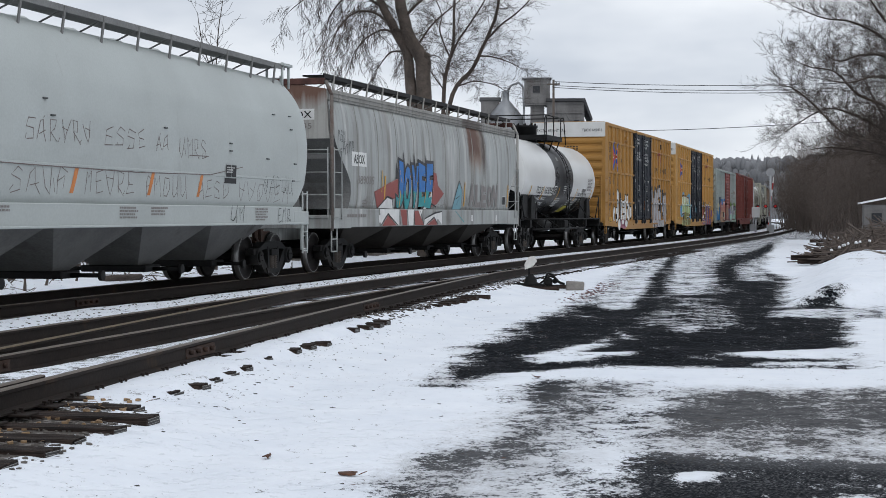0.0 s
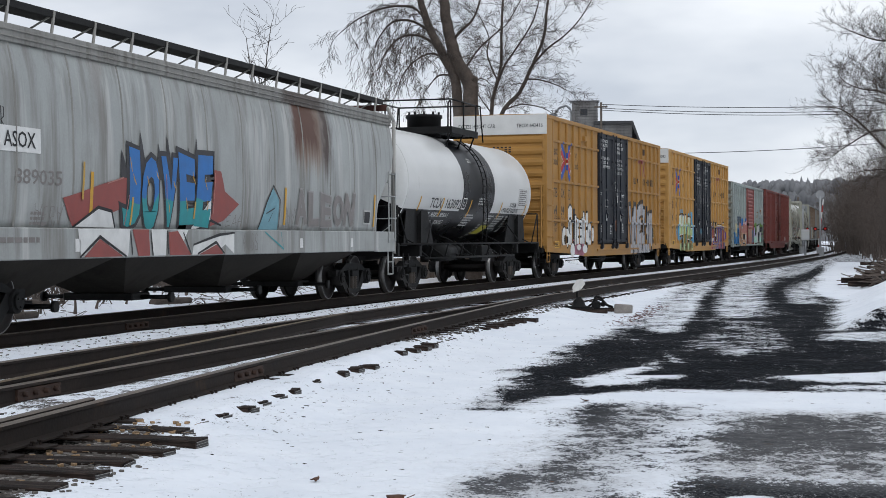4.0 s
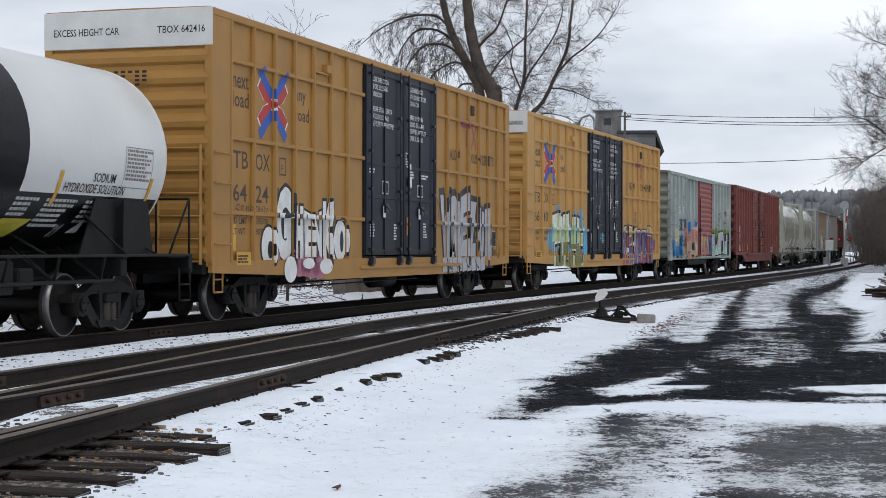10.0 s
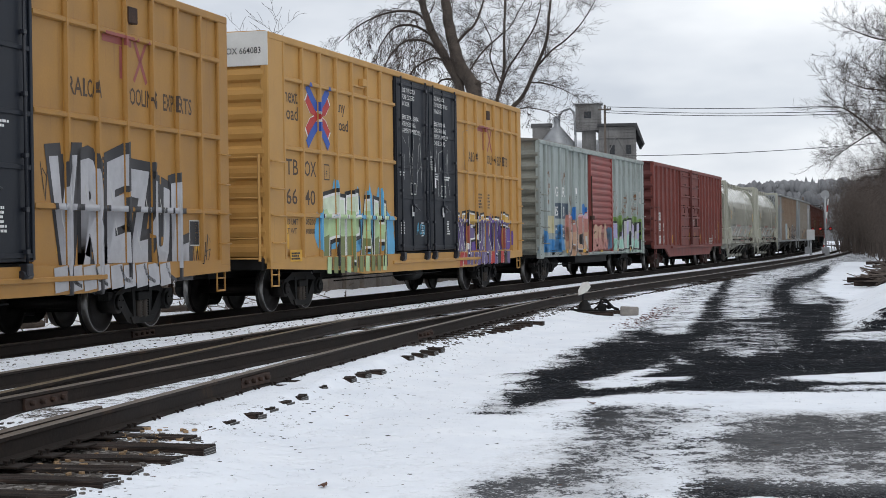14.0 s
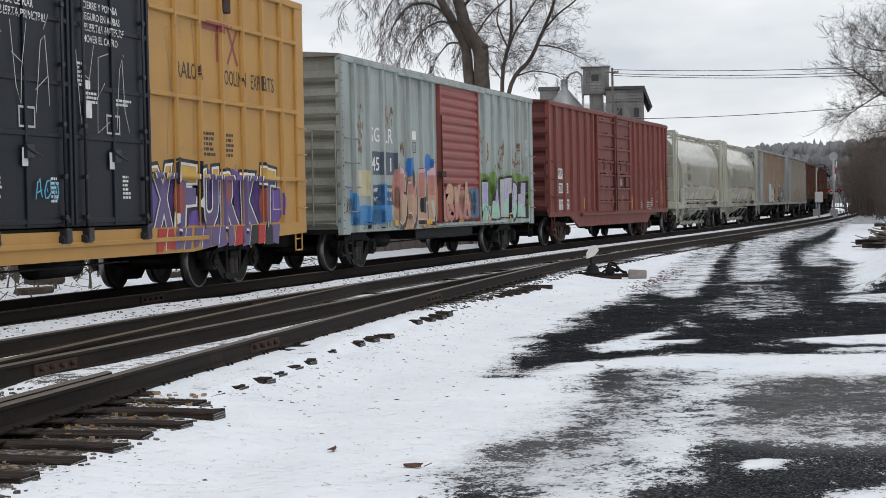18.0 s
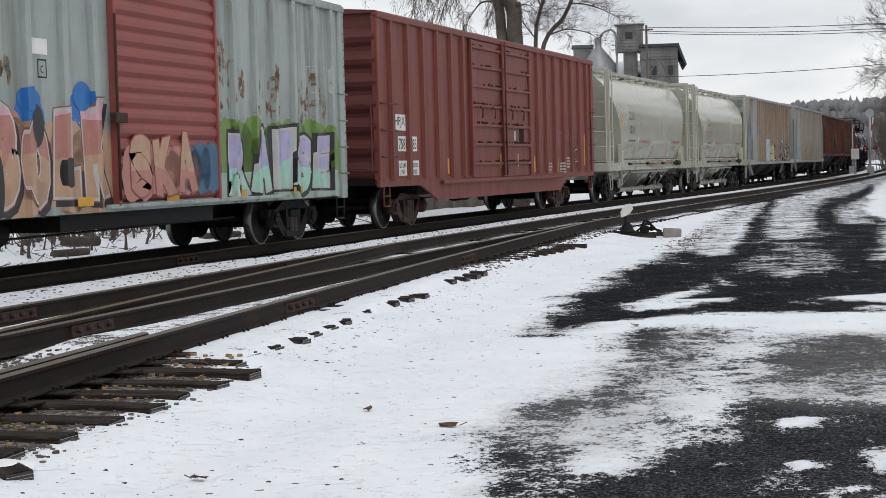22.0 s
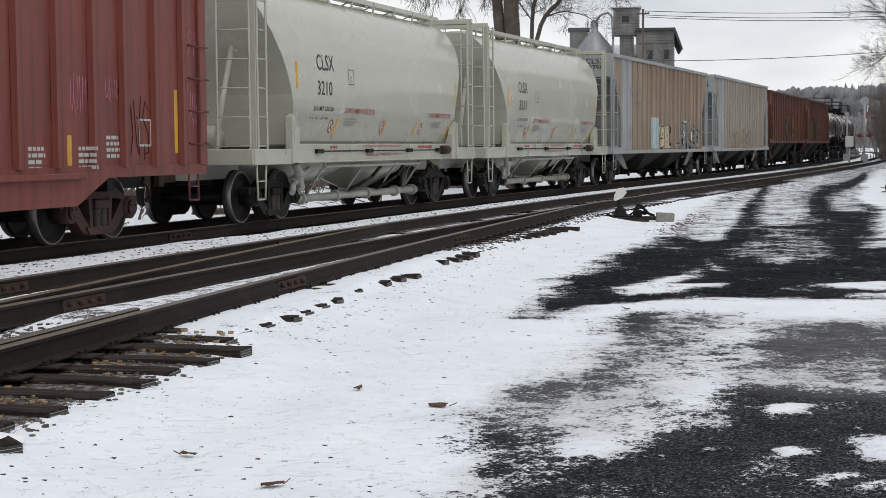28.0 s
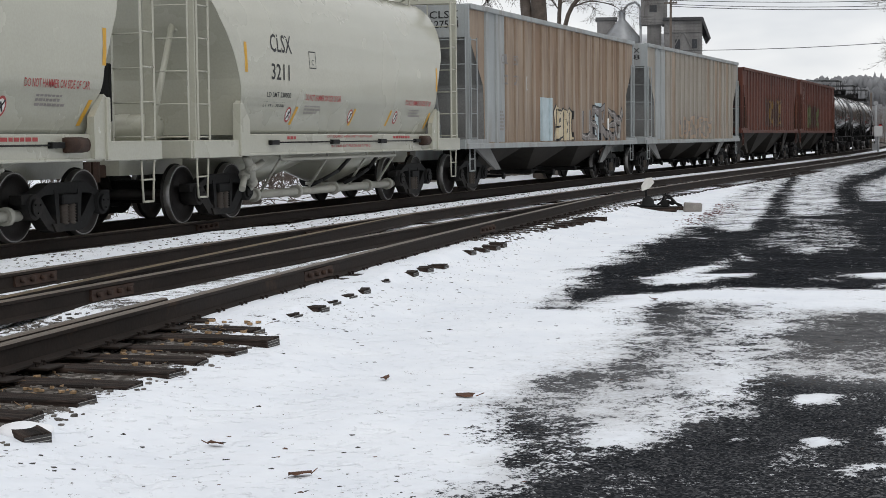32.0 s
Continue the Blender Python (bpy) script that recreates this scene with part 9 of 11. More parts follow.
    for sx in (1, -1):
        bm = bmesh.new()
        for q in (-0.2, 0.2):
            pts = []
            for i in range(9):
                a = 1.05 - 1.15 * i / 8
                pts.append((sx * (R + 0.09) * math.cos(a), yc + 0.75 + q, zc + (R + 0.09) * math.sin(a)))
            pts += [(sx * (R + 0.10), yc + 0.75 + q, 1.9), (sx * 1.46, yc + 0.75 + q, 1.16)]
            pipe(bm, pts, 0.016, 6)
        climb = part("ladder", bm, M_BLACKSTEEL, car)
        for i in range(12):
            t = i / 11
            a = 1.02 - 1.35 * t
            p = ((R + 0.09) * math.cos(a), zc + (R + 0.09) * math.sin(a)) if a > -0.15 else (R + 0.09, zc - 0.25 - (t - 0.87) * 3.2)
            bm = bmesh.new()
            rod(bm, (sx * p[0], yc + 0.55, p[1]), (sx * p[0], yc + 0.95, p[1]), 0.013, 6)
            part("rung", bm, M_BLACKSTEEL, climb)
    if marks:
        curve = lambda z: math.sqrt(max(0.01, R * R - (z - zc) ** 2))
        surf = Surf(curve=curve, zcuts=[1.5, 1.6, 1.7, 1.8, 1.9, 2.0, 2.1, 2.2, 2.3, 2.4, 2.5, 2.6, 2.7, 2.8], dy=0.5)
        text_on(car, "TCLX", -4.45, 2.06, 0.25, 0.98, P_BLACK, surf)
        text_on(car, "163092", -3.12, 2.06, 0.25, 1.28, P_BLACK, surf)
        text_on(car, "LD LMT  196100 LB  88950 KG", -4.75, 1.84, 0.11, 2.2, P_WHITE, surf)
        text_on(car, "LT WT  66900 LB  30350 KG", -4.85, 1.66, 0.11, 2.2, P_WHITE, surf)
        frame_on(car, -1.70, -1.35, 2.06, 2.36, 0.03, P_WHITE, surf)
        text_on(car, "C", -1.60, 2.14, 0.12, 0.12, P_WHITE, surf)
        text_on(car, "SODIUM", 3.16, 2.20, 0.13, 0.66, P_BLACK, surf)
        text_on(car, "HYDROXIDE SOLUTION", 2.40, 2.04, 0.13, 1.80, P_BLACK, surf)
        for y, z, n, w in ((-1.0, 1.9, 5, 0.95), (1.3, 1.9, 4, 0.6), (2.1, 1.9, 6, 0.9), (3.2, 1.9, 5, 0.95), (-0.2, 2.35, 3, 0.6), (-3.2, 1.40, 2, 0.8), (0.9, 1.65, 7, 0.25), (-0.9, 3.4, 2, 0.4)):
            bars_on(car, y, z, n, 0.04, w, P_DULLWHITE, surf, int(y * 10) + 90)
        frame_on(car, 4.05, 4.95, 2.15, 2.75, 0.012, P_GREYTAG, surf)
        bars_on(car, 4.1, 2.68, 8, 0.035, 0.85, P_GREYTAG, surf, 15)
        for y in (-5.35, -3.45, -0.95, 2.2, 4.95):
            plate_on(car, y, y + 0.09, 1.86, 2.32, P_YELLOW, surf, 0.006, "reflector")
        plate_on(car, 1.1, 1.85, 1.42, 1.66, sprite("yellow_green_placard", (0.45, 0.40, 0.03)), surf, 0.006, "placard", shear=0.2)
        bm = bmesh.new()
        blob(bm, [(3.35, 1.50), (3.50, 1.68), (3.65, 1.50), (3.50, 1.32)])
        surf.lay(bm, 0.006)
        part("placard", bm, P_WHITE, car)
        scrawl(car, 2.9, 3.1, 1.42, 1.62, P_DULLWHITE, surf, 4, 0.02, 1)
    couplers(car, half + 0.05)
    bogies(car, (-trucks, trucks))
    CARS.append((car, center, trucks))


tank_car(-7.1, 6.75, 4.68, "white and black tank car with a railed dome platform", True, (-1.3, 1.8))
for k in range(3):
    tank_car(187.3 + 12.9 * k, 6.1, 4.4, "sooty black tank car with a railed dome platform", False, (-1.2, 1.2), False)


# ---- ties, joint bars, fastenings ----
def tie_mesh(length, seed):
    """A worn sleeper: top grained and checked, end ragged."""
    r = random.Random(seed)
    bm = bmesh.new()
    n = 10
    rows = []
    for i in range(n + 1):
        x = -length * (i / n) ** 1.7
        w = 0.112 + r.uniform(-0.008, 0.008)
        x += r.uniform(-0.012, 0.012) if i == 0 else 0
        zs = [-0.17, -0.012 + r.uniform(-0.006, 0.004), r.uniform(-0.007, 0.004), r.uniform(-0.012, 0.0), r.uniform(-0.007, 0.004), -0.012 + r.uniform(-0.006, 0.004), -0.17]
        ys = [-w, -w, -w + 0.014, r.uniform(-0.03, 0.03), w - 0.014, w, w]
        rows.append([bm.verts.new((x + (r.uniform(-0.01, 0.01) if i == 0 else 0), y, z)) for y, z in zip(ys, zs)])
    for a, b in zip(rows[:-1], rows[1:]):
        for k in range(6):
            bm.faces.new((a[k], a[k + 1], b[k + 1], b[k]))
    bm.faces.new(rows[0])
    bmesh.ops.recalc_face_normals(bm, faces=bm.faces)
    return finish(bm, "tie", M_TIE)


M_NAILPLATE = bpy.data.materials.new("punched_end_plate")
M_NAILPLATE.use_nodes = True
_n, _l = M_NAILPLATE.node_tree.nodes, M_NAILPLATE.node_tree.links
_ck = _n.new("ShaderNodeTexBrick")
_ck.inputs["Scale"].default_value = 22.0
_ck.offset = 0.0
_ck.inputs["Brick Width"].default_value = 0.42
_ck.inputs["Color1"].default_value = _ck.inputs["Color2"].default_value = (0.03, 0.028, 0.027, 1)
_ck.inputs["Mortar"].default_value = (0.36, 0.35, 0.33, 1)
_ck.inputs["Mortar Size"].default_value = 0.03
_tc, _mp = _n.new("ShaderNodeTexCoord"), _n.new("ShaderNodeMapping")
_mp.inputs["Rotation"].default_value = (radians(90), 0, radians(90))
_l.new(_tc.outputs["Object"], _mp.inputs["Vector"])
_l.new(_mp.outputs["Vector"], _ck.inputs["Vector"])
_l.new(_ck.outputs["Color"], _n["Principled BSDF"].inputs["Base Color"])
_n["Principled BSDF"].inputs["Roughness"].default_value = 0.7


def end_plate_mesh():
    bm = bmesh.new()
    box(bm, 0.001, 0.006, -0.098, 0.098, -0.155, -0.016)
    return finish(bm, "end_plate", M_NAILPLATE)


END_PLATE = end_plate_mesh()
rt = random.Random(40)
TIES = [tie_mesh(v, i) for i, v in enumerate((4.9, 4.9, 4.7, 4.4, 4.1, 3.8, 3.4))]
TIE_GROUPS = [(6.0, -4.48, 0.004), (11.6, -4.82, -0.025), (15.7, -5.14, 0.03), (18.8, -5.40, 0.07), (22.6, -5.60, 0.075), (30.5, -5.62, 0.01)]
s = 6.25
while s < 70:
    start, x0, grow = [g for g in TIE_GROUPS if g[0] <= s][-1]
    x_end = x0 + grow * (s - start) + rt.uniform(-0.07, 0.04)
    if s > 34:
        x_end = line(s, 4.085 + 0.5)[0]
    L = x_end - line(s, 2.0)[0]
    me = min(TIES, key=lambda m: abs(-min(v.co.x for v in m.vertices) - L))
    ob = child("tie", me, ground, pose(x_end, s, -0.203 - 0.012 * rt.random(), rt.uniform(-2, 2), rt.uniform(-0.6, 0.6), math.degrees(line(s)[2]) + rt.uniform(-2.5, 2.5)))
    if s < 26:
        child("end_plate", END_PLATE, ob, pose(rt.uniform(0.008, 0.014), 0, 0))
    s += 0.56 + rt.uniform(-0.05, 0.05)
TIE_A = tie_mesh(2.6, 99)
s = 12.0
while s < 90:
    x, y, th = line(s, 0.55)
    child("tie", TIE_A, ground, pose(x, y, -0.20, 0, 0, math.degrees(th)))
    s += 0.54


def build_joint(bm):
    for sx in (1, -1):
        prism(bm, [(sx * 0.012, -0.145), (sx * 0.045, -0.152), (sx * 0.034, -0.10), (sx * 0.042, -0.05), (sx * 0.012, -0.045)], "y", -0.40, 0.40)
        for i in range(4):
            y = -0.29 + 0.193 * i
            rod(bm, (sx * 0.03, y, -0.095), (sx * 0.085, y, -0.095), 0.026, 6)


for off, s in ((swap_near, 16.0), (swap_near, 24.2), (2.58, 22.7), (2.58, 14.9), (4.085, 13.7), (0.0, 24.4), (0.0, 15.6)):
    o = off(s) if callable(off) else off
    x, y, th = line(s, o)
    j = child("joint_bar", shared("joint_bar", build_joint, M_RUST), None, pose(x, y, 0.0, 0, 0, math.degrees(th)))
    tagged(j, "rusty bolted joint bars clamping the rail ends", "joint bar", "rail joints")


def build_plate(bm):
    bbox(bm, -0.19, 0.22, -0.11, 0.11, -0.203, -0.186, 0.004)
    for sx, sy in ((0.11, 0.05), (0.11, -0.05), (-0.11, 0.05), (-0.11, -0.05)):
        rod(bm, (sx, sy, -0.19), (sx * 0.96, sy, -0.16), 0.012, 5)
        bbox(bm, sx * 0.96 - 0.022, sx * 0.96 + 0.014, sy - 0.014, sy + 0.014, -0.165, -0.15, 0.004)


s = 6.3
while s < 34:
    x, y, th = line(s, swap_near(s))
    pl = child("tie_plate", shared("tie_plate", build_plate, M_RAIL), ground, pose(x, y, 0.0, 0, 0, math.degrees(th)))
    s += 0.56


# a sawn-off tie end left in the snow
bm = bmesh.new()
bbox(bm, -0.18, 0, -0.08, 0.08, -0.06, 0.06, 0.008)
stub = new("timber_block", finish(bm, "timber_block", M_TIE))
stub.matrix_basis = pose(-4.24, 7.52, -0.292, 3, 5, -38)
tagged(stub, "sawn-off dark tie end lying in the snow", "timber")
bm = bmesh.new()
box(bm, 0.001, 0.005, -0.074, 0.074, -0.05, 0.053)
part("end_plate", bm, M_NAILPLATE, stub)
bm = bmesh.new()
bmesh.ops.create_icosphere(bm, subdivisions=3, radius=0.10, matrix=Matrix.Translation((-0.22, 0.02, 0.02)) @ Matrix.Diagonal((1.4, 1.5, 0.5, 1)))
for v in bm.verts:
    v.co += 0.02 * noise.noise_vector(v.co * 9)
M_SNOW = mat("clean_snow", (0.85, 0.86, 0.88), 0.7, 0, 0.05, 4, 0.3, 20)
part("snow_cap", bm, M_SNOW, stub, smooth=True)

# ---- switch stand with its tilted paddle ----
M_PADDLE = mat("dirty_white_enamel", (0.58, 0.57, 0.54), 0.5, 0, 0.15, 6, 0.05, 40, dirt=(0.30, 0.24, 0.18), dirt_amt=0.3)
stand = tagged(new("switch_stand"), "low black switch stand with a tilted white paddle", "switch stand")
stand.matrix_basis = pose(-5.0, 35.9, -0.275, 0, 0, 4)
bm = bmesh.new()
lathe(bm, [(0.0, 0.0), (0.0, 0.20), (0.05, 0.19), (0.07, 0.14), (0.17, 0.12), (0.21, 0.07), (0.25, 0.05), (0.25, 0.0)], "z", 16, (-0.02, 0, 0))
bbox(bm, -0.24, 0.30, -0.16, 0.16, -0.02, 0.035, 0.01)
part("stand_base", bm, M_BLACKSTEEL, stand)
bm = bmesh.new()
rod(bm, (-0.2, 0, 0.03), (-1.2, 0, 0.0), 0.025, 8)
part("connecting_rod", bm, M_BLACKSTEEL, stand)
bm = bmesh.new()
bbox(bm, 0.26, 0.46, -0.10, 0.10, 0.0, 0.16, 0.03)
pipe(bm, [(0.30, -0.05, 0.14), (0.36, -0.1, 0.27), (0.48, -0.12, 0.24), (0.56, -0.12, 0.10), (0.74, -0.12, 0.03)], 0.026, 8)
part("throw_lever", bm, M_BLACKSTEEL, stand)
bm = bmesh.new()
pipe(bm, [(0.16, 0.10, 0.02), (0.40, 0.08, 0.20), (0.52, 0.04, 0.17), (0.66, 0.02, 0.02)], 0.022, 7)
lathe(bm, [(-0.05, 0.0), (-0.05, 0.06), (0.05, 0.06), (0.05, 0.0)], "y", 12, (0.52, -0.05, 0.10))
part("foot_lock", bm, M_BLACKSTEEL, stand)
bm = bmesh.new()
rod(bm, (-0.06, 0, 0.22), (-0.06, 0, 0.46), 0.02, 8)
part("spindle", bm, M_BLACKSTEEL, stand)
bm = bmesh.new()
prism(bm, [(-0.17, -0.085), (0.02, -0.11), (0.17, -0.045), (0.175, 0.085), (0.05, 0.13), (-0.115, 0.03)], "y", -0.012, 0.012)
part("paddle", bm, M_PADDLE, stand, "dirty white tilted paddle", m=pose(-0.05, 0, 0.50, -20, -28, 14))
block = bmesh.new()
bbox(block, -0.20, 0.20, -0.13, 0.13, -0.10, 0.11, 0.02)
sill_block = new("stone_block", finish(block, "stone_block", mat("pale_worn_block", (0.24, 0.22, 0.20), 0.85, 0, 0.3, 5, 0.3, 30)))
sill_block.matrix_basis = pose(-4.02, 35.8, -0.29, 0, 3, 8)
tagged(sill_block, "pale worn block in the snow beside the switch stand", "block")
for k, (y, l, x) in enumerate(((35.6, 2.6, -4.35), (36.25, 2.7, -4.25))):
    bm = bmesh.new()
    bbox(bm, -l, 0, -0.11, 0.11, -0.17, 0.0, 0.012)
    tb = new("head_block", finish(bm, "head_block", M_TIE))
    tb.matrix_basis = pose(x, y, -0.275, 0, 0, 3 + k)
    tagged(tb, "long dark timber carrying the switch stand", "timber", "switch timbers")

# ---- litter on the snow: stones, bark, leaves ----
M_LEAF = mat("dead_leaf", (0.10, 0.045, 0.025), 0.8, 0, 0.4, 20, 0.2, 60)
M_STONE = mat("dark_stone", (0.05, 0.045, 0.042), 0.85, 0, 0.4, 10, 0.4, 40)


def ground_z(x, y):
    """The sheet's height, from its own grid."""
    i = min(max(int(np.searchsorted(gx, x)) - 1, 0), len(gx) - 2)
    j = min(max(int(np.searchsorted(gy, y)) - 1, 0), len(gy) - 2)
    u, v = (x - gx[i]) / (gx[i + 1] - gx[i]), (y - gy[j]) / (gy[j + 1] - gy[j])
    return float((GZ[j, i] * (1 - u) + GZ[j, i + 1] * u) * (1 - v) + (GZ[j + 1, i] * (1 - u) + GZ[j + 1, i + 1] * u) * v)


def chip(bm, x, y, z, size, r):
    a = r.uniform(0, 6.28)
    n = 5
    top = [bm.verts.new((x + size * r.uniform(0.6, 1.3) * math.cos(a + 6.283 * i / n), y + size * r.uniform(0.6, 1.3) * math.sin(a + 6.283 * i / n), z + size * r.uniform(0.1, 0.5))) for i in range(n)]
    low = [bm.verts.new((v.co.x, v.co.y, z - size * 0.4)) for v in top]
    for i in range(n):
        bm.faces.new((top[i], top[(i + 1) % n], low[(i + 1) % n], low[i]))
    bm.faces.new(top)


rl = random.Random(5)
edge_off = lambda y: swap_near(y) + float(np.interp(y, EDGE_Y, EDGE_D))
for name, mtl, count, label in (("stones", M_STONE, 900, "dark stones and bark bits scattered on the snow"), ("leaves", M_LEAF, 170, "brown dead leaf scraps scattered on the snow")):
    bm = bmesh.new()
    for i in range(count):
        y = 7.0 + 34 * rl.random() ** 1.9
        lx = line(y, 0)[0]
        if name == "stones" and rl.random() < 0.45:
            y = rl.uniform(12.5, 26.0) if rl.random() < 0.7 else y
            x = line(y, 0)[0] + edge_off(y) + 0.05 + abs(rl.gauss(0, 0.4))
        else:
            x = lx + edge_off(y) + rl.uniform(0.0, 3.0)
        if x > 1.2:
            continue
        size = rl.choice((0.005, 0.007, 0.009, 0.013, 0.02)) * (0.95 if y < 12 else 1.25)
        chip(bm, x, y, ground_z(x, y) - 0.3 * size, size, rl)
    tagged(new("scattered_" + name, finish(bm, name, mtl)), label, "litter", kind="stuff")
# red-brown leaf litter thrown together beside the switch stand
bm = bmesh.new()
for i in range(260):
    y = rl.uniform(30.5, 40.0)
    x = -3.52 + rl.gauss(0, 0.16)
    chip(bm, x, y, ground_z(x, y), rl.uniform(0.01, 0.03), rl)
tagged(new("red_litter", finish(bm, "litter", mat("red_brown_litter", (0.12, 0.035, 0.028), 0.8, 0, 0.5, 9, 0.3, 40))), "red-brown scraps strewn on slush by the switch stand", "litter", kind="stuff")
# ballast stones beside and between the bare ties
bm = bmesh.new()
for i in range(1500):
    y = rl.uniform(6.6, 12.2)
    x = line(y, 0)[0] + rl.uniform(4.1, edge_off(y) - 0.02 + 0.12 * rl.random())
    chip(bm, x, y, ground_z(x, y) + 0.004, rl.uniform(0.010, 0.026), rl)
for i in range(1000):
    y = rl.uniform(12, 46)
    x = line(y, 0)[0] + rl.uniform(0.2, 2.4)
    chip(bm, x, y, ground_z(x, y) + 0.003, rl.uniform(0.010, 0.022), rl)
for i in range(500):
    y = rl.uniform(22.5, 36)
    x = line(y, 0)[0] + edge_off(y) - rl.uniform(-0.05, 0.5)
    chip(bm, x, y, ground_z(x, y) + 0.003, rl.uniform(0.015, 0.035), rl)
tagged(new("ballast_stones", finish(bm, "ballast", mat("ballast_stone", (0.13, 0.118, 0.105), 0.85, 0, 0.7, 14, 0.4, 40))), "grey-brown loose ballast stones between the ties", "ballast", kind="stuff")
# curled leaves and straw caught between the ties
bm = bmesh.new()
for i in range(150):
    y = rl.uniform(7.0, 12.4)
    x = line(y, 0)[0] + swap_near(y) + rl.uniform(0.1, 0.75)
    z = ground_z(x, y) + 0.012
    if rl.random() < 0.3:
        a, k = rl.uniform(0, 6.28), rl.uniform(0.04, 0.10)
        rod(bm, (x, y, z), (x + k * math.cos(a), y + k * math.sin(a), z + 0.03 * rl.random()), 0.002, 4)
    else:
        chip(bm, x, y, z, rl.uniform(0.012, 0.028), rl)
tagged(new("straw_and_leaves", finish(bm, "straw", mat("dry_straw", (0.30, 0.20, 0.11), 0.85, 0, 0.5, 20, 0.2, 60))), "tan dry leaves and straw caught between ties", "litter", kind="stuff")
for k, (x, y, sz) in enumerate(((-2.55, 9.9, 0.07), (-2.75, 7.4, 0.06), (-3.3, 10.6, 0.05), (-2.2, 16.2, 0.06), (-3.45, 8.0, 0.05))):
    bm = bmesh.new()
    n = 9
    up = [bm.verts.new((sz * 1.1 * math.cos(6.283 * i / n) * rl.uniform(0.7, 1.1), sz * 0.5 * math.sin(6.283 * i / n) * rl.uniform(0.7, 1.1), 0.012 + 0.02 * rl.random())) for i in range(n)]
    dn = [bm.verts.new((v.co.x, v.co.y, v.co.z - 0.006)) for v in up]
    bm.faces.new(up)
    bm.faces.new(dn[::-1])
    for i in range(n):
        bm.faces.new((up[i], dn[i], dn[(i + 1) % n], up[(i + 1) % n]))
    rod(bm, (sz * 1.0, 0, 0.01), (sz * 1.7, 0.02, 0.03), 0.003, 4)
    lf = new("leaf", finish(bm, "leaf", M_LEAF))
    lf.matrix_basis = pose(x, y, ground_z(x, y), 0, 0, 40 * k)
    tagged(lf, "curled brown dead leaf lying on snow", "leaf", "fallen leaves")


# ---- bare trees ----
M_BARK = mat("grey_brown_bark", (0.085, 0.068, 0.056), 0.9, 0, 0.4, 3, 0.6, 14, dirt=(0.15, 0.13, 0.115), dirt_amt=0.35)
M_TWIG = mat("dark_twig_bark", (0.062, 0.048, 0.040), 0.9, 0, 0.3, 3, 0.2, 20)
M_BRUSH = mat("brown_grey_brush", (0.125, 0.100, 0.085), 0.9, 0, 0.35, 1.5, 0.2, 10)


class Wood:
    """Collects tapered limbs as plain vertex and face lists."""

    def __init__(self):
        self.v, self.f = [], []

    def limb(self, a, b, ra, rb, n):
        d = (b - a)
        if d.length < 1e-5:
            return
        b = b + d.normalized() * (0.35 * rb)
        u = d.orthogonal().normalized()
        w = d.normalized().cross(u)
        k = len(self.v)
        for p, r in ((a, ra), (b, rb)):
            for i in range(n):
                an = 6.28318 * i / n
                self.v.append(tuple(p + (u * math.cos(an) + w * math.sin(an)) * r))
        for i in range(n):
            j = (i + 1) % n
            self.f.append((k + i, k + j, k + n + j, k + n + i))

    def mesh(self, name, material):
        me = bpy.data.meshes.new(name)
        me.from_pydata(self.v, [], self.f)
        me.materials.append(material)
        me.shade_smooth()
        return me


def spray(twigs, p, d, length, r, depth, rnd, droop):
    """A twig that wanders, sinks or lifts as it goes, and forks."""
    n = 5 if depth > 0 else 4
    step = length / n
    for i in range(n):
        d = (d + Vector((rnd.gauss(0, 0.20), rnd.gauss(0, 0.20), rnd.gauss(0, 0.12) - droop))).normalized()
        q = p + d * step
        r2 = max(0.0048, r * 0.80)
        twigs.limb(p, q, r, r2, 4 if r > 0.02 else 3)
        if depth > 0:
            for _ in range(2 if rnd.random() < 0.45 else 1):
                side = Vector((rnd.gauss(0, 1), rnd.gauss(0, 0.8), rnd.gauss(0.1, 0.7))).normalized()
                spray(twigs, q, (d * 0.8 + side * 0.7).normalized(), length * rnd.uniform(0.35, 0.6), max(0.0048, r2 * 0.62), depth - 1, rnd, droop)
        p, r = q, r2


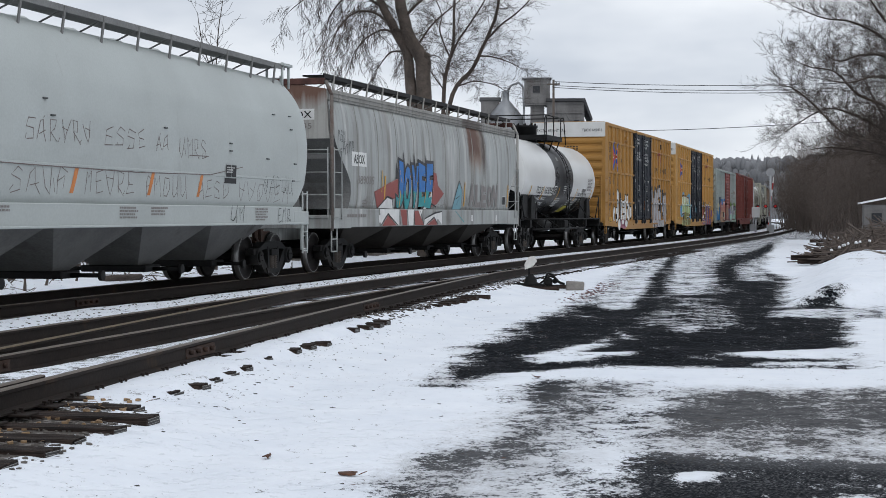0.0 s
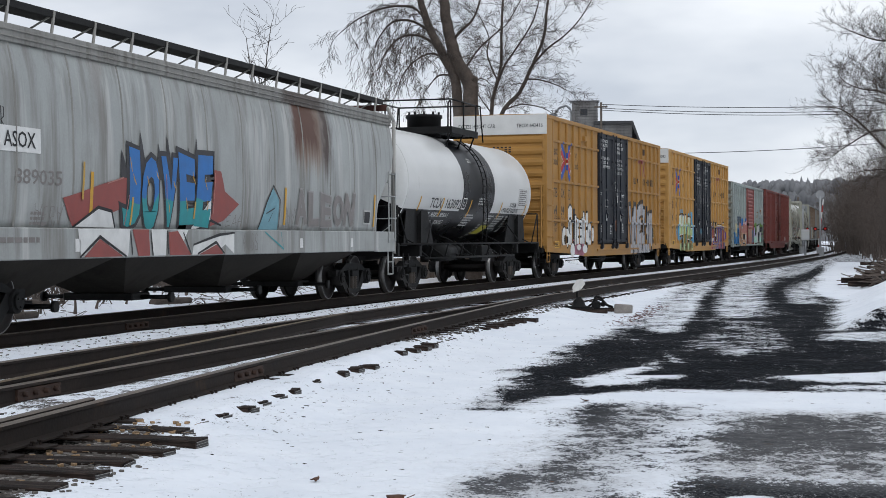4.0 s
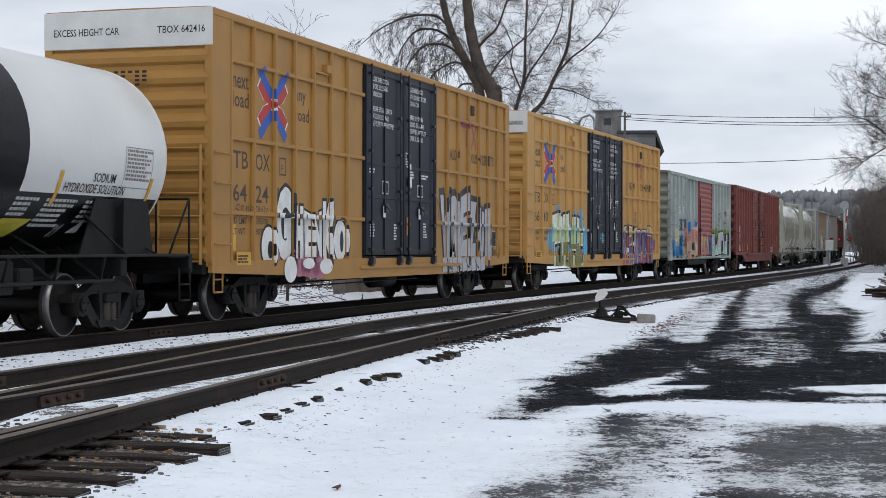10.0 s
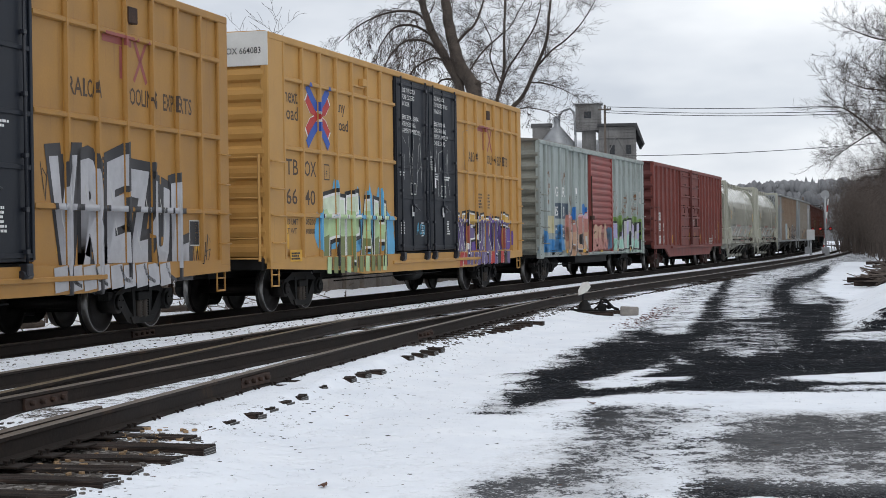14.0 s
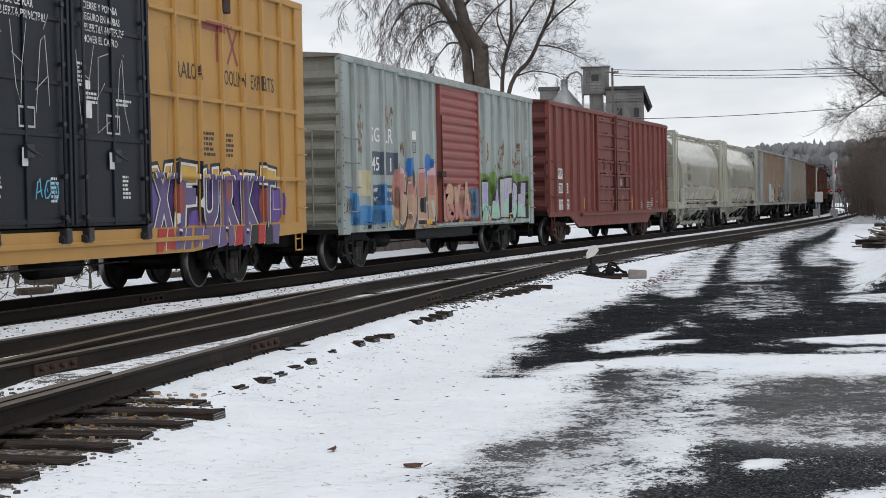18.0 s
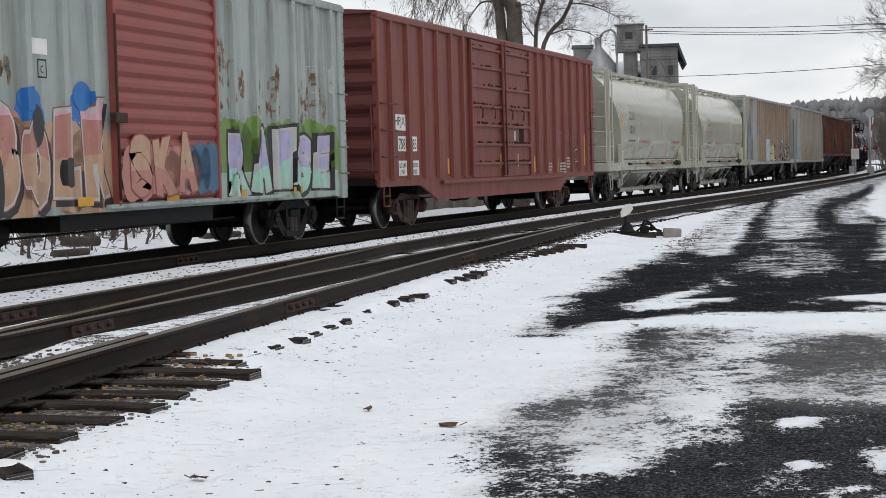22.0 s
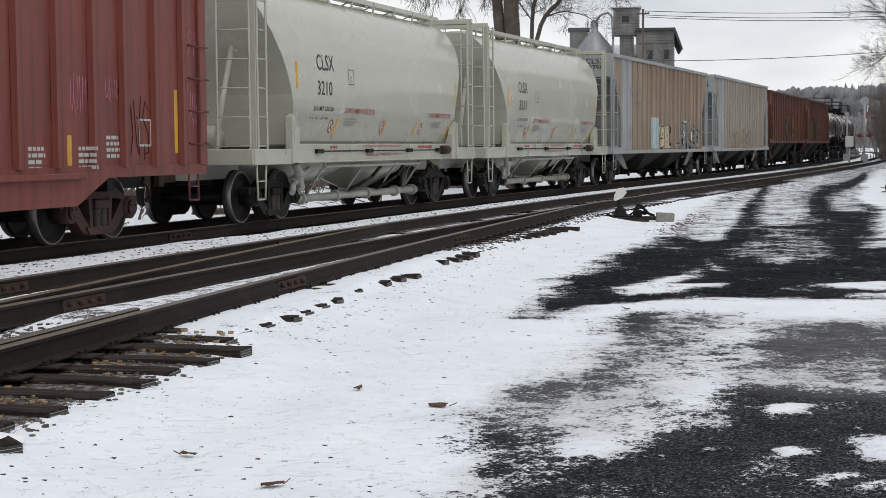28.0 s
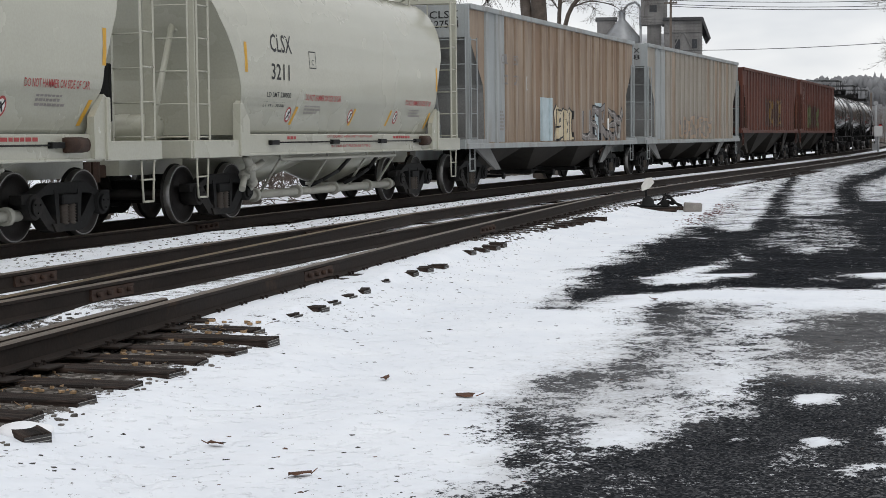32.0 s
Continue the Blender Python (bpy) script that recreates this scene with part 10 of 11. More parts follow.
def tree(name, base, stems, label, seed, group="bare trees"):
    """stems: points, radius at foot and tip, twigs a metre, their length, how they fork and sink, and where along the stem they begin."""
    rnd = random.Random(seed)
    root = tagged(new(name), label, "tree", group)
    root.matrix_basis = pose(*base)
    trunk, crown = Wood(), Wood()
    for pts, r0, r1, density, reach, fork, droop, first in stems:
        pts = [Vector(p) for p in pts]
        lean = rnd.uniform(-0.35, 0.35) if first == 0 else 0.0
        pts = [p + Vector((0, lean * (p - pts[0]).length, 0)) for p in pts]
        fine = []                                           # a smooth line through the given points, slightly crooked
        for i in range(len(pts) - 1):
            p0, p1, p2, p3 = pts[max(0, i - 1)], pts[i], pts[i + 1], pts[min(len(pts) - 1, i + 2)]
            for k in range(4):
                t = k / 4
                fine.append(0.5 * ((2 * p1) + (p2 - p0) * t + (2 * p0 - 5 * p1 + 4 * p2 - p3) * t * t + (3 * p1 - p0 - 3 * p2 + p3) * t ** 3))
        fine.append(pts[-1])
        m = len(fine) - 1
        wood = trunk if r0 > 0.09 else crown
        fine = [q + Vector((rnd.gauss(0, 0.05 * r0), rnd.gauss(0, 0.05 * r0), 0)) if 0 < i < m else q for i, q in enumerate(fine)]
        for i in range(m):
            ra, rb = r0 + (r1 - r0) * i / m, r0 + (r1 - r0) * (i + 1) / m
            wood.limb(fine[i], fine[i + 1], ra, rb, 12 if r0 > 0.15 else 6)
            if i < first * 4:
                continue
            seg = fine[i + 1] - fine[i]
            k = density * seg.length
            for _ in range(int(k) + (rnd.random() < k % 1)):
                side = Vector((rnd.gauss(0, 1), rnd.gauss(0, 1), rnd.gauss(0.35, 0.6))).normalized()
                spray(crown, fine[i].lerp(fine[i + 1], rnd.random()), (seg.normalized() * 0.45 + side * 0.8).normalized(), reach * rnd.uniform(0.5, 1.15),
                      min(0.45 * rb, rnd.uniform(0.010, 0.026)), fork, rnd, droop)
        spray(crown, fine[-1], (fine[-1] - fine[-2]).normalized(), reach, r1 * 0.8, fork, rnd, droop)
    if trunk.v:
        child("trunk", trunk.mesh("trunk", M_BARK), root)
    child("crown", crown.mesh("crown", M_TWIG), root, label="fine bare twigs")
    return root


# the leaning tree behind the train: two stems, a sawn stub, boughs with hanging twigs
tree("tree", (-12.0, 58.8, -0.3), [
    ([(-0.15, 0, 0), (-0.18, 0, 3.5), (-0.21, 0, 6.2), (-0.26, 0, 7.28), (-0.68, 0, 8.05), (-0.99, 0.1, 8.87), (-1.14, 0.2, 9.6), (-1.3, 0.2, 10.6), (-1.5, 0.2, 13.5)], 0.33, 0.16, 2.6, 1.6, 2, 0.05, 3),
    ([(-0.21, 0, 6.7), (-0.17, 0, 7.1), (-0.10, -0.05, 7.52)], 0.26, 0.15, 0.0, 0.01, 0, 0, 9),
    ([(-0.5, 0, 4.0), (-0.73, 0, 6.53), (-0.83, 0, 7.55), (-1.2, 0, 8.27), (-1.56, -0.1, 8.99), (-1.82, -0.2, 9.6), (-2.1, -0.3, 10.6), (-2.7, -0.4, 13.0)], 0.21, 0.11, 2.6, 1.6, 2, 0.06, 2),
    ([(-1.4, 0, 8.63), (-2.03, 0, 9.1), (-2.77, 0, 9.07), (-3.35, 0, 8.42), (-3.56, 0, 7.71)], 0.06, 0.014, 6.0, 1.25, 2, 0.32, 0),
    ([(-1.66, 0, 9.19), (-2.45, 0, 9.72), (-3.29, 0, 9.74), (-3.87, 0, 9.15), (-4.03, 0, 8.74)], 0.06, 0.014, 6.0, 1.25, 2, 0.32, 0),
    ([(-1.2, 0, 8.27), (-1.72, 0, 8.48), (-2.35, 0, 8.19), (-2.77, 0, 7.69), (-2.93, 0, 7.29)], 0.05, 0.012, 6.0, 1.25, 2, 0.32, 0),
    ([(-0.99, 0, 8.87), (-0.57, 0, 9.37), (-0.15, 0, 9.86), (0.2, 0, 11.2)], 0.07, 0.03, 4.0, 1.4, 2, 0.06, 0),
    ([(-0.83, 0, 7.65), (-1.41, 0, 7.66), (-1.72, 0, 7.36), (-1.93, 0, 7.06)], 0.045, 0.012, 5.0, 1.1, 2, 0.18, 0),
    ([(-0.47, 0, 7.85), (0.05, 0, 8.64), (0.67, 0, 9.23), (1.08, 0, 9.62), (1.6, 0, 10.6)], 0.04, 0.014, 4.0, 1.2, 2, 0.03, 0),
    ([(-1.82, 0, 9.6), (-2.45, 0, 10.23), (-3.5, 0, 10.26), (-4.55, 0, 9.9), (-5.4, 0, 9.3)], 0.06, 0.012, 4.0, 1.2, 2, 0.22, 0),
    ([(-0.4, 0, 7.3), (0.2, 0, 7.5), (0.6, 0, 7.2)], 0.03, 0.01, 5.0, 1.0, 2, 0.04, 0)],
    "large bare leaning tree with drooping twigs behind the tracks", 3)
tree("tree", (-14.4, 76.6, -0.3), [
    ([(-0.6, 0, 0), (-0.6, 0, 4.0), (-0.53, 0, 7.48), (-0.36, 0, 8.66), (-0.07, 0, 9.7), (-0.03, 0, 10.88), (0.02, 0, 12.46), (0.1, 0, 14.5)], 0.13, 0.05, 2.6, 1.7, 2, 0.03, 2),
    ([(-0.9, 0, 4.0), (-0.1, 0, 7.4), (0.84, 0, 8.57), (1.51, 0, 9.93), (2.04, 0, 11.22), (2.2, 0, 12.66), (2.4, 0, 14.5)], 0.13, 0.05, 2.4, 1.7, 2, 0.03, 1),
    ([(-0.36, 0, 8.66), (0.17, 0, 9.83), (0.84, 0, 10.73), (1.57, 0, 11.76), (1.91, 0, 12.66)], 0.065, 0.03, 3.0, 1.5, 2, 0.03, 0),
    ([(1.53, 0, 9.93), (2.3, 0, 10.63), (3.1, 0, 11.13), (3.89, 0, 11.83), (4.6, 0, 12.8)], 0.055, 0.02, 3.0, 1.5, 2, 0.03, 0),
    ([(1.17, 0, 9.22), (1.9, 0, 9.14), (2.7, 0, 8.86), (3.2, 0, 8.59)], 0.045, 0.015, 4.0, 1.3, 2, 0.08, 0),
    ([(0.2, 0, 7.8), (1.0, 0, 8.0), (2.0, 0, 7.8), (2.5, 0, 7.5)], 0.04, 0.012, 4.0, 1.1, 2, 0.04, 0),
    ([(-0.2, 0, 9.11), (-0.63, 0, 10.37), (-0.5, 0, 11.16), (-0.9, 0, 12.22)], 0.05, 0.02, 3.0, 1.5, 2, 0.03, 0),
    ([(-0.5, 0, 7.6), (-1.2, 0, 8.6), (-1.6, 0, 9.4)], 0.04, 0.015, 3.5, 1.4, 2, 0.03, 0)],
    "slender many-stemmed bare tree behind the tracks", 8)
tree("sapling", (-14.7, 42.6, -0.2), [([(0, 0, 0), (0.05, 0, 3), (0.0, 0, 5.4)], 0.05, 0.028, 0.6, 1.0, 1, -0.06, 1),
                                       ([(0, 0, 5.0), (0.15, 0, 6.4), (0.35, 0, 7.4)], 0.024, 0.008, 3.5, 0.9, 1, -0.06, 0),
                                       ([(0, 0, 5.2), (-0.25, 0, 6.2), (-0.3, 0, 7.0)], 0.02, 0.008, 3.0, 0.8, 1, -0.06, 0)], "thin bare sapling behind the tracks", 4)
# the big tree on the lane's far side, its boughs reaching over
tree("tree", (8.9, 86.0, -0.3), [
    ([(-0.7, 0, -0.1), (-0.73, 0, 3.6), (-1.22, 0, 7.76), (-1.69, 0, 10.97), (-1.86, 0, 14.2)], 0.40, 0.14, 5.0, 2.2, 2, -0.02, 1),
    ([(-0.74, 0, 4.23), (-2.52, 0, 5.18), (-3.85, 0, 5.42), (-4.95, 0, 5.88), (-6.38, 0, 7.28), (-7.33, 0, 7.99), (-8.0, 0, 8.08)], 0.11, 0.016, 8.5, 1.5, 2, -0.05, 0),
    ([(-0.9, 0, 5.84), (-2.61, 0, 7.14), (-4.02, 0, 7.81), (-5.12, 0, 8.95), (-6.38, 0, 9.22), (-7.26, 0, 9.64)], 0.10, 0.016, 8.5, 1.5, 2, -0.05, 0),
    ([(-0.91, 0, 7.76), (-2.46, 0, 9.55), (-3.87, 0, 9.74), (-4.96, 0, 9.44), (-5.8, 0, 9.9)], 0.09, 0.02, 8.5, 1.5, 2, -0.05, 0),
    ([(-1.22, 0, 8.56), (-2.62, 0, 10.67), (-4.19, 0, 11.67), (-5.6, 0, 11.95), (-6.87, 0, 12.55)], 0.09, 0.02, 8.5, 1.5, 2, -0.05, 0),
    ([(-0.74, 0, 5.03), (-2.45, 0, 5.85), (-3.86, 0, 6.68), (-5.43, 0, 7.18), (-7.01, 0, 6.39), (-7.64, 0, 5.91)], 0.085, 0.014, 8.5, 1.5, 2, -0.04, 0),
    ([(-1.69, 0, 10.17), (-2.94, 0, 12.12), (-3.88, 0, 13.59)], 0.09, 0.03, 8.5, 1.5, 2, -0.05, 0),
    ([(-0.73, 0, 3.59), (-2.44, 0, 4.57), (-3.85, 0, 4.9), (-5.42, 0, 5.08), (-6.69, 0, 4.93)], 0.085, 0.016, 8.5, 1.5, 2, -0.04, 0),
    ([(-0.8, 0, 6.6), (-2.0, 0, 8.2), (-3.2, 0, 8.6), (-4.4, 0, 8.3), (-5.6, 0, 8.4)], 0.10, 0.02, 8.5, 1.5, 2, -0.05, 0)],
    "big bare tree with a dense tangle of twigs beside the lane", 12)
tree("tree", (10.6, 104.0, -0.3), [
    ([(0, 0, 0), (-0.3, 0, 4), (-1.2, 0, 7.5), (-1.6, 0, 11), (-1.4, 0, 14.5)], 0.30, 0.10, 4.0, 2.4, 2, -0.02, 1),
    ([(-0.3, 0, 3.4), (-2.2, 0, 6.2), (-3.6, 0, 8.4), (-4.6, 0, 10.4)], 0.15, 0.03, 5.0, 2.0, 2, -0.03, 0),
    ([(-0.4, 0, 5.0), (-2.0, 0, 8.8), (-3.0, 0, 12.0)], 0.09, 0.02, 5.0, 2.0, 2, -0.03, 0)],
    "bare tree with brown twigs beside the lane", 13)


def thicket(name, x0, x1, y0, y1, h0, h1, count, seed, label):
    """Rank brush: upright whips with side shoots, thinning upwards."""
    rnd = random.Random(seed)
    w = Wood()
    for i in range(count):
        t = rnd.random()
        x, y = x0 + (x1 - x0) * t + rnd.gauss(0, 0.6), rnd.uniform(y0, y1)
        h = (h0 + (h1 - h0) * t) * rnd.uniform(0.45, 1.0)
        p, d = Vector((x, y, -0.3)), Vector((rnd.gauss(0, 0.10), 0, 1)).normalized()
        r = rnd.uniform(0.025, 0.06)
        for k in range(5):
            d = (d + Vector((rnd.gauss(0, 0.10), rnd.gauss(0, 0.1), 0))).normalized()
            q = p + d * h / 5
            w.limb(p, q, r, r * 0.72, 3)
            if k > 0:
                for _ in range(4):
                    e = (d + Vector((rnd.gauss(0, 0.8), rnd.gauss(0, 0.5), rnd.gauss(0.1, 0.4)))).normalized()
                    m = q + e * h * rnd.uniform(0.10, 0.22)
                    w.limb(q, m, r * 0.55, r * 0.35, 3)
                    e2 = (e + Vector((rnd.gauss(0, 0.6), 0, rnd.gauss(0.2, 0.4)))).normalized()
                    w.limb(m, m + e2 * h * 0.12, r * 0.35, r * 0.2, 3)
            p, r = q, r * 0.74
    tagged(new(name, w.mesh(name, M_BRUSH)), label, "brush", kind="stuff")


thicket("thicket", 3.0, 13.5, 150, 205, 7.0, 13.0, 1300, 31, "dense brown leafless brush along the lane")
thicket("thicket", 4.8, 12.0, 105, 150, 5.0, 11.0, 800, 32, "dense brown leafless brush along the lane")
thicket("thicket", -40.0, 2.0, 300, 420, 5.0, 8.0, 500, 33, "far leafless brush behind the crossing")
thicket("brush", -22.0, -13.5, 24, 70, 0.25, 0.5, 40, 34, "low dead brush on the snowy bank")
thicket("brush", -18.4, -16.2, 27, 52, 0.6, 1.1, 620, 35, "dark dead brush along the bank behind the train")


# brush heap with fallen branches by the lane
def heap_of_branches(name, cx, cy, rx, ry, top, count, seed, label, size=1.0):
    rnd = random.Random(seed)
    w = Wood()
    for i in range(count):
        a, q = rnd.uniform(0, 6.283), math.sqrt(rnd.random())
        x, y = cx + rx * q * math.cos(a), cy + ry * q * math.sin(a)
        z = ground_z(x, y) + top * (1 - q * q) * rnd.random() + 0.05
        d = Vector((rnd.gauss(0, 1), rnd.gauss(0, 0.6), rnd.gauss(0.05, 0.28))).normalized()
        l, r = rnd.uniform(0.5, 1.9) * size, rnd.choice((0.012, 0.018, 0.03, 0.045)) * size
        w.limb(Vector((x, y, z)) - d * l / 2, Vector((x, y, z)) + d * l / 2, r, r * 0.6, 4)
    tagged(new(name, w.mesh(name, M_BRUSH)), label, "brush pile", kind="stuff")


heap_of_branches("brush_heap", 4.3, 66.0, 2.2, 10.0, 0.9, 800, 41, "heap of cut brown branches beside the lane")
heap_of_branches("brush_heap", 2.6, 56.5, 0.9, 4.0, 0.4, 180, 42, "heap of cut brown branches beside the lane")
heap_of_branches("dead_brush", -16.2, 33.5, 0.9, 1.6, 0.10, 30, 43, "dead brush on the bank behind the train", 0.35)
heap_of_branches("dead_brush", -15.0, 44.0, 1.0, 9.0, 0.12, 160, 44, "dead brush on the bank behind the train", 0.45)
heap_of_branches("dead_brush", -15.2, 28.5, 1.0, 3.0, 0.08, 50, 45, "dead brush on the bank behind the train", 0.3)

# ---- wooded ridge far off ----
# distance haze is painted in: a pale blue-grey base colour, no volume
M_RIDGE = mat("haze_tinted_woods", (0.225, 0.230, 0.240), 0.95, 0, 0.35, 0.02, 0.0, 0.2, dirt=(0.15, 0.158, 0.168), dirt_amt=0.4, dirt_scale=0.03)
rr = random.Random(61)
verts, faces = [], []
for layer, (dist, top) in enumerate(((900.0, 36.0), (820.0, 29.0), (745.0, 21.0))):
    for i in range(2400):
        ang = radians(-62 + 96 * rr.random())
        d = dist * rr.uniform(0.97, 1.06)
        x, y = d * math.sin(ang), d * math.cos(ang)
        hill = top * (0.90 + 0.10 * math.sin(ang * 9 + layer)) * rr.uniform(0.86, 1.0)
        conifer = rr.random() < 0.05
        h, r = (rr.uniform(8, 12), rr.uniform(1.6, 2.4)) if conifer else (rr.uniform(4, 7), rr.uniform(1.5, 3.0))
        k = len(verts)
        n = 7
        prof = ((0.0, 1.0), (0.3, 0.8), (0.6, 0.5), (0.85, 0.25), (1.0, 0.04)) if conifer else ((0.0, 0.7), (0.35, 1.0), (0.65, 0.92), (0.88, 0.6), (1.0, 0.15))
        base = hill - h * 0.75
        for t, w in prof:
            for q in range(n):
                a = 6.283 * q / n + rr.uniform(-0.3, 0.3)
                ww = r * w * rr.uniform(0.75, 1.2)
                verts.append((x + ww * math.cos(a), y + ww * math.sin(a), base + t * h + rr.uniform(-0.4, 0.4)))
        for t in range(4):
            for q in range(n):
                faces.append((k + t * n + q, k + t * n + (q + 1) % n, k + (t + 1) * n + (q + 1) % n, k + (t + 1) * n + q))
wood_me = bpy.data.meshes.new("woods")
wood_me.from_pydata(verts, [], faces)
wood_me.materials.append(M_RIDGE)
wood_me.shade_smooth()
tagged(new("far_woods", wood_me), "wooded ridge on the horizon with haze painted into its colour", "woods", kind="stuff")
bm = bmesh.new()
ring = []
for i in range(97):
    ang = radians(-64 + 100 * i / 96)
    ring.append([bm.verts.new((d * math.sin(ang), d * math.cos(ang), z)) for d, z in ((720, -1), (770, 16 + 2 * math.sin(i * 0.7)), (905, 27 + 3 * math.sin(i * 0.9)), (960, -1))])
for a, b in zip(ring[:-1], ring[1:]):
    for i in range(3):
        bm.faces.new((a[i], b[i], b[i + 1], a[i + 1]))
tagged(new("ridge", finish(bm, "ridge", M_RIDGE, True)), "long low wooded hill with haze painted into its colour", "hill", kind="structure")


# ---- the old mill behind the train ----
M_BOARD = mat("silvered_boards", (0.17, 0.165, 0.16), 0.85, 0, 0.3, 0.8, 0.2, 12, dirt=(0.075, 0.072, 0.068), dirt_amt=0.5, dirt_scale=0.7, streak=0.9)
M_DARKROOF = mat("dark_felt_roof", (0.05, 0.05, 0.052), 0.8, 0, 0.3, 1, 0.1, 20)
M_GLASSDARK = plain("dark_window", (0.02, 0.022, 0.026), 0.25)
M_POLE = mat("weathered_pole", (0.11, 0.09, 0.075), 0.85, 0, 0.3, 2, 0.3, 20)

mill = tagged(new("mill"), "weathered grey board mill with a narrow lookout tower", "building")
mill.matrix_basis = pose(-21.5, 159.0, -0.3, 0, 0, 8)


def boarded(name, x0, x1, y0, y1, z0, z1, parent):
    """A board-clad block: lapped level boards over the faces that show."""
    bm = bmesh.new()
    box(bm, x0, x1, y0, y1, z0, z1)
    wall = part(name, bm, M_BOARD, parent)
    bm = bmesh.new()
    n = max(3, int((z1 - max(z0, z1 - 6.0)) / 0.30))
    for i in range(n):
        z = z1 - 0.30 * (i + 1)
        prism(bm, [(y0 - 0.06, z), (y0, z), (y0, z + 0.29), (y0 - 0.015, z + 0.29)], "x", x0 - 0.02, x1 + 0.02)
        prism(bm, [(x1 + 0.06, z), (x1, z), (x1, z + 0.29), (x1 + 0.015, z + 0.29)], "y", y0, y1)
    ob = part("cladding", bm, M_BOARD, wall)
    tagged(ob, kind="stuff")
    return wall


def hip_roof(name, x0, x1, y0, y1, z, rise, parent, over=0.3, material=None, ridge="x"):
    bm = bmesh.new()
    if ridge == "x":
        prism(bm, [(y0 - over, z), (y1 + over, z), ((y0 + y1) / 2, z + rise)], "x", x0 - over, x1 + over)
    else:
        prism(bm, [(x0 - over, z), (x1 + over, z), ((x0 + x1) / 2, z + rise)], "y", y0 - over, y1 + over)
    return part(name, bm, material or M_DARKROOF, parent)


def window(parent, x0, x1, y, z0, z1):
    bm = bmesh.new()
    box(bm, x0 - 0.06, x1 + 0.06, y - 0.05, y, z0 - 0.06, z1 + 0.06)
    w = part("window", bm, M_BOARD, parent)
    bm = bmesh.new()
    box(bm, x0, x1, y - 0.06, y - 0.052, z0, z1)
    part("pane", bm, M_GLASSDARK, w)


tower = boarded("lookout", -1.35, 1.10, -1.2, 1.2, 12.4, 15.0, mill)
window(tower, -0.55, 0.15, -1.24, 13.6, 14.25)
hip_roof("lookout_roof", -1.35, 1.10, -1.2, 1.2, 15.0, 0.22, mill, 0.22, M_TIN)
boarded("lookout_shaft", -0.75, 0.55, -0.8, 0.8, 8.0, 12.4, mill)
boarded("mill_block", 0.9, 4.45, -1.5, 7.0, 0.0, 12.7, mill)
bm = bmesh.new()
prism(bm, [(0.75, 12.72), (4.35, 12.72), (4.5, 12.45), (5.15, 10.9), (5.3, 10.95), (4.55, 13.0), (0.75, 13.0)], "y", -1.9, 7.3)
part("mill_roof", bm, M_DARKROOF, mill, "dark roof with one steep slope")
bm = bmesh.new()
for xa, za, xb, zb in ((1.2, 9.0, 2.6, 11.8), (2.6, 11.8, 4.0, 9.0), (1.0, 11.6, 4.3, 11.6)):
    rod(bm, (xa, -1.62, za), (xb, -1.62, zb), 0.06, 5)
part("bracing", bm, M_BOARD, mill)
boarded("mill_block", -7.0, 0.9, 0.5, 8.0, 0.0, 10.2, mill)
for x in (1.9, 3.5):
    window(mill, x, x + 0.5, -1.57, 10.0, 10.9)
hip_roof("mill_roof", -7.0, 0.9, 0.5, 8.0, 10.2, 1.6, mill, 0.3, M_SNOW)
bm = bmesh.new()
lathe(bm, [(0.0, 1.7), (11.3, 1.7), (12.7, 0.55), (12.9, 0.34), (13.7, 0.34), (13.75, 0.48), (13.95, 0.0)], "z", 18, (-3.2, -0.8, 0))
part("silo", bm, M_TIN, mill, "grey metal silo with a conical cap")
boarded("dust_house", -5.6, -3.9, -0.6, 1.4, 10.0, 12.9, mill)
hip_roof("dust_house_roof", -5.6, -3.9, -0.6, 1.4, 12.9, 0.4, mill, 0.2)
bm = bmesh.new()
pipe(bm, [(-3.2, -0.8, 13.6), (-2.6, -0.9, 14.4), (-1.9, -1.0, 14.6), (-1.5, -1.1, 14.2), (-1.4, -1.2, 12.0), (-1.4, -1.3, 9.0)], 0.11, 8)
part("spout", bm, M_TIN, mill)

# ---- poles and wires ----
def pole(x, y, h, label, arm=1.1, arms=1, name="utility_pole"):
    p = tagged(new(name), label, "pole", "poles")
    p.matrix_basis = pose(x, y, -0.4)
    bm = bmesh.new()
    rod(bm, (0, 0, 0), (0, 0, h), 0.15, 10, 0.10)
    part("shaft", bm, M_POLE, p)
    for k in range(arms):
        bm = bmesh.new()
        bbox(bm, -arm, arm, -0.16, -0.08, h - 0.5 - k * 0.9, h - 0.36 - k * 0.9, 0.01)
        a = part("crossarm", bm, M_POLE, p)
        for q in (-0.9, -0.45, 0.45, 0.9):
            bm = bmesh.new()
            rod(bm, (q * arm, -0.12, h - 0.36 - k * 0.9), (q * arm, -0.12, h - 0.18 - k * 0.9), 0.035, 6)
            part("insulator", bm, M_TIN, a)
    return p


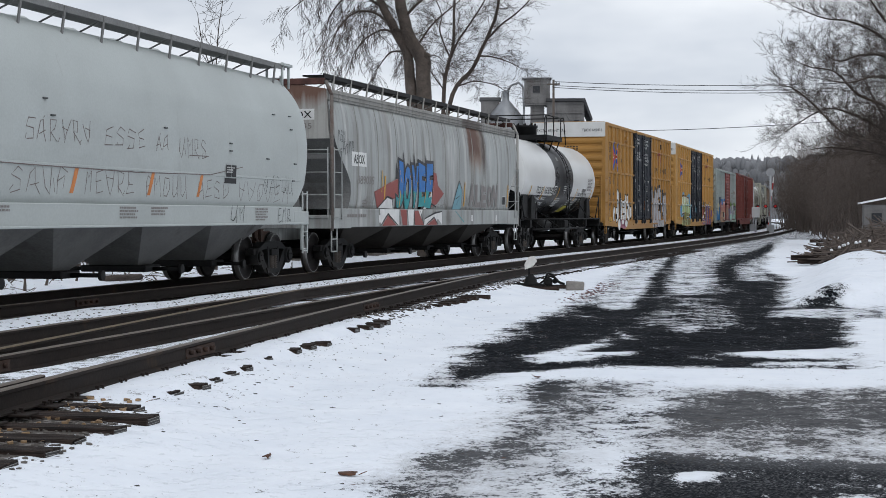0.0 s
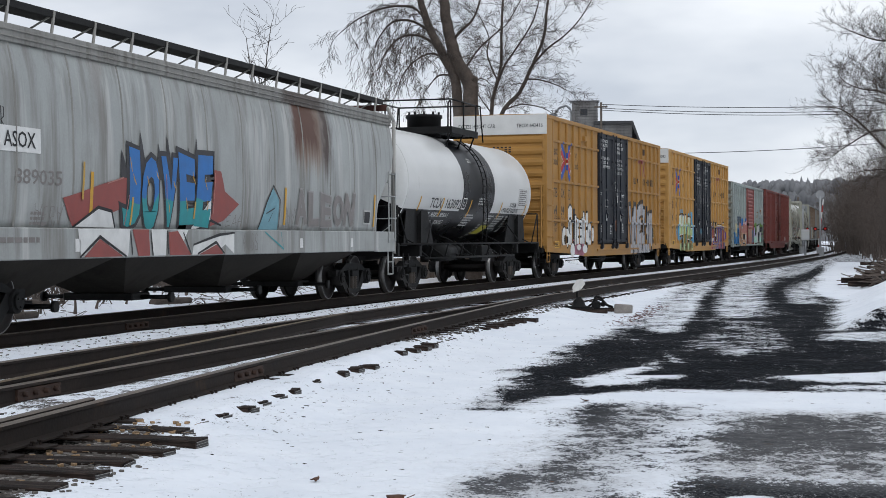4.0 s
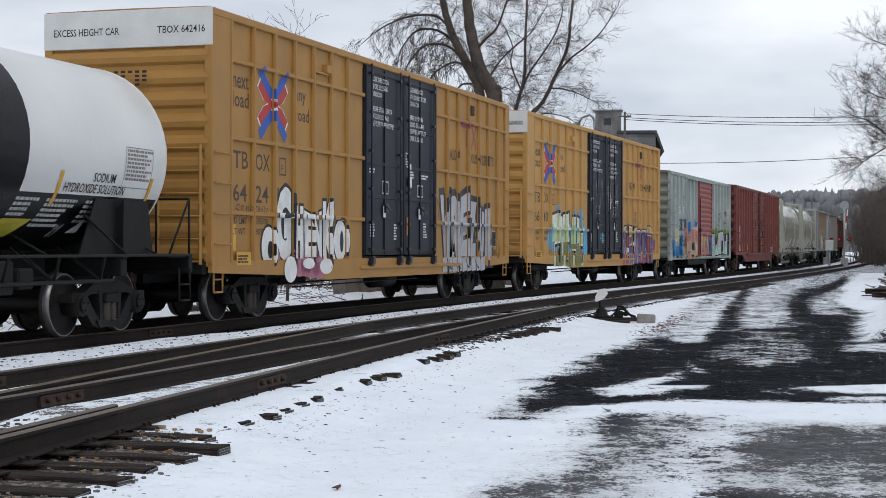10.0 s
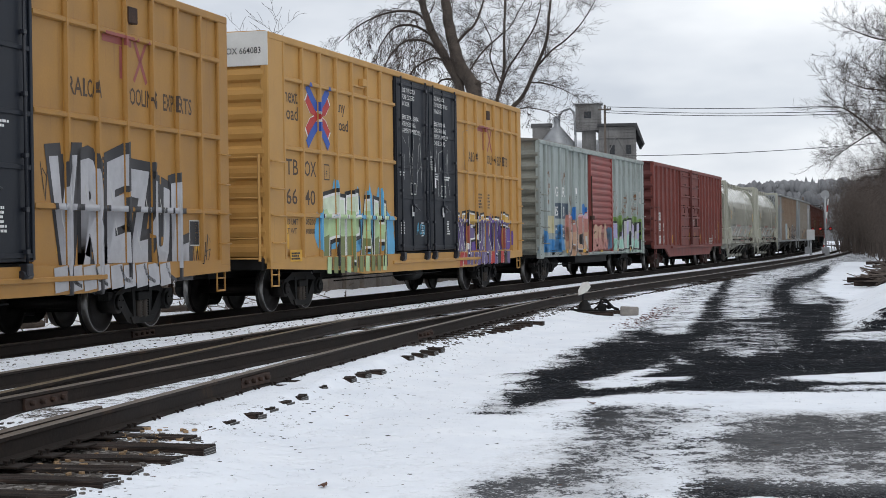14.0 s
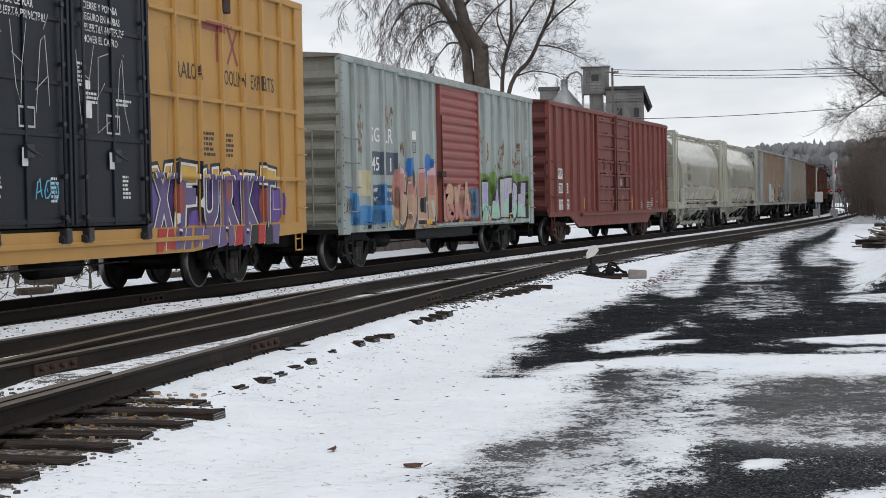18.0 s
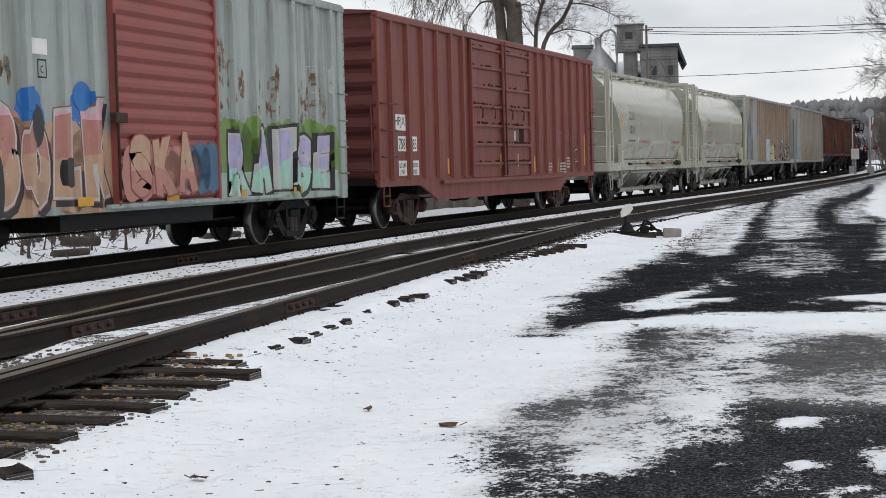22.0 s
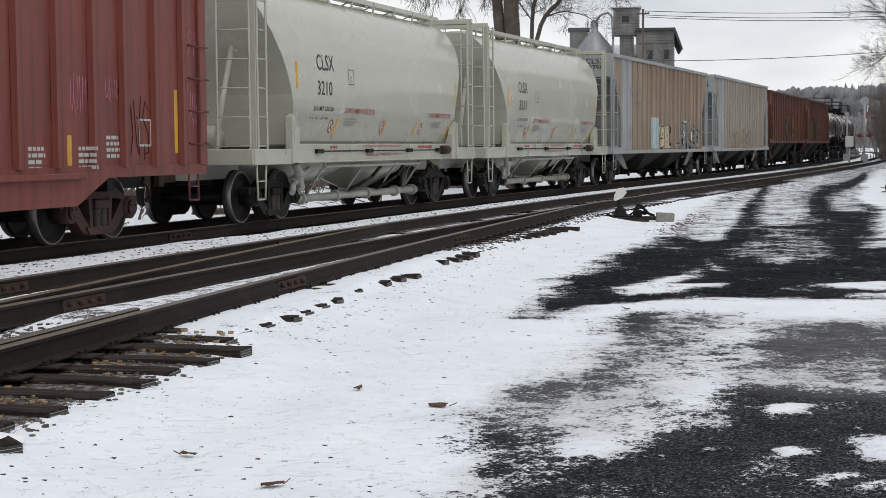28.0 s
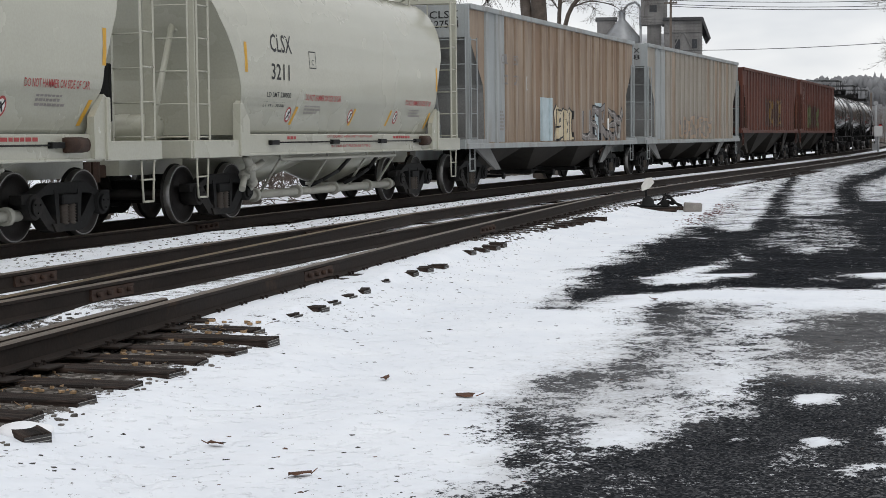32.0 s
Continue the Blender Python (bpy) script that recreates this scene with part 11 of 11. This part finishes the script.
pole(-18.7, 148.8, 14.2, "weathered wooden pole with one crossarm by the mill", 0.6)
pole(14.0, 150.5, 14.4, "weathered wooden pole beside the brush", 1.1)
M_WIRE = plain("dark_wire", (0.03, 0.03, 0.03), 0.6)
for za, zb, sag, dy in ((13.62, 13.4, 0.45, 0.0), (13.30, 13.0, 0.5, 0.5), (13.05, 12.7, 0.55, -0.5), (9.1, 10.4, 0.5, 0.2)):
    bm = bmesh.new()
    a, b = Vector((-18.7, 148.8 + dy, za)), Vector((14.0, 150.5 + dy, zb))
    pts = []
    for i in range(17):
        t = i / 16
        q = a.lerp(b, t)
        q.z -= sag * 4 * t * (1 - t)
        pts.append(q)
    rings = [[bm.verts.new(q + Vector((0, 0.028 * math.cos(1.571 * k), 0.028 * math.sin(1.571 * k)))) for k in range(4)] for q in pts]
    for u, w in zip(rings[:-1], rings[1:]):
        for k in range(4):
            bm.faces.new((u[k], u[(k + 1) % 4], w[(k + 1) % 4], w[k]))
    tagged(new("overhead_wire", finish(bm, "wire", M_WIRE)), "thin dark overhead wire strung between poles", "wire", "overhead wires")

# ---- the road crossing in the distance ----
M_SIGGREY = mat("galvanised_mast", (0.34, 0.35, 0.36), 0.5, 0.3, 0.15, 2, 0.05, 30)
M_CABINET = mat("white_cabinet", (0.56, 0.57, 0.57), 0.5, 0, 0.1, 2, 0.03, 30)
M_REDLENS = plain("red_signal_lens", (0.5, 0.02, 0.02), 0.2)
M_REDLENS.node_tree.nodes["Principled BSDF"].inputs["Emission Color"].default_value = (1.0, 0.05, 0.03, 1)
M_REDLENS.node_tree.nodes["Principled BSDF"].inputs["Emission Strength"].default_value = 0.12
for k, (x, y, h) in enumerate(((0.85, 138.0, 5.1), (-0.6, 146.0, 4.2))):
    mast = tagged(new("crossing_signal"), "grey crossing signal mast with a round head", "signal", "crossing signals")
    mast.matrix_basis = pose(x, y, -0.4)
    bm = bmesh.new()
    rod(bm, (0, 0, 0), (0, 0, h), 0.085, 10)
    part("mast", bm, M_SIGGREY, mast)
    bm = bmesh.new()
    rod(bm, (0, -0.05, h + 0.15), (0, 0.05, h + 0.15), 0.36 if k == 0 else 0.2, 18)
    part("round_head", bm, M_SIGGREY, mast)
    bm = bmesh.new()
    bbox(bm, -0.5, 0.5, -0.05, 0.05, 2.34, 2.40, 0.01)
    part("lamp_arm", bm, M_BLACKSTEEL, mast)
    for q in (-0.4, 0.4):
        bm = bmesh.new()
        rod(bm, (q, -0.18, 2.42), (q, 0.02, 2.42), 0.17, 14)
        hood = part("lamp_hood", bm, M_BLACKSTEEL, mast)
        bm = bmesh.new()
        rod(bm, (q, -0.19, 2.42), (q, -0.182, 2.42), 0.09, 12)
        part("lens", bm, M_REDLENS, hood, "lit red lens" if q < 0 else "red lens")
    bm = bmesh.new()
    bbox(bm, -0.3, 0.3, -0.25, 0.25, 0.0, 0.9, 0.02)
    part("gate_motor", bm, M_SIGGREY, mast)
gate = tagged(new("crossing_gate"), "raised red and white crossing gate arm", "gate")
gate.matrix_basis = pose(0.6, 139.0, -0.4, 0, 6, 0)
for i in range(9):
    bm = bmesh.new()
    bbox(bm, -0.05, 0.05, -0.03, 0.03, i * 0.55, i * 0.55 + 0.54, 0.005)
    part("gate_stripe", bm, P_RED if i % 2 else P_WHITE, gate)
cab = tagged(new("relay_cabinet"), "white metal cabinet on a post by the crossing", "cabinet")
cab.matrix_basis = pose(-0.35, 135.0, -0.4)
bm = bmesh.new()
rod(bm, (0, 0, 0), (0, 0, 1.6), 0.09, 8)
bbox(bm, -0.12, 0.12, -0.1, 0.1, 0, 0.3, 0.02)
part("post", bm, M_SIGGREY, cab)
bm = bmesh.new()
bbox(bm, -0.32, 0.32, -0.25, 0.25, 1.5, 2.35, 0.03)
part("box", bm, M_CABINET, cab)
for k, (x, y, h) in enumerate(((3.4, 200.0, 5.2), (4.2, 214.0, 4.2), (-1.2, 175.0, 6.0))):
    pole(x, y, h, "thin grey pole beyond the crossing", 0.3, 0, "street_pole")
hut = tagged(new("white_building"), "low white building beyond the crossing", "building")
hut.matrix_basis = pose(5.6, 230.0, -0.4)
bm = bmesh.new()
box(bm, -1.4, 2.0, 0, 5, 0, 2.4)
part("wall", bm, M_CABINET, hut)
bm = bmesh.new()
bbox(bm, -1.5, 2.1, -0.1, 5.1, 2.4, 2.6, 0.03)
part("roof", bm, M_SIGGREY, hut)
for x in (-0.8, 0.9):
    window(hut, x, x + 0.6, -0.02, 1.0, 1.8)
shack = tagged(new("shack"), "small weathered shack with a snowy lean-to roof", "shed")
shack.matrix_basis = pose(7.1, 101.0, -0.3)
boarded("wall", -0.9, 1.6, 0, 2.4, 0, 2.2, shack)
bm = bmesh.new()
prism(bm, [(-1.15, 2.25), (1.9, 2.85), (1.9, 2.95), (-1.15, 2.35)], "y", -0.3, 2.7)
part("roof", bm, M_SNOW, shack)
window(shack, -0.5, 0.1, -0.04, 1.1, 1.7)

# ---- stacked timbers by the lane ----
for k, (x, y, z, l, a) in enumerate(((1.75, 54.6, 0.20, 1.5, 3), (2.05, 54.0, 0.02, 1.7, -2), (2.75, 55.0, 0.02, 1.1, 12), (2.45, 56.6, 0.22, 1.4, 20), (3.6, 88.5, 0.22, 2.0, 4), (3.9, 89.0, 0.02, 1.9, 3))):
    bm = bmesh.new()
    bbox(bm, -l / 2, l / 2, -0.11, 0.11, 0, 0.17, 0.012)
    t = new("old_tie", finish(bm, "old_tie", M_TIE))
    t.matrix_basis = pose(x, y, ground_z(x, y) - 0.04 + z, 0, 0, a)
    tagged(t, "dark discarded railway tie stacked in the snow", "timber", "discarded ties")
# row of broken stakes capped with snow beside the timbers
rs = random.Random(77)
for i in range(9):
    x, y = 2.35 + 0.13 * i, 53.6 + rs.uniform(-0.3, 0.3)
    stake = tagged(new("stake"), "short splintered stake capped with snow", "timber", "stakes")
    stake.matrix_basis = pose(x, y, ground_z(x, y) - 0.05, rs.uniform(-20, 20), rs.uniform(-25, 25), 0)
    bm = bmesh.new()
    rod(bm, (0, 0, 0), (0, 0, 0.32 + 0.1 * rs.random()), 0.035, 6, 0.02)
    part("shaft", bm, M_BARK, stake)
    bm = bmesh.new()
    lathe(bm, [(0.30, 0.0), (0.31, 0.05), (0.37, 0.045), (0.40, 0.0)], "z", 8, (0, 0, 0))
    part("snow_cap", bm, M_SNOW, stake, smooth=True)

# ---- low wall and debris behind the train ----
wall_bm = bmesh.new()
for i in range(12):
    y = 46.5 + i * 1.5
    x = line(y, 0)[0] - 5.2
    bbox(wall_bm, x - 0.2, x + 0.2, y, y + 1.47, -0.5, 0.62, 0.02)
tagged(new("retaining_wall", finish(wall_bm, "retaining_wall", mat("stained_concrete", (0.17, 0.15, 0.135), 0.9, 0, 0.3, 1.2, 0.3, 15, dirt=(0.08, 0.065, 0.05), dirt_amt=0.4))), "low stained concrete wall behind the tracks", "wall", kind="structure")
for k, (x, y, l, r, a) in enumerate(((-15.2, 29.4, 1.2, 0.10, 80), (-15.9, 31.2, 0.9, 0.14, 60), (-15.6, 26.4, 1.4, 0.09, 100), (-14.9, 36.5, 1.6, 0.10, 75), (-16.4, 27.6, 0.5, 0.2, 20))):
    bm = bmesh.new()
    rod(bm, (-l / 2, 0, r * 0.7), (l / 2, 0.1, r * 0.8), r, 8, r * 0.75)
    rod(bm, (0.1, 0, r), (0.4, 0.3, r * 2.4), r * 0.3, 6, r * 0.15)
    lg = new("log", finish(bm, "log", M_BARK))
    lg.matrix_basis = pose(x, y, ground_z(x, y) - 0.02, 0, 0, a)
    tagged(lg, "fallen dark log on the snowy bank", "log", "fallen logs")


# ---- parts that stand apart on both sides or ends of a car become parts of their own ----
def split_by_side(ob):
    bm = bmesh.new()
    bm.from_mesh(ob.data)
    bm.verts.ensure_lookup_table()
    seen, groups = set(), {}
    for v in bm.verts:
        if v.index in seen:
            continue
        stack, isle = [v], []
        seen.add(v.index)
        while stack:
            u = stack.pop()
            isle.append(u)
            for e in u.link_edges:
                w = e.other_vert(u)
                if w.index not in seen:
                    seen.add(w.index)
                    stack.append(w)
        cx, cy = sum(u.co.x for u in isle) / len(isle), sum(u.co.y for u in isle) / len(isle)
        key = (cx > 0.3) - (cx < -0.3), (cy > 0) - (cy < 0) if abs(cy) > 0.5 else 0
        groups.setdefault(key, []).extend(u.index for u in isle)
    if len(groups) > 1:
        base, first = ob.name.split(".")[0], True
        for key, keep in groups.items():
            t = bm.copy()
            t.verts.ensure_lookup_table()
            keep = set(keep)
            bmesh.ops.delete(t, geom=[u for u in t.verts if u.index not in keep], context="VERTS")
            me = bpy.data.meshes.new(base)
            t.to_mesh(me)
            t.free()
            for mt in ob.data.materials:
                me.materials.append(mt)
            if first:
                ob.data, first = me, False
            else:
                child(base, me, ob.parent, ob.matrix_basis.copy())
    bm.free()


for ob in list(bpy.data.objects):
    if ob.type == "MESH" and ob.parent and ob.name.split(".")[0] in ("side_sill", "stub_frame", "end_rail", "end_brace", "side_handrail", "end_post", "bolster_plate", "spray_cloud"):
        if len(ob.data.vertices) < 3000:
            split_by_side(ob)


# ---- the train's run ----
def train_s(t):
    """How far the tall boxcar's leading end still is, along the track."""
    u = (t - 16) / 16
    return (((((2.6825 * u + 0.21343) * u - 3.45617) * u - 0.07101) * u + 0.09817) * u - 70.0979) * u - 1.7449


def car_pose(t, center, base):
    s = train_s(t) + center
    xa, ya, _ = line(s - base, -0.7535)
    xb, yb, _ = line(s + base, -0.7535)
    return pose((xa + xb) / 2, (ya + yb) / 2, 0.0, 0, 0, math.degrees(math.atan2(-(xb - xa), yb - ya)))


def motions():
    for car, center, base in CARS:
        walk(car, [(t, car_pose(t, center, base)) for t in range(33)])
    ticks = [i * 4 / 30 for i in range(241)]
    rolled = [math.degrees((train_s(0) - train_s(t)) / WHEEL_R) for t in ticks]
    for ws, y in WHEELSETS:
        walk(ws, [(t, pose(0, y, WHEEL_R, a)) for t, a in zip(ticks, rolled)])


motions()
